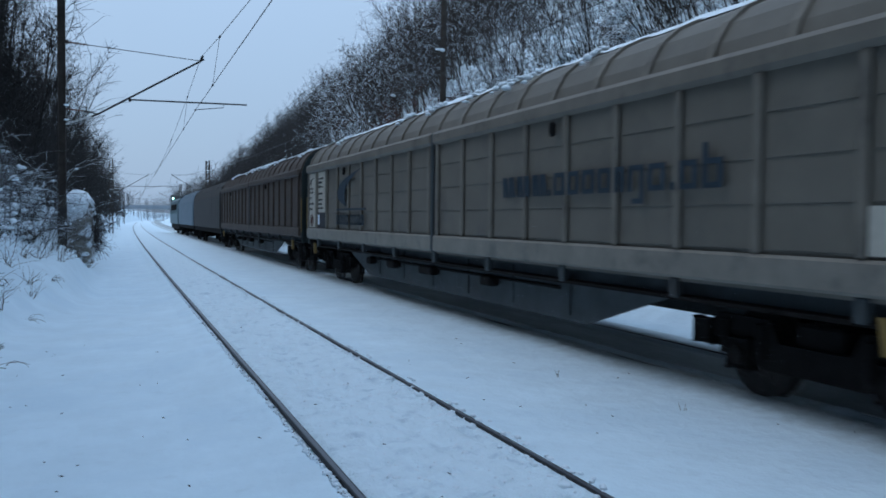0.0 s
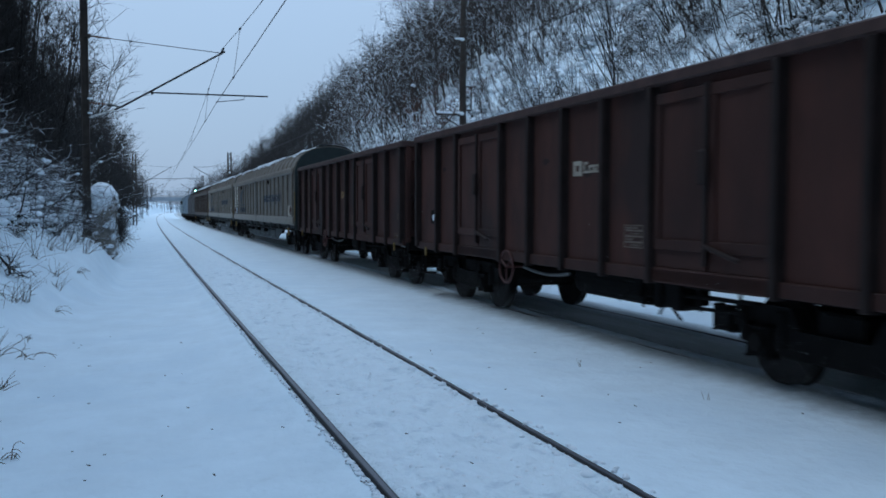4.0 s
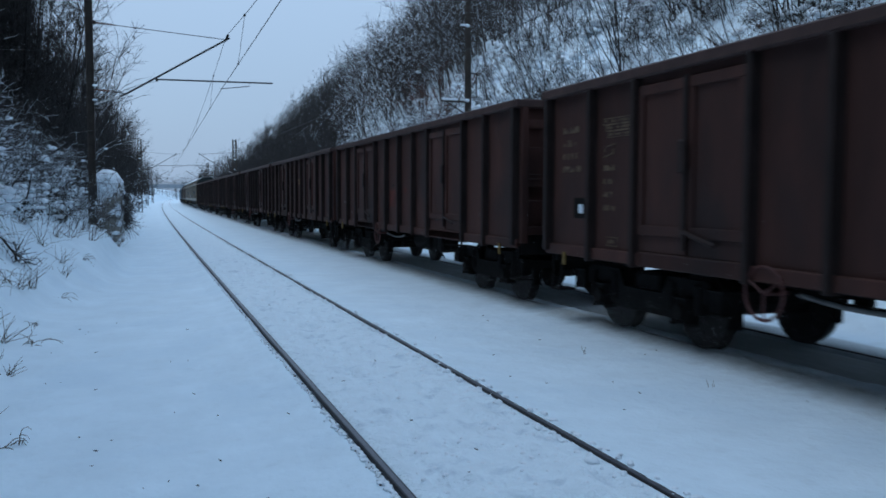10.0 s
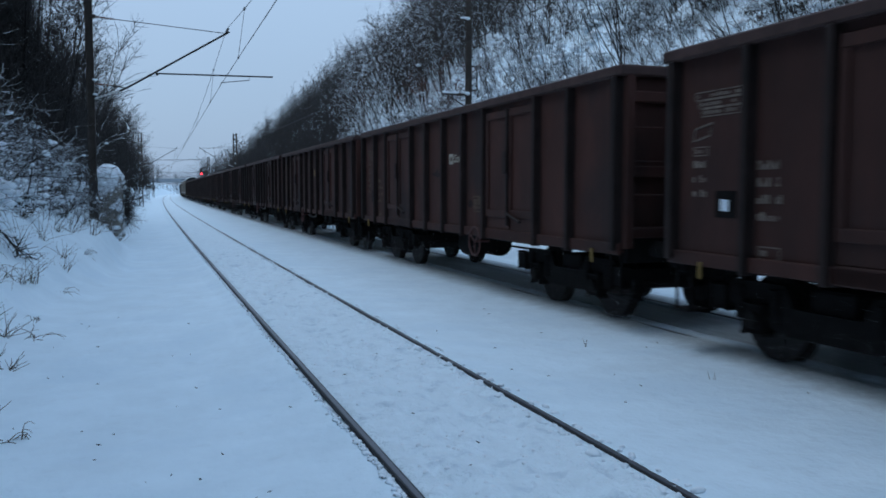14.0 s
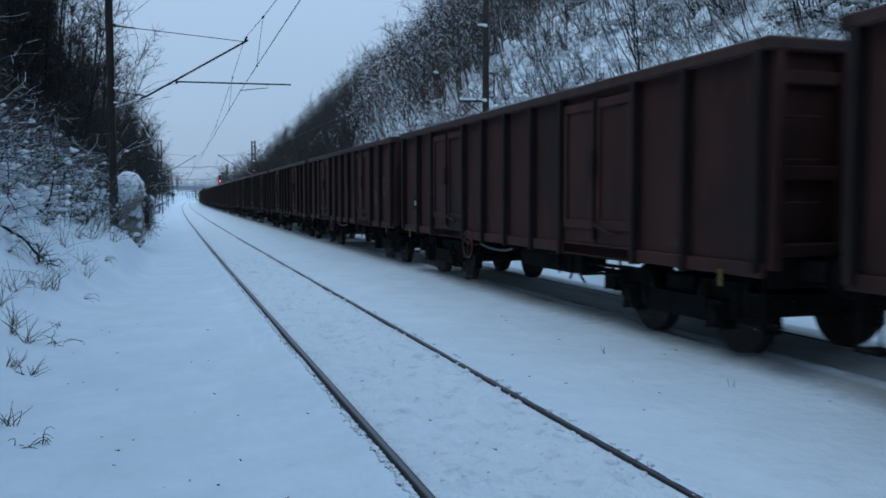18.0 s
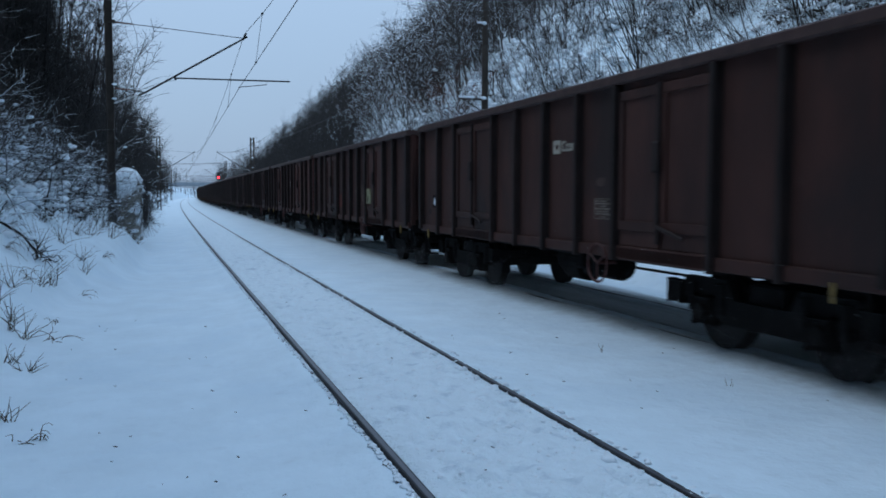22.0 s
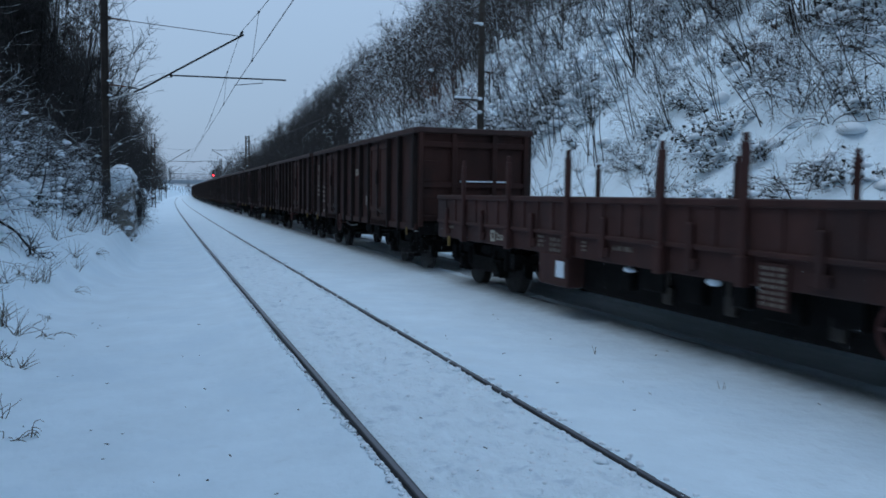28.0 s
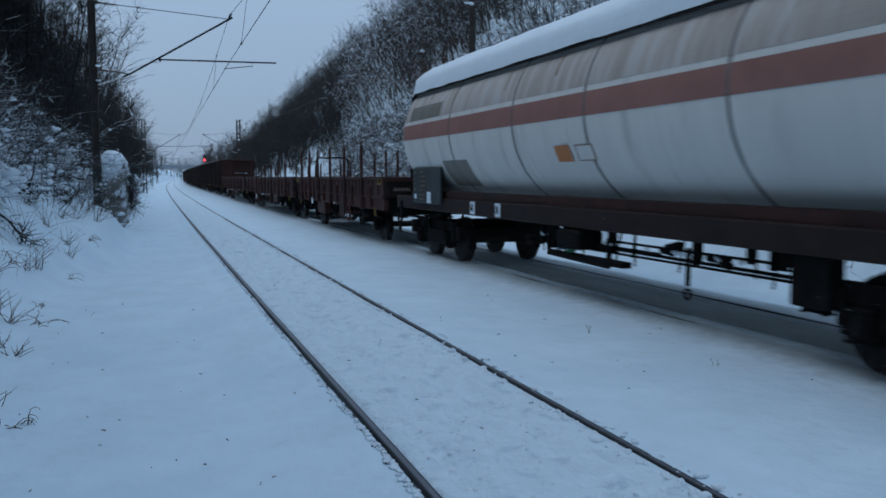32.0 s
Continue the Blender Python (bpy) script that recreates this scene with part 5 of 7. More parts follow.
def mark_wagon(w, k, logo_z, logo_paint, table_z, layout, rear):
    """The stencils, labels and scrawls of one open wagon, on the side that faces the path."""
    f = -1.375
    r = random.Random(k + 50)
    paint = M_WHITE_BRIGHT if k in (4, 16, 23) else M_WHITE_DIM if k in (0, 5, 7, 8, 9, 10) else M_WHITE
    y = 5.57 + r.uniform(-0.05, 0.05)
    tilt = r.uniform(-0.03, 0.03) if k != 13 else 0.05
    part("paper_label", prism_x(bmesh.new(), f - 0.016, f - 0.009, [(y - 0.06, 1.57 - tilt), (y + 0.06, 1.57 + tilt), (y + 0.065 - tilt, 1.69 + tilt), (y - 0.055 - tilt, 1.69 - tilt)]), M_LABEL, w, "white paper label")
    if layout == 1:
        stencil_table(w, f, 5.36, 6.10, 2.56, 2.83, 3, paint, "stepped white stencilled table", 0.06, k)
        bm = path_bm([(f - 0.004, 6.12, 2.31), (f - 0.004, 6.08, 2.44), (f - 0.004, 5.80, 2.49), (f - 0.004, 5.84, 2.36), (f - 0.004, 6.12, 2.31)], 0.009, 4)
        part("stencil_mark", bm, paint, w)
        stencil_table(w, f, 5.86, 6.11, 2.15, 2.25, 1, paint, "", 0.0, k + 1)
        bars(w, f, 6.11, 2.1, 3, 0.28, 0.075, 0.08, paint, k + 2, "worn white stencilled lettering")
        bars(w, f, 5.10, 2.07, 4, 0.45, 0.085, 0.08, paint, k + 3, "worn white stencilled lettering")
        stencil_table(w, f, 4.77, 5.07, 1.11, 1.24, 1, paint, "", 0.0, k + 4)
    elif layout == 2:
        bars(w, f, 6.05, 2.76, 4, 0.6, 0.085, 0.095, paint, k + 2, "worn white stencilled lettering")
        stencil_table(w, f, 4.30, 4.97, 2.55, 2.8, 3, paint, "stepped white stencilled table", 0.06, k)
        part("stencil_mark", path_bm([(f - 0.004, 4.95, 2.3), (f - 0.004, 4.91, 2.43), (f - 0.004, 4.69, 2.47), (f - 0.004, 4.73, 2.35), (f - 0.004, 4.95, 2.3)], 0.009, 4), paint, w)
        bars(w, f, 4.95, 2.2, 4, 0.3, 0.07, 0.1, paint, k + 3)
        stencil_table(w, f, 4.60, 4.85, 1.16, 1.28, 1, paint, "", 0.0, k + 4)
    if logo_z:
        worn_logo(w, f, -0.2, logo_z, logo_paint)
    if table_z:
        stencil_table(w, f, -1.9, -1.5, table_z, table_z + 0.28, 4, paint, "white lettered data table", 0.0, k + 5)
    if rear:
        bars(w, f, -5.93, 1.7, 2, 0.2, 0.055, 0.02, paint, k + 6)
        stencil_table(w, f, -6.1, -5.7, 1.11, 1.23, 1, paint, "framed white stencil", 0.0, k + 7)
    if k == 10:
        part("scrawl", path_bm([(f - 0.004, 6.1 + 0.12 * math.sin(j * 1.9), 1.75 + 0.075 * j) for j in range(10)], 0.012, 4), M_PRIMER, w, "red scrawl")
        part("stain", prism_x(bmesh.new(), f - 0.003, f, [(0.8, 2.1), (0.9, 2.13), (0.6, 2.16), (0.52, 2.24), (0.44, 2.15), (0.2, 2.1), (0.5, 2.04)]), M_POST, w, "dark scuff")
    if k == 17:
        for stroke in (((0.0, 0.0), (0.02, 0.36), (0.13, 0.33), (0.14, 0.2), (0.02, 0.17)), ((0.2, 0.0), (0.2, 0.36), (0.36, 0.0), (0.38, 0.36))):
            part("chalk_letter", path_bm([(f - 0.064, -2.24 - 1.15 * p, 1.52 + 1.2 * q) for p, q in stroke], 0.018, 4), M_CHALK, w, "pale yellow chalked letter")
    if k in (6, 17):
        plate(w, "primer_patch", f, *((0.3, 0.95, 1.55, 1.95) if k == 6 else (1.62, 2.04, 1.36, 1.8)), M_PRIMER, "red primer patch", depth=0.004)
    if k in (13, 17):
        # faint looping chalk strokes
        r = random.Random(4)
        for y0, y1, z0, z1 in ((-4.77, -4.22, 1.58, 2.02), (-5.75, -5.25, 1.75, 2.35)) if k == 13 else ((-1.0, -0.5, 1.6, 1.95), (-1.9, -1.3, 1.45, 2.1)):
            wd = Wood()
            for n in range(4):
                wd.tube([Vector((f - 0.004, y1 - n * 0.12 + 0.09 * math.sin(j * 1.1 + n), z0 + (z1 - z0) * (0.5 + 0.45 * math.sin(j * 0.8 + n * 1.9)))) for j in range(9)], 0.006, 0.005)
            tagged(mesh_part("chalk_scribble", wd.mesh("chalk_scribble"), M_WHITE, w, "faint chalk scribble"), kind="stuff")
    # scuffs and bared primer round the doors and along the lower edge
    for n in range(5):
        y, z, a = r.uniform(-6, 6), r.uniform(1.2, 2.6), r.uniform(0.05, 0.16)
        if min(abs(y - p) for p in (-6.42, -5.2, -4.15, -2.12, -1.08, 0.0, 1.08, 2.12, 4.15, 5.2, 6.42)) < a + 0.1 or 2.1 < abs(y) < 4.2:
            continue
        part("scuff", prism_x(bmesh.new(), f - 0.002, f, [(y + a * (0.7 + 0.5 * r.random()) * math.cos(j), z + 0.6 * a * (0.6 + 0.6 * r.random()) * math.sin(j)) for j in (0, 0.8, 1.6, 2.5, 3.3, 4.1, 5.0, 5.7)]), r.choice((M_PRIMER, M_POST, M_RUST_TOP)), w)


def hab_outline(grow=0.0):
    """Half rounded wagon section: sides, eaves, and the arched roof."""
    pts = [(-1.42 - grow, 1.16), (-1.42 - grow, 3.2)]
    for i in range(13):
        a = math.pi * (1 - i / 12)
        pts.append(((1.42 + grow) * math.cos(a) * (0.96 if 0 < i < 12 else 1), 3.3 + (0.92 + grow) * math.sin(a) ** 0.85))
    pts += [(1.42 + grow, 3.2), (1.42 + grow, 1.16)]
    return pts


def covered_wagon(paint, half, label, marked):
    """A long bogie wagon with sliding side walls and an arched ribbed roof."""
    w = thing("sliding_wall_wagon", label, "goods wagon", "covered wagons")
    spin = []
    L = half
    rib_paint = M_HAB_RIB if paint is M_HAB else paint
    body = part("body", prism(bmesh.new(), hab_outline(), -L, L), paint, w)
    n = 10
    for s in (-1, 1):
        for half_side in (0, 1):
            base = -L + 0.12 if half_side == 0 else 0.12
            panel = part("sliding_wall", B(*sorted((s * 1.42, s * 1.435)), base, base + L - 0.24, 1.52, 3.2), paint, w)
            for i in range(n):
                y = base + 0.1 + (L - 0.44) * i / (n - 1)
                part("rib", B(*sorted((s * 1.43, s * 1.5)), y - 0.06, y + 0.06, 1.5, 3.18, bev=0.025), rib_paint, panel)
            for i in range(n - 1 if s < 0 else 0):
                y0 = base + 0.1 + (L - 0.44) * i / (n - 1) + 0.09
                y1 = y0 + (L - 0.44) / (n - 1) - 0.18
                for z in (1.53, 1.95, 2.37, 2.79):
                    part("infill_panel", prism(bmesh.new(), [(s * 1.43, z + 0.01), (s * 1.449, z + 0.015), (s * 1.448, z + 0.05), (s * 1.437, z + 0.4), (s * 1.43, z + 0.4)], y0, y1), paint, panel)
            part("eaves_rail", B(*sorted((s * 1.41, s * 1.53)), base - 0.08, base + L - 0.16, 3.17, 3.42, bev=0.055), rib_paint, panel)
            part("sill_rail", B(*sorted((s * 1.42, s * 1.5)), base - 0.08, base + L - 0.16, 1.2, 1.5, bev=0.03), M_HAB_SILL if paint is M_HAB else paint, panel)
            part("latch", B(*sorted((s * 1.5, s * 1.56)), base + L * 0.56, base + L * 0.56 + 0.14, 2.92, 3.12, bev=0.03), M_UNDER, panel)
        part("door_seam", B(*sorted((s * 1.43, s * 1.51)), -0.05, 0.05, 1.2, 3.4, bev=0.02), M_HAB_FRAME, w)
    nr = 20
    for i in range(nr + 1):
        y = -L + 0.06 + (2 * L - 0.12) * i / nr
        bm = bmesh.new()
        o = hab_outline(0.035)[2:-2]
        inner = hab_outline(-0.01)[2:-2]
        prism(bm, o + inner[::-1], y - 0.055, y + 0.055)
        part("roof_rib", bm, rib_paint, w)
    # a broken crust of snow: its lower edge wanders, and lumps have slid
    bm = bmesh.new()
    cols, grid = 12, []
    for i in range(121):
        y = -L + 0.1 + (2 * L - 0.2) * i / 120
        low = -0.66 + 0.22 * noise.noise(Vector((y * 0.5, 3, half))) + 0.1 * noise.noise(Vector((y * 2.3, 5, half)))
        row = []
        for k in range(cols + 1):
            x = low + (1.0 - low) * k / cols
            z = 3.3 + 0.95 * max(0.0, 1 - (x / 1.42) ** 2) ** 0.42
            edge = min(1.0, k / 2.0, (cols - k) / 2.0)
            row.append(bm.verts.new((x, y, z - 0.02 + edge * (0.085 + 0.025 * noise.noise(Vector((x * 3, y * 1.5, 1)))))))
        grid.append(row)
    for p_, q_ in zip(grid, grid[1:]):
        for k in range(cols):
            bm.faces.new((p_[k], p_[k + 1], q_[k + 1], q_[k]))
    bmesh.ops.recalc_face_normals(bm, faces=bm.faces)
    part("roof_snow", bm, M_SNOW_CAP, w, "broken crust of snow along the roof", smooth=True)
    for i in range(9):
        r = random.Random(i + 40)
        y = r.uniform(-L + 0.4, L - 0.4)
        wd = Wood()
        for k in range(5):
            t = k / 4
            x = -1.2 + 0.4 * t
            wd.lump(Vector((x, y + 0.12 * t + r.gauss(0, 0.02), 3.33 + 0.95 * (1 - (x / 1.42) ** 2) ** 0.42)), r.uniform(0.05, 0.09), r)
        mesh_part("snow_smear", wd.mesh("snow_smear"), M_SNOW_CAP, w)
    for s in (-1, 1):
        y0, y1 = sorted((s * L, s * (L + 0.05)))
        end = part("end_wall", prism(bmesh.new(), [(x * 0.985, z if z > 1.2 else 1.0) for x, z in hab_outline()], y0, y1), M_HAB_END, w, "blue-green steel end wall")
        bm = bmesh.new()
        for x in (-1.36, -0.45, 0.45, 1.36):
            box(bm, x - 0.05, x + 0.05, *sorted((s * (L + 0.04), s * (L + 0.13))), 1.0, 3.3, bev=0.015)
        for z in (1.7, 2.35, 3.25):
            box(bm, -1.38, 1.38, *sorted((s * (L + 0.04), s * (L + 0.12))), z - 0.05, z + 0.05, bev=0.015)
        part("end_frame", bm, M_HAB_END, end)
        for z in (1.755, 2.405, 3.305):
            part("snow_ledge", B(-1.2, 1.1, *sorted((s * (L + 0.045), s * (L + 0.115))), z, z + 0.02, bev=0.006), M_SNOW_CAP, end)
        part("handrail", path_bm([(-1.44, s * (L + 0.12), 1.35), (-1.44, s * (L + 0.16), 1.4), (-1.44, s * (L + 0.16), 2.4), (-1.44, s * (L + 0.12), 2.45)], 0.016), M_YELLOW, w, "yellow handrail")
        part("handrail", path_bm([(-0.7, s * (L + 0.14), 1.5), (-0.7, s * (L + 0.25), 1.55), (-0.7, s * (L + 0.25), 2.3), (-0.8, s * (L + 0.14), 2.35)], 0.02), M_YELLOW, w, "yellow handrail")
        part("tail_bracket", prism_x(bmesh.new(), -1.5, -1.43, [(s * (L - 1.1) - 0.04, 0.76), (s * (L - 1.1) + 0.04, 0.76), (s * (L - 1.1) + 0.09, 1.06), (s * (L - 1.1) + 0.01, 1.06)]), M_YELLOW, w, "yellow lamp bracket")
        part("step", B(-1.4, -1.1, *sorted((s * (L - 0.3), s * L)), 0.42, 0.46), M_UNDER, w)
        part("step_hanger", B(-1.38, -1.34, *sorted((s * (L - 0.2), s * (L - 0.1))), 0.44, 1.16), M_UNDER, w)
    # underframe with its deep middle
    for x in (-1.2, 1.2):
        bm = bmesh.new()
        x0, x1 = sorted((x, x * 0.97))
        prism_x(bm, x0, x1, [(-L, 1.16), (L, 1.16), (L, 0.98), (L * 0.62, 0.94), (L * 0.46, 0.42), (-L * 0.46, 0.42), (-L * 0.62, 0.94), (-L, 0.98)])
        part("truss_girder", bm, M_HAB_FRAME, w, "blue-grey deep middle girder")
        part("running_board", B(*sorted((x, x * 1.2)), -L + 0.5, L - 0.5, 0.96, 1.0), M_UNDER, w)
    for i in range(9):
        y = -L + 1.4 + i * (2 * L - 2.8) / 8
        for s in (-1, 1):
            part("roller_bracket", B(*sorted((s * 1.46, s * 1.36)), y - 0.07, y + 0.07, 0.98, 1.2, bev=0.015), M_HAB_FRAME, w)
    for i in range(6):
        y = -L * 0.42 + i * L * 0.16
        part("girder_rib", B(-1.225, -1.2, y - 0.03, y + 0.03, 0.5, 1.1), M_HAB_FRAME, w)
    for y, k in ((2.6, 0.5), (0.3, 0.7), (-2.4, 0.4), (4.4, 0.3)):
        part("brake_box", B(-1.4, -1.22, y, y + k, 0.72, 0.88, bev=0.03), M_UNDER, w)
    part("snow_drift", B(-1.3, -0.5, L - 0.02, L + 0.35, 0.99, 1.07, bev=0.03), M_SNOW_CAP, w)
    part("brake_pipe", R((-1.24, -L * 0.4, 0.86), (-1.24, L * 0.45, 0.86), 0.025, n=6), M_UNDER, w)
    running_ends(w, L + 0.02)
    snow_dust(w, L)
    for y in (L - 2.25, -L + 2.25):
        bogie(w, y, spin)
    if marked:
        f = -1.452
        for y0, y1, z0, z1, m, nm in ((9.95, 10.8, 1.53, 3.14, M_CREAM, "cream marking panel"), (8.72, 9.6, 1.98, 3.14, M_CREAM, "cream marking panel"), (8.72, 9.6, 1.53, 1.96, M_BLACK, "dark slate panel"), (-10.62, -9.6, 1.53, 1.93, M_CREAM, "cream warning panel")):
            plate(w, "marking_panel", f, y0, y1, z0, z1, m, nm)
        plate(w, "paper_label", f - 0.012, 9.35, 9.62, 1.62, 1.9, M_LABEL, "white paper label")
        g = f - 0.009
        bars(w, g, 10.7, 2.62, 4, 0.55, 0.07, 0.1, M_BLACK, 5, "small black lettering")
        bars(w, g, 9.5, 3.0, 3, 0.65, 0.07, 0.05, M_BLACK, 6)
        bars(w, g, 9.5, 2.55, 2, 0.6, 0.06, 0.12, M_BLACK, 7)
        bars(w, g, 9.5, 2.25, 2, 0.65, 0.06, 0.06, M_BLACK, 8)
        bars(w, g, 10.7, 2.72, 1, 0.65, 0.05, 0.06, M_BLACK, 9)
        for y in (10.35, -10.35):
            bm = ring(bmesh.new(), (g - 0.004, y, 1.74), (1, 0, 0), 0.17, 0.014, 22, 4)
            rod(bm, (g - 0.004, y - 0.1, 1.86), (g - 0.004, y + 0.1, 1.62), 0.014, n=4)
            rod(bm, (g - 0.004, y, 1.66), (g - 0.004, y + 0.02, 1.82), 0.03, n=4)
            part("warning_sign", bm, M_HANDWHEEL, w, "red ring warning sign")
        # a winged emblem with a bar and a word mark below
        emblem(w, -1.461, 10.66, 3.02, 0.6, M_BLACK, 0.5)
        emblem(w, -1.505, 7.12, 3.02, 2.3, M_BLUE, 0.36)
        part("emblem_bar", B(-1.511, -1.505, 4.4, 7.2, 2.01, 2.06), M_BLUE, w)
        a = 7.2
        for i in range(9):
            wd = 0.24 if i != 4 else 0.05
            if i != 4:
                bm = bmesh.new()
                for q0, q1, r0, r1 in ((a - 0.07, a, 1.64, 1.9), (a - wd, a - wd + 0.07, 1.64, 1.9), (a - wd, a, 1.84, 1.9), (a - wd, a, 1.64, 1.7)):
                    box(bm, -1.511, -1.505, q0, q1, r0, r1)
                part("block_mark", bm, M_BLUE, w, "faded blue block mark" if i == 0 else "")
            a -= wd + 0.085
        # the long blue line of letters, as plain blocks of their heights
        a = -3.05
        for i, (wd, lo, hi) in enumerate(((0.4, 0, 0.3), (0.4, 0, 0.3), (0.4, 0, 0.3), (0.08, 0, 0.08), (0.28, 0, 0.3), (0.28, 0, 0.3), (0.28, 0, 0.3), (0.28, 0, 0.3), (0.2, 0, 0.3), (0.3, -0.14, 0.3), (0.3, 0, 0.3), (0.08, 0, 0.08), (0.28, 0, 0.3), (0.3, 0, 0.46))):
            bm, stroke, y1, y0, z = bmesh.new(), 0.075, a, a - wd, 2.13
            if wd < 0.1:
                box(bm, -1.511, -1.505, y0, y1, z, z + hi)
            elif i < 3:
                for k in range(4):
                    c0 = y1 - (0.02 + k * 0.107)
                    s0 = (-1) ** k * 0.05
                    prism_x(bm, -1.511, -1.505, [(c0 - s0 * 0.3, z + hi), (c0 - stroke - s0 * 0.3, z + hi), (c0 - stroke - 0.04, z), (c0 - 0.04, z)])
            else:
                box(bm, -1.511, -1.505, y1 - stroke, y1, z, z + hi)
                box(bm, -1.511, -1.505, y0, y0 + stroke, z + lo, z + 0.3)
                box(bm, -1.511, -1.505, y0 + stroke, y1 - stroke, z + 0.24, z + 0.3)
                if i != 8:
                    box(bm, -1.511, -1.505, y0 + stroke, y1 - stroke, z + lo, z + lo + 0.06)
            part("block_mark", bm, M_BLUE, w, "large faded blue block mark" if i == 0 else "")
            a = y0 - 0.085
    return w


def emblem(parent, x, y, z, size, material, tall):
    """A swept wing: a crescent that tapers towards the rear."""
    k = size / 2.28
    outline = ((2.28, 0.0), (1.5, -0.08), (0.8, -0.18), (0.25, -0.33), (0.0, -0.52), (0.1, -0.7), (0.5, -0.82), (0.94, -0.9),
               (0.82, -0.78), (0.72, -0.62), (0.84, -0.44), (1.24, -0.27), (1.8, -0.1))
    part("emblem", prism_x(bmesh.new(), x - 0.006, x, [(y - a * k, z + b * k) for a, b in outline]), material, parent, "swept crescent emblem")


def tarp_wagon(paint, label):
    """A bogie wagon under a rounded tarpaulin hood."""
    w = thing("tarpaulin_wagon", label, "goods wagon", "covered wagons")
    L = 9.3
    o = [(-1.45, 1.15), (-1.45, 3.1), (-1.3, 3.6), (-0.9, 3.98), (0, 4.15), (0.9, 3.98), (1.3, 3.6), (1.45, 3.1), (1.45, 1.15)]
    part("hood", prism(bmesh.new(), o, -L, L), paint, w)
    for i in range(17):
        y = -L + 0.1 + i * (2 * L - 0.2) / 16
        part("hoop", prism(bmesh.new(), [(x * 1.012, z + 0.02) for x, z in o] + [(x * 0.98, z - 0.03) for x, z in o[::-1]], y - 0.04, y + 0.04), paint, w)
    part("underframe", B(-1.35, 1.35, -L, L, 0.85, 1.15, bev=0.02), M_UNDER, w)
    running_ends(w, L)
    for y in (L - 1.9, -L + 1.9):
        bogie(w, y, [])
    return w


def locomotive():
    w = thing("electric_locomotive", "dark blue-green electric locomotive with a raised pantograph", "locomotive")
    L = 8.0
    o = [(-1.45, 1.1), (-1.48, 2.2), (-1.38, 3.55), (-1.1, 3.85), (1.1, 3.85), (1.38, 3.55), (1.48, 2.2), (1.45, 1.1)]
    body = part("body", prism(bmesh.new(), o, -L, L), M_LOCO, w)
    for i in range(6):
        part("grille", B(-1.5, -1.42, -5 + i * 1.8, -3.8 + i * 1.8, 2.6, 3.2), M_UNDER, body)
    for s in (-1, 1):
        part("window", B(-1.0, 1.0, *sorted((s * L, s * (L + 0.02))), 2.6, 3.3), M_BLACK, body)
    part("roof_gear", B(-0.7, 0.7, -5, 5, 3.85, 4.15, bev=0.05), M_UNDER, w)
    for s in (-1, 1):
        pts = [(-0.4, s * 4.5, 4.15), (-0.4, s * 3.3, 4.75), (-0.2, s * 4.6, 5.25 if s < 0 else 4.8)]
        bm = path_bm(pts, 0.035)
        for p, q in zip(pts, pts[1:]):
            rod(bm, (-p[0], p[1], p[2]), (-q[0], q[1], q[2]), 0.035, n=6)
        box(bm, -0.85, 0.85, pts[-1][1] - 0.1, pts[-1][1] + 0.1, pts[-1][2], pts[-1][2] + 0.05)
        part("pantograph", bm, M_UNDER, w)
    part("underframe", B(-1.3, 1.3, -L, L, 0.55, 1.1, bev=0.03), M_UNDER, w)
    running_ends(w, L)
    for y in (4.2, -4.2):
        bogie(w, y, [])
    return w


def table(parent, f, y0, y1, z0, z1, rows, cols, material, label):
    """A lettered table on a wagon's side: rows of small cells with bare paint between them."""
    dy, dz = (y1 - y0) / cols, (z1 - z0) / rows
    bm = bmesh.new()
    for i in range(rows):
        for k in range(cols):
            box(bm, f - 0.008, f, y0 + k * dy + 0.018, y0 + (k + 1) * dy - 0.018, z0 + i * dz + 0.014, z0 + (i + 1) * dz - 0.012)
    return tagged(part("data_table", bm, material, parent, label), kind="stuff")


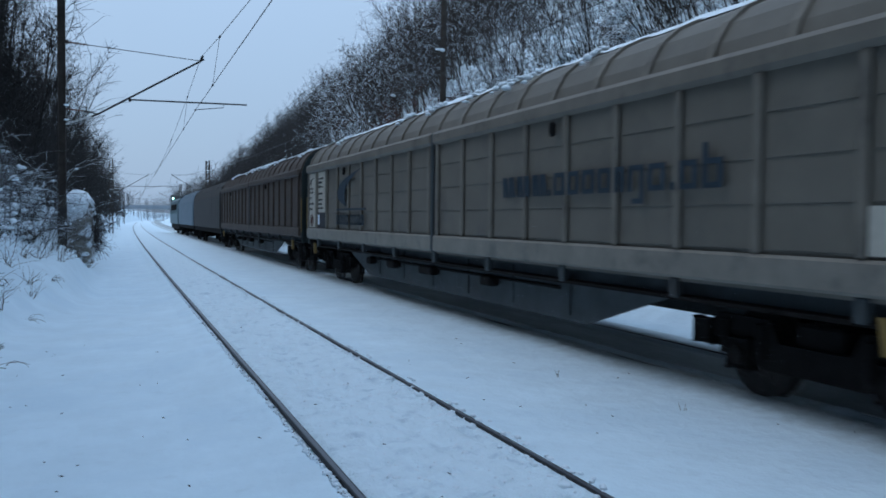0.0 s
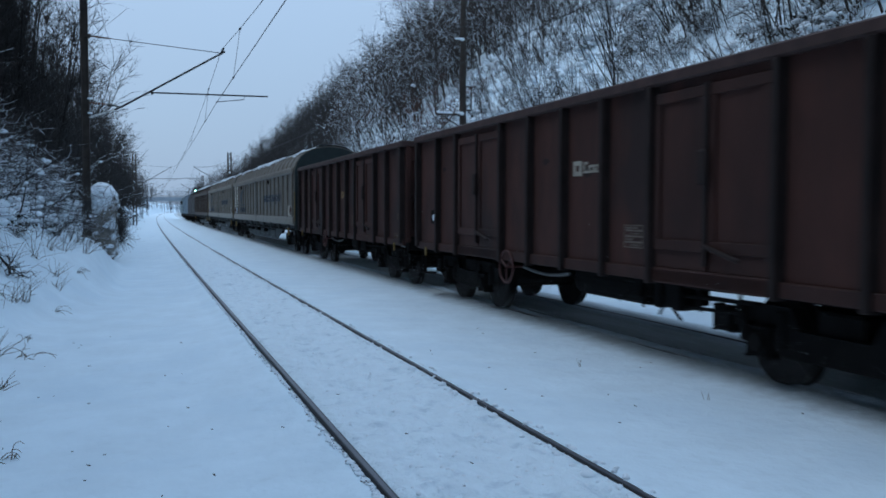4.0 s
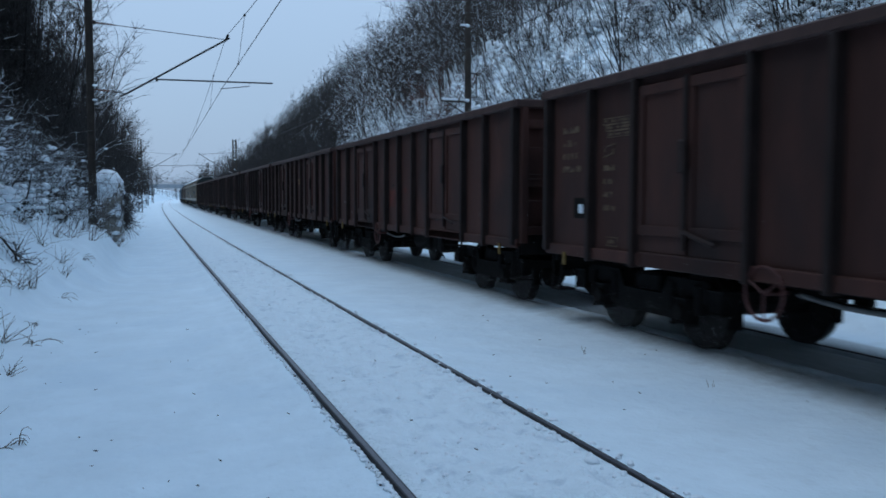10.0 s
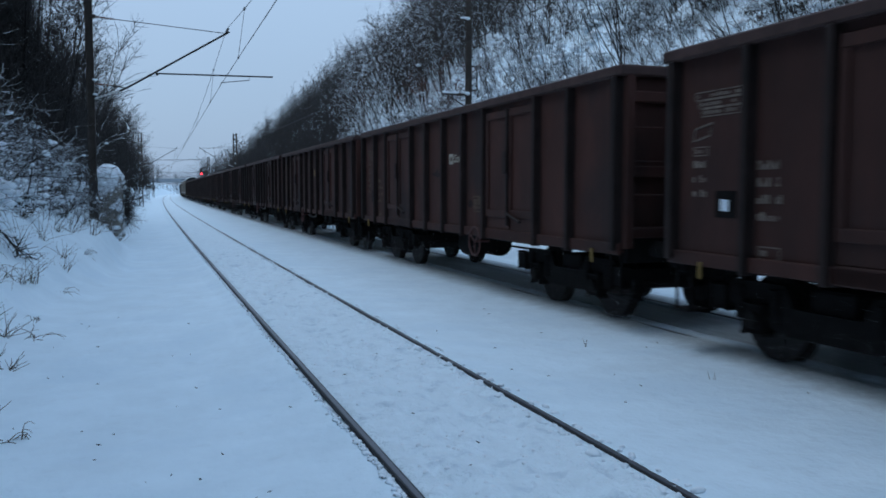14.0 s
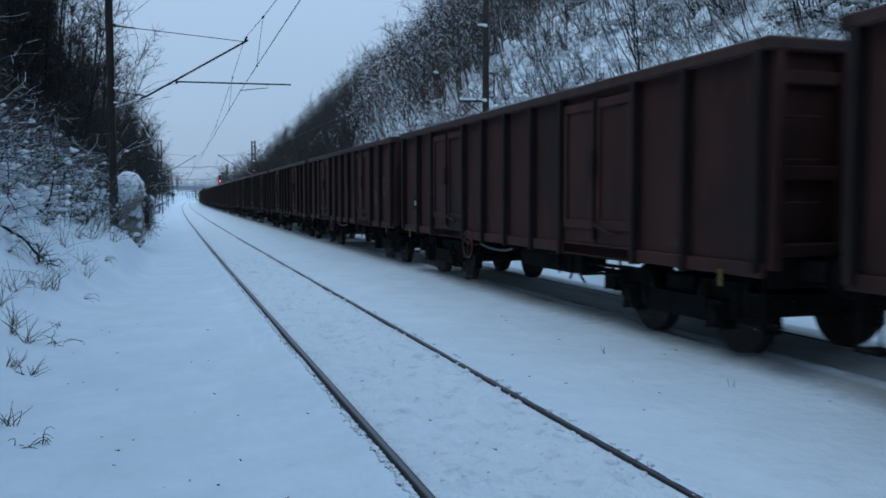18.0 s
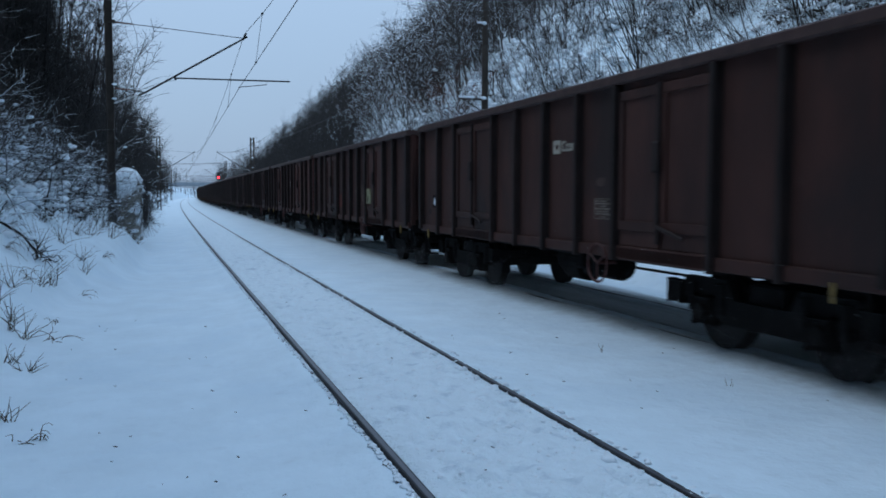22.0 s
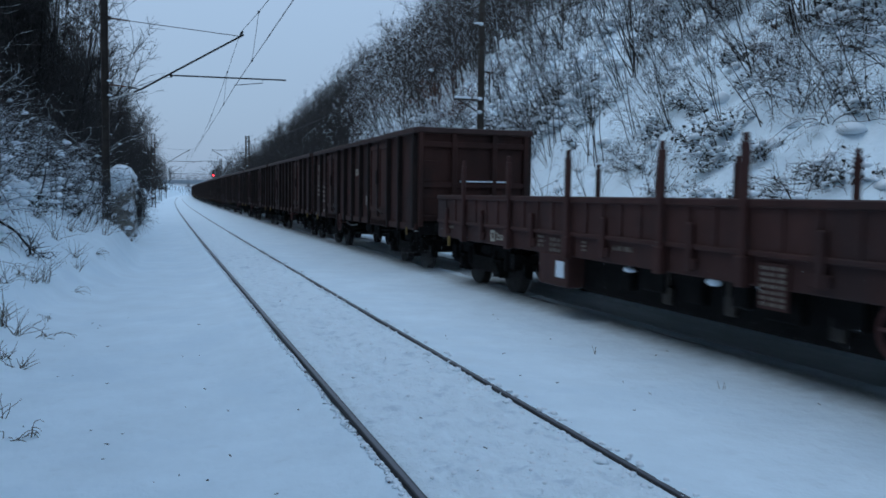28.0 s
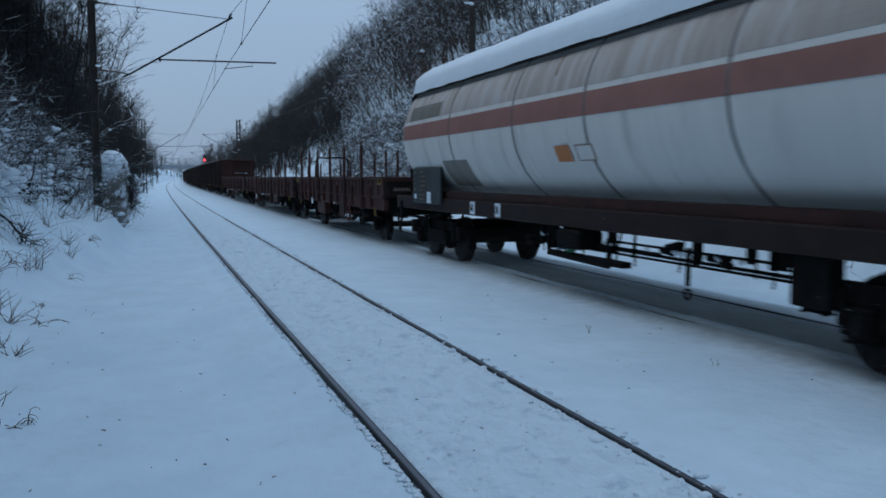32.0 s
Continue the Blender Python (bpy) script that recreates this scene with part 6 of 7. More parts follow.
def flat_wagon(half, bogies, style):
    """A low-sided flat wagon with drop sides and upright stakes."""
    w = thing("stake_flat_wagon", "brown bogie flat wagon with drop sides and upright steel stakes" if bogies else "two-axle flat wagon with drop sides and upright steel stakes", "flat wagon", "flat wagons")
    L, X = half, 1.38
    part("floor", B(-X, X, -L, L, 1.18, 1.26), M_UNDER, w)
    stakes = (7.55, 5.4, 3.28, 0.95, -0.5, -2.9, -5.4, -7.55) if bogies else (5.3, 3.6, 2.0, -0.1, -2.2, -4.4)
    ends_ = sorted((L,) + stakes + (-L,))
    for s in (-1, 1):
        for y0, y1 in zip(ends_, ends_[1:]):
            y0, y1 = y0 + 0.03, y1 - 0.03
            side = part("drop_side", B(*sorted((s * X, s * (X + 0.025))), y0, y1, 1.22, 1.76), M_RUST_FLAT, w)
            part("top_rail", B(*sorted((s * X, s * (X + 0.06))), y0, y1, 1.7, 1.79, bev=0.015), M_RUST_FLAT, side)
            part("lower_rail", B(*sorted((s * X, s * (X + 0.055))), y0, y1, 1.22, 1.28, bev=0.012), M_RUST_FLAT, side)
            n = max(2, int((y1 - y0) / 0.42))
            for k in range(1, n):
                c = y0 + k * (y1 - y0) / n
                part("side_rib", B(*sorted((s * (X + 0.02), s * (X + 0.05))), c - 0.035, c + 0.035, 1.28, 1.7, bev=0.01), M_RUST_FLAT, side)
            c = (y0 + y1) / 2
            bm = B(*sorted((s * (X + 0.02), s * (X + 0.09))), c + 0.12, c + 0.24, 0.98, 1.52, bev=0.015)
            box(bm, *sorted((s * (X + 0.02), s * (X + 0.07))), c + 0.06, c + 0.3, 1.0, 1.12, bev=0.012)
            part("hinge", bm, M_RUST_FLAT, side)
        for y in stakes:
            tall = 2.45 if bogies else 2.75
            bm = bmesh.new()
            box(bm, *sorted((s * (X + 0.04), s * (X + 0.11))), y - 0.05, y + 0.05, 1.0, tall - 0.1, bev=0.012)
            box(bm, *sorted((s * (X + 0.05), s * (X + 0.1))), y - 0.035, y + 0.035, tall - 0.1, tall, bev=0.01)
            part("stake", bm, M_RUST_FLAT, w, "upright steel stake")
            part("stake_pocket", B(*sorted((s * (X + 0.02), s * (X + 0.13))), y - 0.08, y + 0.08, 0.9, 1.22, bev=0.015), M_RUST_FLAT, w)
        part("sole_bar", B(*sorted((s * (X - 0.14), s * (X + 0.01))), -L, L, 0.92, 1.24, bev=0.015), M_RUST_FLAT, w)
        bow = [(-L + 0.2, 1.0), (L - 0.2, 1.0), (L * 0.55, 0.9), (L * 0.34, 0.42), (-L * 0.3, 0.42), (-L * 0.55, 0.9)] if bogies else [(-2.9, 1.0), (2.2, 1.0), (1.1, 0.86), (-2.9, 0.86)]
        part("trussed_sill", prism_x(bmesh.new(), *sorted((s * 1.08, s * 1.14)), bow), M_UNDER, w)
    for s in (-1, 1):
        # end boards coloured dark for the shade in the gap between wagons
        end = part("end_board", B(-X, X, *sorted((s * (L - 0.06), s * L)), 1.24, 1.75, bev=0.01), M_POST, w)
        part("end_rib", B(-X, X, *sorted((s * L, s * (L + 0.05))), 1.66, 1.77, bev=0.012), M_RUST_FLAT, end)
        for x in (-1.32, -0.45, 0.45, 1.32):
            part("end_post", B(x - 0.05, x + 0.05, *sorted((s * L, s * (L + 0.06))), 1.24, 1.66, bev=0.012), M_POST, end)
        part("end_plate", B(-1.15, -0.7, *sorted((s * (L + 0.002), s * (L + 0.012))), 1.42, 1.5), M_WHITE, end, "pale worn plate")
        part("grab_iron", B(-1.45, -1.4, *sorted((s * (L - 0.82), s * (L - 0.76))), 0.76, 0.96, bev=0.012), M_YELLOW, w, "yellow release handle")
        if not bogies:
            part("end_rail", path_bm([(-0.65, s * (L - 0.03), 1.7), (-0.65, s * (L - 0.03), 2.45), (-0.55, s * (L - 0.03), 2.55), (0.55, s * (L - 0.03), 2.55), (0.65, s * (L - 0.03), 2.45), (0.65, s * (L - 0.03), 1.7)], 0.035), M_UNDER, w, "bent tube end rail")
            part("stirrup", path_bm([(-1.43, s * (L - 0.05), 1.74), (-1.46, s * (L - 0.1), 1.6), (-1.46, s * (L - 0.4), 1.6), (-1.43, s * (L - 0.45), 1.74)], 0.02), M_YELLOW, w, "yellow stirrup")
    for x in (-0.5, 0.5):
        part("centre_sill", prism_x(bmesh.new(), *sorted((x, x * 0.8)), [(-L, 1.18), (L, 1.18), (L, 0.9), (L * 0.55, 0.88), (L * 0.35, 0.5), (-L * 0.35, 0.5), (-L * 0.55, 0.88), (-L, 0.9)]), M_UNDER, w)
    running_ends(w, L)
    f = -X - 0.012
    if bogies:
        for y in (L - 1.75, -L + 1.75):
            bogie(w, y, [])
        wy = -2.45
        part("brake_cylinder", R((-0.75, -1.6, 0.66), (-0.75, -0.9, 0.66), 0.17, n=14), M_UNDER, w)
        part("air_tank", R((-0.8, 1.0, 0.68), (-0.8, 2.4, 0.68), 0.19, n=14), M_UNDER, w)
        for y, z in ((1.16, 0.5), (0.0, 0.52), (-1.5, 0.5)):
            bm = B(-1.2, -1.14, y - 0.09, y + 0.09, z, z + 0.22, bev=0.015)
            box(bm, -1.21, -1.15, y - 0.03, y + 0.03, z + 0.2, 0.95)
            part("valve_bracket", bm, M_POLE, w)
        bm = bmesh.new()
        for i in range(7):
            box(bm, -1.25, -1.0, -2.6 + i * 0.75, -2.35 + i * 0.75 + 0.12 * (i % 3), 0.58 + 0.05 * (i % 2), 0.94, bev=0.02)
        tagged(part("brake_gear", bm, M_UNDER, w), kind="stuff")
        part("tool_box", B(-1.42, -1.1, 3.3, 4.25, 0.46, 0.94, bev=0.015), M_RUST_FLAT, w)
        plate(w, "paper_label", -1.42, 3.4, 3.66, 0.6, 0.84, M_LABEL, "white paper label")
        table(w, f, 3.35, 3.95, 0.95, 1.18, 3, 5, M_WHITE, "white lettered data table")
        table(w, f, 4.15, 4.36, 1.0, 1.2, 3, 2, M_WHITE, "white lettered data table")
        table(w, f, 2.8, 2.95, 1.02, 1.18, 3, 1, M_WHITE, "")
        back_ = part("table_panel", B(f - 0.03, f, -1.12, -0.72, 0.72, 1.17), M_RUST_FLAT, w)
        table(w, f - 0.031, -1.11, -0.73, 0.74, 1.15, 7, 3, M_WHITE, "pale lettered data table")
        plate(w, "name_board", f, -4.75, -3.4, 0.58, 0.98, M_RUST_FLAT, depth=0.03)
        bars(w, f - 0.031, -3.5, 0.93, 2, 1.15, 0.11, 0.07, M_WHITE, style + 4, "worn white stencilled lettering")
        bars(w, f, 2.1, 1.16, 1, 0.75, 0.06, 0.03, M_WHITE, style + 1, "small white lettering")
        bars(w, f, -7.95, 1.14, 2, 0.18, 0.05, 0.03, M_WHITE, style + 2, "small white lettering")
        table(w, f, -8.62, -8.2, 1.06, 1.16, 2, 6, M_WHITE, "white lettered data table")
        bars(w, f, 8.5, 1.18, 1, 0.4, 0.06, 0.05, M_WHITE, style, "small white lettering")
        emblem_y, emblem_z, oval = 6.3, 0.98, -6.23
        lumps = ((1.83, 0.86), (0.12, 0.88), (-0.66, 0.9), (-4.9, 0.94), (-5.5, 0.94))
    else:
        for y in (4.4, -4.4):
            wheelset(w, y)
            for s in (-1, 1):
                part("axle_box", B(*sorted((s * 0.97, s * 1.1)), y - 0.16, y + 0.16, 0.3, 0.62, bev=0.03), M_UNDER, w)
                spring = part("leaf_spring", B(s * 1.0 - 0.05, s * 1.0 + 0.05, y - 0.6, y + 0.6, 0.64, 0.66), M_UNDER, w)
                for k in range(1, 5):
                    hw = 0.6 - 0.1 * k
                    part("spring_leaf", B(s * 1.0 - 0.05, s * 1.0 + 0.05, y - hw, y + hw, 0.64 + 0.022 * k, 0.66 + 0.022 * k), M_UNDER, spring)
                part("axle_guard", prism_x(bmesh.new(), *sorted((s * 0.93, s * 0.95)), [(y - 0.45, 0.95), (y + 0.45, 0.95), (y + 0.22, 0.35), (y - 0.22, 0.35)]), M_UNDER, w)
        wy = -2.7
        for s in (-1, 1):
            bm = bmesh.new()
            x = s * 1.16
            for p, q in (((x, 1.2, 0.86), (x, 0.6, 0.5)), ((x, 0.6, 0.5), (x, -2.2, 0.5)), ((x, -2.2, 0.5), (x, -3.4, 0.86)), ((x, 0.6, 0.5), (x, 0.1, 0.9)), ((x, -2.2, 0.5), (x, -1.7, 0.9)), ((x, -0.8, 0.5), (x, -0.8, 0.9))):
                rod(bm, p, q, 0.045, n=6)
            part("truss_rod", bm, M_UNDER, w)
        plate(w, "paper_label", -1.42, 3.2, 3.48, 0.82, 1.02, M_LABEL, "white paper label")
        part("battery_box", B(-1.4, -1.05, 1.15, 2.35, 0.54, 0.92, bev=0.02), M_RUST_FLAT, w)
        table(w, -1.401, 1.6, 1.95, 0.62, 0.84, 4, 2, M_RUST_TOP, "faint lettered table")
        back_ = part("table_panel", B(-1.4, -1.36, -1.9, -1.25, 0.56, 0.95), M_RUST_FLAT, w)
        table(w, -1.401, -1.86, -1.3, 0.6, 0.9, 6, 3, M_RUST_TOP, "faint lettered table")
        part("hanging_block", B(-1.3, -1.0, -4.1, -3.75, 0.5, 0.9, bev=0.03), M_UNDER, w)
        part("air_tank", R((-0.6, -1.4, 0.68), (-0.6, 0.2, 0.68), 0.2, n=14), M_UNDER, w)
        bars(w, f, 5.9, 1.62, 2, 1.0, 0.08, 0.07, M_WHITE, style + 4, "worn white stencilled lettering")
        bars(w, f, 2.3, 1.1, 1, 0.9, 0.05, 0.04, M_WHITE, style + 1, "small white lettering")
        table(w, f, -5.23, -4.87, 1.05, 1.14, 2, 5, M_WHITE, "white lettered data table")
        emblem_y, emblem_z, oval = 3.64, 1.44, -3.2
        lumps = ((0.25, 0.95), (-0.46, 0.95), (-0.1, 0.95), (1.0, 0.95), (-2.2, 0.6))
    bm = ring(bmesh.new(), (-1.45, wy, 0.74), (1, 0, 0), 0.25, 0.022, 22, 6)
    for k in range(3):
        a = 2 * math.pi * k / 3
        rod(bm, (-1.45, wy, 0.74), (-1.45, wy + 0.24 * math.cos(a), 0.74 + 0.24 * math.sin(a)), 0.018, n=5)
    rod(bm, (-1.45, wy, 0.74), (-0.8, wy, 0.74), 0.022, n=6)
    part("brake_handwheel", bm, M_HANDWHEEL, w, "red parking brake handwheel")
    # square emblem with a worn word mark
    bm = bmesh.new()
    a, z0 = emblem_y, emblem_z
    for p, q, lo, hi in ((0, 0.2, 0.15, 0.2), (0, 0.2, 0, 0.05), (0, 0.06, 0.05, 0.15), (0.14, 0.2, 0.05, 0.15)):
        box(bm, f - 0.007, f, a - q, a - p, z0 + lo, z0 + hi)
    a -= 0.25
    for wd_, hi in ((0.08, 0.12), (0.07, 0.09), (0.04, 0.09), (0.07, 0.09), (0.07, 0.09)):
        box(bm, f - 0.007, f, a - wd_, a - wd_ + 0.025, z0 + 0.04, z0 + 0.04 + hi)
        box(bm, f - 0.007, f, a - wd_, a, z0 + 0.04, z0 + 0.06)
        box(bm, f - 0.007, f, a - wd_, a, z0 + 0.02 + hi, z0 + 0.04 + hi)
        a -= wd_ + 0.02
    part("logo", bm, M_LOGO, w, "pale square emblem with a worn word mark")
    part("oval_mark", R((f, oval, 1.1), (f - 0.006, oval, 1.1), 0.09, n=14), M_WHITE, w, "pale round stencil")
    snow_dust(w, L)
    for y, z in lumps:
        ld = Wood()
        ld.lump(Vector((-1.3, y, z)), 0.1, random.Random(int(y * 100)))
        mesh_part("snow_lump", ld.mesh("snow_lump"), M_SNOW_CAP, w, "small lump of snow")
    return w


def tank_wagon():
    w = thing("gas_tank_wagon", "grubby white gas tank wagon, orange-red band, snow-covered sun shield", "tank wagon")
    RAD, ZC, F, E_ = 1.47, 2.71, 8.3, -8.3
    prof = [(F, 0.0), (F - 0.03, 0.45), (F - 0.13, 0.85), (F - 0.33, 1.18), (F - 0.6, 1.38), (F - 0.95, RAD), *[(F - 0.95 - 14.7 * q / 24, RAD) for q in range(1, 24)], (E_ + 0.95, RAD), (E_ + 0.6, 1.38), (E_ + 0.33, 1.18), (E_ + 0.13, 0.85), (E_ + 0.03, 0.45), (E_, 0.0)]
    n = 56

    def shell(a0, a1, grow, keep=prof, k=n):
        bm = bmesh.new()
        rows = []
        for y, r in keep:
            rr = r + grow if r else 0.0
            rows.append([bm.verts.new((-rr * math.cos(a0 + (a1 - a0) * i / k), y, ZC + rr * math.sin(a0 + (a1 - a0) * i / k))) for i in range(k + 1)])
        for p, q in zip(rows, rows[1:]):
            for i in range(k):
                bm.faces.new((p[i], p[i + 1], q[i + 1], q[i]))
        bmesh.ops.remove_doubles(bm, verts=bm.verts, dist=0.0005)
        bmesh.ops.recalc_face_normals(bm, faces=bm.faces)
        return bm

    tank = part("shell", shell(0, 2 * math.pi, 0), M_TANK, w, smooth=True)
    # the band, as two arcs a little proud of the shell
    for c in (0.0, math.pi):
        a0, a1 = (-0.075, 0.145) if c == 0.0 else (math.pi - 0.145, math.pi + 0.075)
        part("band", shell(a0, a1, 0.004, prof[1:-1], 6), M_TANK_BAND, tank, "faded orange-red band")
    for y in (F - 3.95, F - 6.95, F - 9.3, F - 12.25, F - 14.9):
        part("weld_seam", shell(0, 2 * math.pi, 0.006, [(y + 0.03, RAD - 0.01), (y + 0.022, RAD + 0.002), (y - 0.022, RAD + 0.002), (y - 0.03, RAD - 0.01)]), M_TANK_SEAM, tank)
    r = random.Random(8)
    for k in range(26):
        y, a = F - r.uniform(1.2, 15.2), 0.62
        reach, wide = r.uniform(0.05, 0.32), r.uniform(0.008, 0.03)
        part("rust_streak", shell(a - reach, a, 0.003, [(y + wide, RAD), (y - wide, RAD)], 6), M_TANK_DIRT if r.random() < 0.35 else M_TANK_STAIN, tank)
    part("grime_zone", shell(0.2, 0.63, 0.0025, prof[5:-5], 8), M_TANK_GRIME, tank, "brownish grime under the shield")
    shield = part("sun_shield", shell(0.66, math.pi - 0.66, 0.06, prof[1:-1], 30), M_UNDER, w)
    part("shield_edge", shell(0.62, 0.68, 0.075, prof[2:-2], 3), M_UNDER, shield)
    snow = shell(0.66, math.pi - 0.66, 0.075, prof[1:-1], 40)
    for v in snow.verts:
        up_ = max(0.0, (v.co.z - ZC) / RAD - 0.64)
        k = min(1.0, up_ / 0.12)
        out = Vector((v.co.x, 0, v.co.z - ZC)).normalized()
        v.co += out * (0.15 * k + 0.03 * noise.noise(Vector((v.co.x * 2, v.co.y * 1.3, 4)))) + Vector((0, 0, 0.05 * k))
    part("snow_cap", snow, M_SNOW_CAP, w, "thick rounded cap of snow", smooth=True)
    for s in (-1, 1):
        part("side_frame", B(*sorted((s * 1.15, s * 1.27)), E_ - 0.35, F + 0.35, 1.05, 1.34, bev=0.02), M_POST, w)
        part("cradle", prism_x(bmesh.new(), *sorted((s * 0.9, s * 1.2)), [(E_ + 0.6, 1.34), (F - 0.6, 1.34), (F - 0.75, 1.48), (E_ + 0.75, 1.48)]), M_RUST, w)
        for e in (1,):
            y0, y1 = sorted((e * (F - 3.05), e * (F - 1.2)))
            part("end_shield_plate", B(*sorted((s * 1.28, s * 1.34)), y0, y1, 1.2, 1.98, bev=0.015), M_HAB_FRAME, w, "dark lettered side plate")
    f = -1.35
    bars(w, f, F - 1.3, 1.9, 4, 0.28, 0.05, 0.07, M_WHITE, 3)
    bars(w, f, F - 1.75, 1.92, 7, 0.45, 0.05, 0.05, M_WHITE, 4)
    plate(w, "paper_label", f, F - 2.5, F - 2.25, 1.22, 1.46, M_LABEL, "white paper label")
    plate(w, "paper_label", f, F - 1.5, F - 1.35, 1.3, 1.4, M_LABEL)
    for y in (F - 4.65, F - 5.85):
        plate(w, "axle_load_plate", -1.28, y - 0.22, y, 1.08, 1.32, M_LABEL, "white plate with a black mark")
        plate(w, "plate_mark", -1.29, y - 0.14, y - 0.07, 1.14, 1.27, M_BLACK)
    def on_shell(name, y0, y1, a0, a1, material, label="", grow=0.006):
        part(name, shell(a0, a1, grow, [(y1, RAD), (y0, RAD)], 6), material, tank, label)
    on_shell("orange_plate", F - 8.75, F - 8.3, -0.50, -0.33, M_ORANGE, "orange hazard plate", 0.014)
    on_shell("data_plate", F - 9.4, F - 8.9, -0.50, -0.33, M_TANK_DIRT, "faint data plate")
    on_shell("data_plate", F - 9.36, F - 8.94, -0.485, -0.345, M_TANK, "", 0.01)
    on_shell("grey_patch", F - 3.3, F - 1.3, 0.2, 0.42, M_HAB_SILL, "faded grey lettered patch", 0.005)
    on_shell("grey_patch", F - 4.6, F - 3.2, -0.85, -0.42, M_HAB_SILL, "worn grey patch", 0.004)
    part("valve_box", B(-1.3, -0.9, F - 8.9, F - 8.2, 0.74, 1.02, bev=0.03), M_UNDER, w)
    bm = path_bm([(-1.1, F - 7.6, 0.98), (-1.1, F - 7.6, 0.6), (-1.1, F - 9.4, 0.56), (-1.1, F - 9.4, 0.95)], 0.04)
    part("step_frame", bm, M_UNDER, w)
    part("valve", R((-1.2, F - 8.2, 0.98), (-1.2, F - 8.2, 0.7), 0.07), mat("blue_valve", (0.03, 0.07, 0.11), 0.5), w, "blue valve")
    part("valve", R((-1.2, F - 8.5, 0.94), (-1.2, F - 8.5, 0.68), 0.07), mat("green_valve", (0.03, 0.10, 0.06), 0.5), w, "green valve")
    bm = path_bm([(-1.05, F - 11.1, 0.95), (-1.05, F - 11.1, 0.5)], 0.03)
    ring(bm, (-1.05, F - 11.1, 0.4), (1, 0, 0), 0.06, 0.015, 12, 5)
    part("earthing_hook", bm, M_UNDER, w)
    part("brake_rod", R((-1.0, -5.2, 0.78), (-1.0, 1.2, 0.8), 0.022, n=6), M_UNDER, w)
    for s in (-1, 1):
        part("stirrup_step", path_bm([(-1.2, s * (F + 0.55), 1.0), (-1.2, s * (F + 0.32), 0.45), (-1.2, s * (F + 0.08), 1.0)], 0.03), M_UNDER, w)
    # brake gear slung under the frame: a long lattice of rods, levers and small cylinders
    bm = bmesh.new()
    for z, y0, y1 in ((0.74, -5.1, 1.0), (0.9, -5.0, -1.0), (0.82, -2.2, 1.6)):
        rod(bm, (-1.02, y0, z), (-1.02, y1, z), 0.018, n=5)
    for k in range(46):
        y = -5.0 + 6.4 * r.random()
        z = r.uniform(0.76, 0.98)
        if k % 3 == 0:
            rod(bm, (-1.05, y, z), (-1.05, y + r.uniform(0.08, 0.3), z + r.gauss(0, 0.04)), r.uniform(0.03, 0.055), n=7)
        elif k % 3 == 1:
            box(bm, -1.1, -0.98, y - r.uniform(0.02, 0.06), y + r.uniform(0.02, 0.06), z - r.uniform(0.03, 0.09), 1.05, bev=0.01)
        else:
            rod(bm, (-1.02, y, 1.05), (-1.02 + r.gauss(0, 0.05), y + r.gauss(0, 0.15), r.uniform(0.6, 0.76)), 0.014, n=5)
    tagged(part("brake_gear", bm, M_UNDER, w), kind="stuff")
    bm = bmesh.new()
    for k in range(14):
        y = -4.8 + 5.8 * r.random()
        rod(bm, (-1.1, y, 0.86), (-1.1, y + 0.07, 0.89), 0.02, n=5)
    tagged(part("rime", bm, M_SNOW_CAP, w, "rime on the brake gear"), kind="stuff")
    part("step_beam", B(-1.2, -1.05, F - 9.9, F - 7.7, 0.58, 0.66, bev=0.012), M_UNDER, w)
    part("end_block", B(-1.2, -1.0, -5.1, -4.6, 0.55, 1.05, bev=0.02), M_UNDER, w)
    running_ends(w, F)
    snow_dust(w, F)
    for y in (6.3, -6.3):
        bogie(w, y, [])
    return w


def gone(t):
    """How far the train has come along the line at t seconds."""
    return 4.385e-5 * t ** 3 + 0.02028 * t ** 2 + 12.78 * t - 77.1


HEAD = 56.51          # the first open wagon's front when the count of metres run is nought
PITCH = 14.04
OPEN_WAGONS = []
TRAIN = []            # each wagon and its middle, from the first open wagon's front
# each open wagon: its kind, height and paint of its emblem, height of its table, lettering, rear marks
OPEN = (("A", 2.12, M_OCHRE, 1.33, 2, 1), ("A", 2.25, M_LOGO, 1.33, 0, 1), ("A", 2.3, M_OCHRE, 1.4, 2, 1), ("B", 2.22, M_LOGO, 1.33, 2, 1),
        ("A", 2.05, M_LOGO, 1.37, 1, 1), ("A", 2.25, M_OCHRE, 1.33, 2, 1), ("A", None, M_LOGO, None, 0, 0), ("A", 2.38, M_OCHRE, 1.47, 2, 1),
        ("A", 2.4, M_OCHRE, 1.34, 2, 0), ("A", 2.3, M_OCHRE, 1.42, 1, 1), ("B", 2.29, M_LOGO, 1.4, 1, 0), ("A", 2.32, M_LOGO, 1.53, 1, 0),
        ("A", None, M_LOGO, 1.4, 0, 0), ("A", None, M_LOGO, None, 0, 0), ("A", None, M_LOGO, None, 0, 0), ("B", 2.36, M_LOGO, None, 0, 0),
        ("A", 2.2, M_LOGO_BRIGHT, 1.34, 2, 1), ("B", None, M_LOGO, None, 0, 0), ("B", 2.4, M_LOGO, 1.46, 0, 0), ("A", 2.38, M_OCHRE, 1.36, 2, 1),
        ("B", 2.0, M_LOGO, 1.38, 2, 1), ("A", 2.3, M_LOGO, 1.4, 2, 1), ("B", 2.3, M_OCHRE, 1.4, 1, 0), ("A", 2.33, M_LOGO, 1.47, 1, 0))
patterns = {kind: gondola(kind) for kind in "AB"}
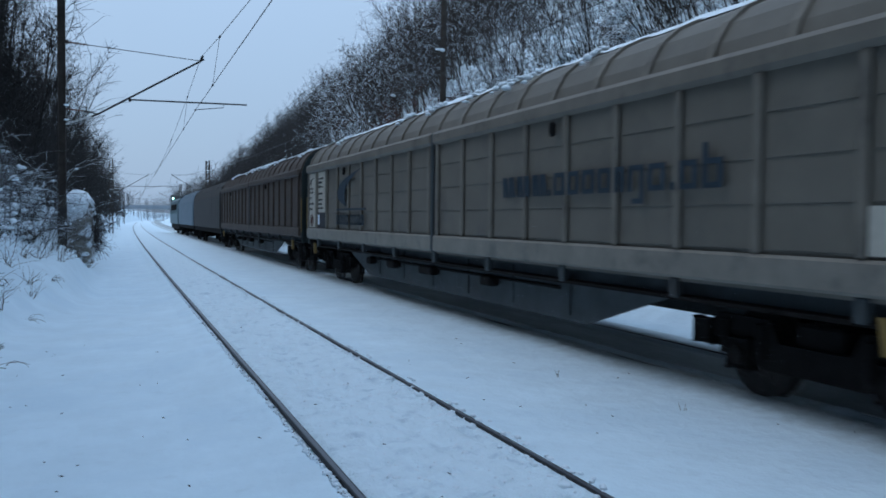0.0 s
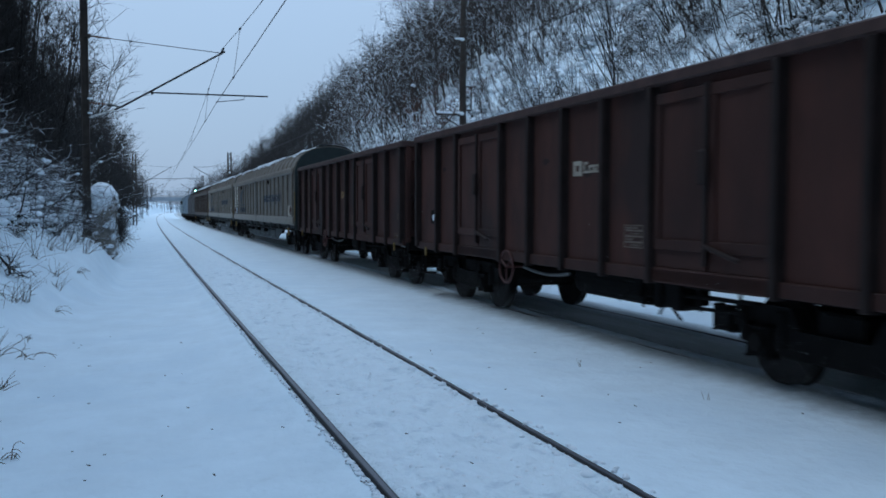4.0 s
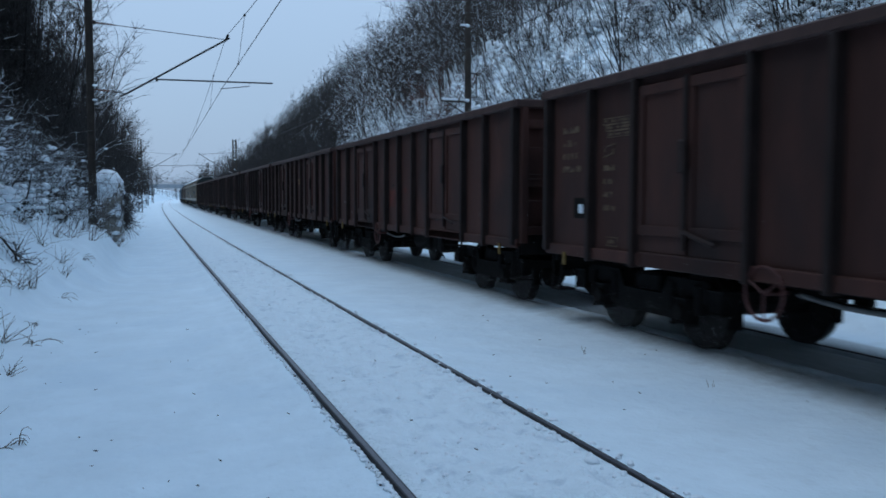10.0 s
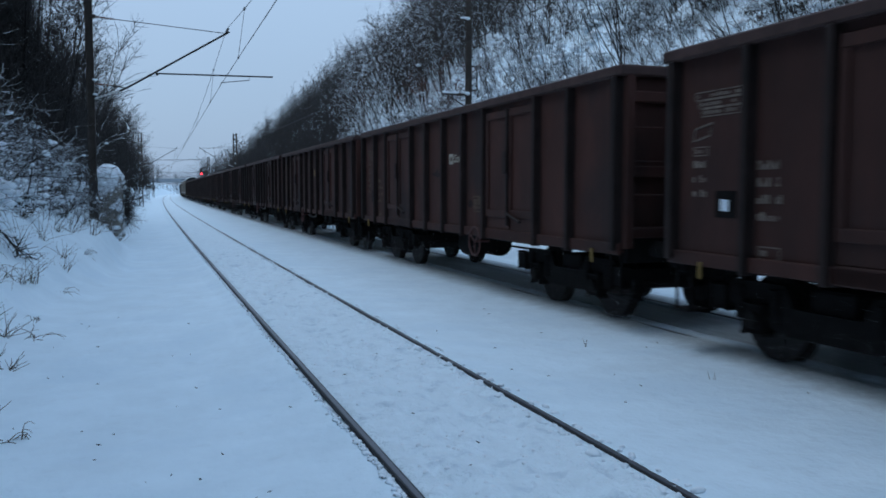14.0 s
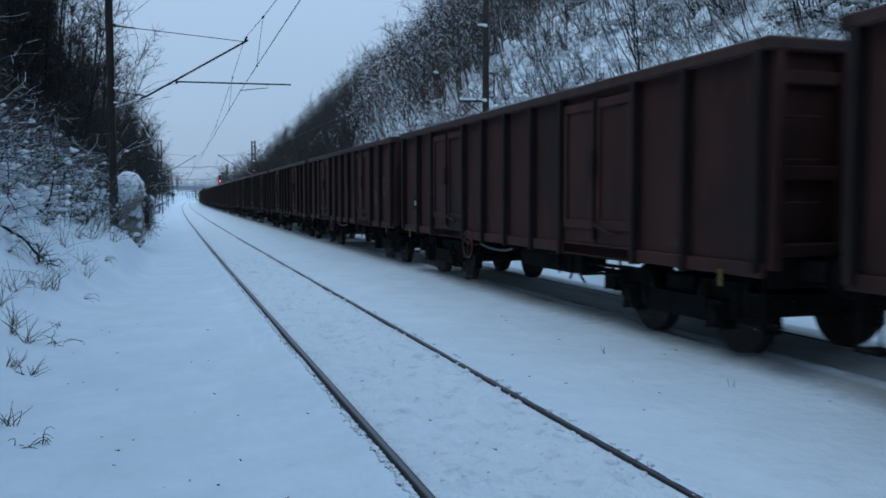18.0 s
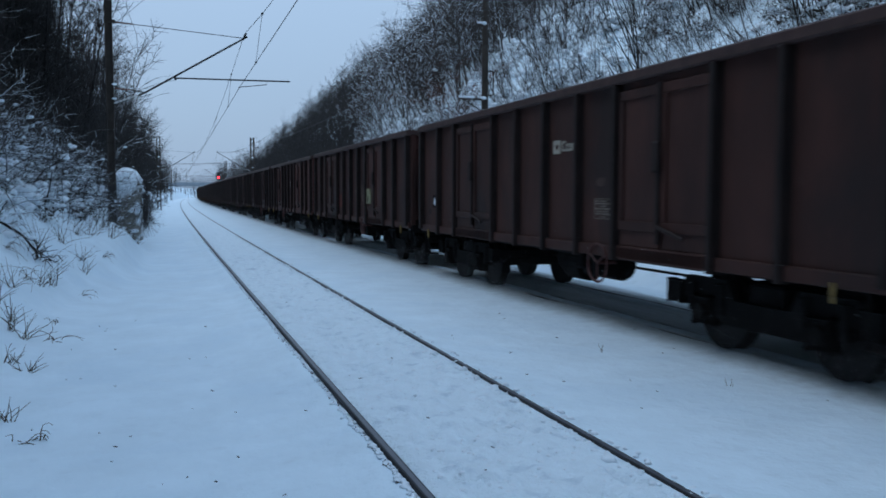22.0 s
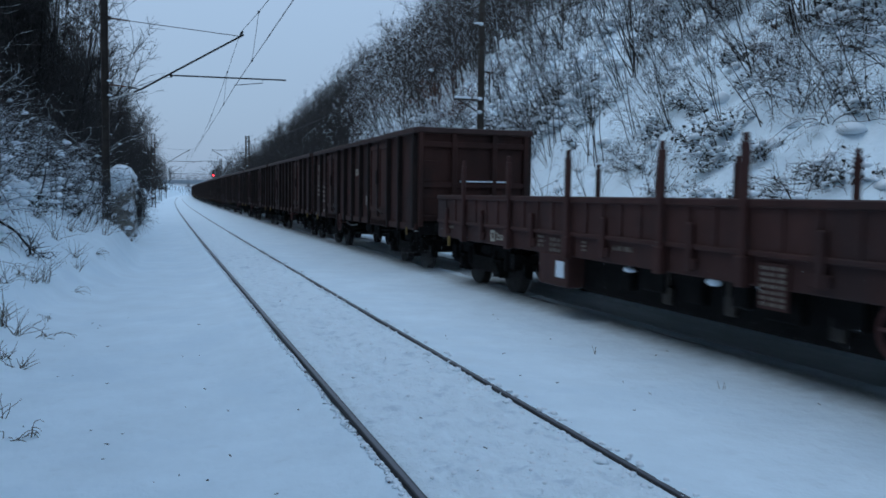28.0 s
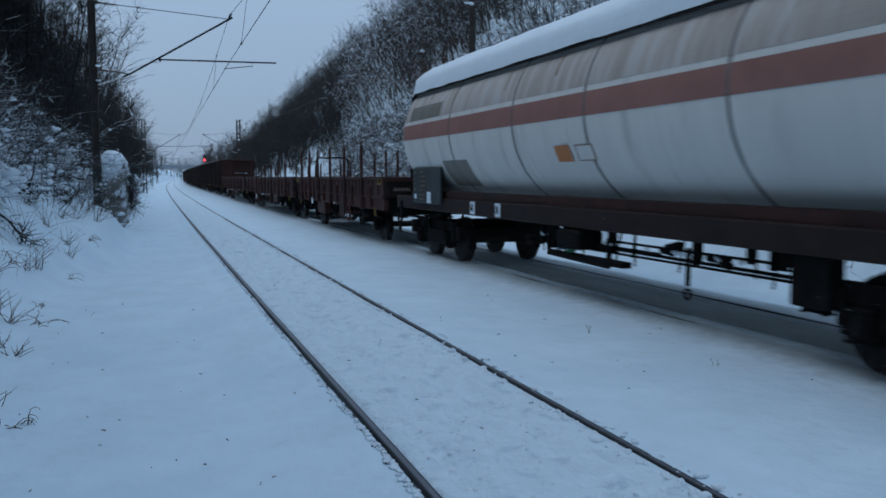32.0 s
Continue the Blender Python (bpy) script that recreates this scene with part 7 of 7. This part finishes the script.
for k, (kind, logo_z, logo_paint, table_z, layout, rear) in enumerate(OPEN):
    wagon = patterns[kind] if k in (0, 3) else copy_thing(patterns[kind], pose(0, 0, 0))
    OPEN_WAGONS.append((wagon, k, logo_z, logo_paint, table_z, layout, rear))
    TRAIN.append((wagon, -PITCH * k - 6.5))
for row in OPEN_WAGONS:
    mark_wagon(*row)
for o in OPEN_WAGONS[16][0].children_recursive:
    if o.type == "MESH" and o.data.materials[0] is M_RUST:
        o.material_slots[0].link = "OBJECT"
        o.material_slots[0].material = M_RUST_RED
hab = covered_wagon(M_HAB, 11.0, "grey-beige sliding-wall wagon with ribbed sides and snowy arched roof", True)
TRAIN += [(hab, 1.09 + 11.0), (copy_thing(hab, pose(0, 0, 0)), 0.86 + 23.24 + 11.0)]
TRAIN.append((covered_wagon(M_BROWN_HAB, 11.0, "brown bogie wagon with ribbed sliding walls and an arched roof", False), 0.84 + 2 * 23.24 + 11.0))
start = 0.84 + 3 * 23.24
TRAIN.append((tarp_wagon(M_DARK_TARP, "bogie wagon under a dark rounded tarpaulin hood"), start + 9.3))
TRAIN.append((tarp_wagon(M_BLUE_TARP, "bogie wagon under a pale blue-grey tarpaulin hood"), start + 19.84 + 9.3))
TRAIN.append((locomotive(), start + 2 * 19.84 + 8.0))
tail = -PITCH * 24 - 0.56
flat = flat_wagon(9.23, True, 31)
TRAIN += [(flat, tail - 9.23), (copy_thing(flat, pose(0, 0, 0)), tail - 19.8 - 9.23)]
TRAIN.append((flat_wagon(6.55, False, 41), tail - 2 * 19.8 - 6.55))
TRAIN.append((tank_wagon(), tail - 2 * 19.8 - 13.86 - 0.33 - 8.3))


def motions():
    """Every wagon runs along the far track."""
    times = [2.0 * i for i in range(17)]
    for wagon, middle in TRAIN:
        rows = []
        for t in times:
            y = HEAD + gone(t) + middle
            rows.append((t, pose(TRACK_2 + bend(y), y, 0, 0, 0, -math.degrees(math.atan(max(0, y) / 8000)))))
        walk(wagon, rows)
    # the added blade uncovers green, then nothing, then red once the engine has gone by
    walk(shutter, [(t, Matrix.Translation((0, 0, z))) for t, z in ((0.0, 5.22), (7.2, 5.22), (7.5, 5.56), (11.4, 5.56), (11.7, 5.9), (32.0, 5.9))])
    # the axles roll: alike axles share one set of keys
    rolls = {}
    steps = [i / 22 for i in range(32 * 22 + 1)]
    for wagon, middle in TRAIN:
        for o in wagon.children_recursive:
            if o.name.split(".")[0] != "axle":
                continue
            y = round(o.location.y, 2)
            if y not in rolls:
                walk(o, [(t, Matrix.Translation((0, y, 0.46)) @ Matrix.Rotation(-gone(t) / 0.46, 4, "X")) for t in steps])
                rolls[y] = o
            else:
                o.rotation_mode = "QUATERNION"
                o.animation_data_create()
                o.animation_data.action = rolls[y].animation_data.action
                o.animation_data.action_slot = rolls[y].animation_data.action_slot

# ---- small things on the snow ----
r3 = random.Random(21)
for u, y, size, kind in ((-1.77, 11.99, 0.55, 0), (-1.45, 12.12, 0.6, 1), (-1.99, 12.28, 0.5, 0), (-1.16, 7.32, 0.34, 1), (-1.01, 7.27, 0.36, 1), (-1.96, 21.2, 0.8, 0), (-1.49, 16.58, 0.5, 1), (-2.24, 15.23, 0.8, 1), (-2.02, 15.53, 0.8, 0),
                         (-1.44, 10.03, 0.3, 0), (-1.34, 7.91, 0.25, 0), (-1.7, 19.0, 0.5, 0), (-1.3, 22.5, 0.6, 0), (-1.6, 24.0, 0.7, 0), (-1.05, 26.0, 0.7, 0), (-2.4, 18.0, 0.9, 0), (-2.3, 13.2, 0.6, 0), (-2.7, 16.5, 0.9, 1), (-0.9, 29.5, 0.5, 0), (-2.2, 17.2, 0.6, 0),
                         (4.86, 8.54, 0.2, 2), (5.15, 6.59, 0.11, 2), (-2.05, 12.8, 0.5, 0), (-2.3, 14.3, 0.55, 0), (-1.7, 10.4, 0.3, 0), (-1.6, 13.5, 0.4, 1),
                         (-1.9, 16.0, 0.6, 0), (-1.55, 18.3, 0.5, 0), (-2.1, 19.6, 0.7, 0), (-1.35, 20.4, 0.4, 1), (-1.75, 22.0, 0.6, 0), (-1.25, 24.6, 0.5, 0), (-1.5, 26.5, 0.6, 0), (-2.6, 20.5, 0.8, 0)):
    wd = Wood()
    for k in range((12, 9, 3)[kind]):
        way = Vector((r3.gauss(0.35, 0.55), r3.gauss(0, 0.55), 1)) if kind != 2 else Vector((r3.gauss(0, 0.15), r3.gauss(0, 0.15), 1))
        q = limb(r3, Vector((r3.gauss(0, 0.05 if kind != 2 else 0.012), r3.gauss(0, 0.05 if kind != 2 else 0.012), -0.02)), way, size * r3.uniform(0.45, 1.0), 7, 0.1 if kind != 1 else 0.2, -0.05 if kind == 0 else 0.06 if kind == 2 else -0.3)
        wd.tube(q, 0.0055 if kind != 2 else 0.003, 0.0022)
    tuft = thing("grass_tuft", "withered grass stalks poking through the snow" if kind != 1 else "arching withered stalks poking through the snow", "grass", "grass tufts")
    tuft.location = (u + bend(y), y, ground_z(u, y))
    tagged(mesh_part("stalk", wd.mesh("stalk"), M_GRASS, tuft), kind="stuff")
wd = Wood()
for u, y in [(-0.51, 8.98), (0.44, 8.36), (0.22, 7.76), (-0.54, 7.26), (-0.37, 6.8), (0.12, 5.84), (-0.04, 5.77), (0.57, 12.41), (4.36, 6.59), (0.6, 5.12), (0.71, 5.21)] + [(r3.uniform(-1.2, 6), r3.uniform(4, 14)) for _ in range(45)]:
    p = Vector((u, y, ground_z(u, y) + 0.012))
    d = Vector((r3.gauss(0, 1), r3.gauss(0, 1), 0.15)).normalized()
    wd.leaf(p, d, r3.uniform(0.008, 0.024), r3)
    wd.tube([p, p + d * r3.uniform(0.015, 0.04)], 0.004, 0.003)
tagged(mesh_part("fallen_leaves", wd.mesh("fallen_leaves"), M_UNDER), "scattered dark leaf crumbs on the snow", "leaves", kind="stuff")
# crumbs of ballast and snow thrown up along the rails
wd, ld = Wood(), Wood()
for k in range(1600):
    y = 3.6 + 30 * r3.random() ** 1.8
    u = 1.412 - abs(r3.gauss(0, 0.02))
    p = Vector((u + bend(y), y, ground_z(u, y) + 0.004))
    if r3.random() < 0.35:
        wd.lump(p, r3.uniform(0.004, 0.012), r3)
    else:
        ld.lump(p, r3.uniform(0.01, 0.025), r3)
for k in range(900):
    y = 3.6 + 34 * r3.random() ** 1.6
    u = 2.968 + r3.choice((-0.085, -0.075, 0.07)) + r3.gauss(0, 0.025)
    ld.lump(Vector((u + bend(y), y, ground_z(u, y) + r3.uniform(-0.01, 0.01))), r3.uniform(0.01, 0.03) * (1.7 if k % 7 == 0 else 1), r3)
for k in range(1000):
    y = 3.6 + 22 * r3.random() ** 1.5
    u = r3.uniform(1.6, 2.85)
    ld.lump(Vector((u + bend(y), y, ground_z(u, y) - 0.008)), r3.uniform(0.008, 0.028), r3)
tagged(mesh_part("ballast_crumbs", wd.mesh("ballast_crumbs"), M_RUST), "brown ballast crumbs along the rail", "ballast", kind="stuff")
tagged(mesh_part("snow_crumbs", ld.mesh("snow_crumbs"), M_SNOW_CAP), "loose crumbs of snow along the rails", "snow", kind="stuff")


motions()
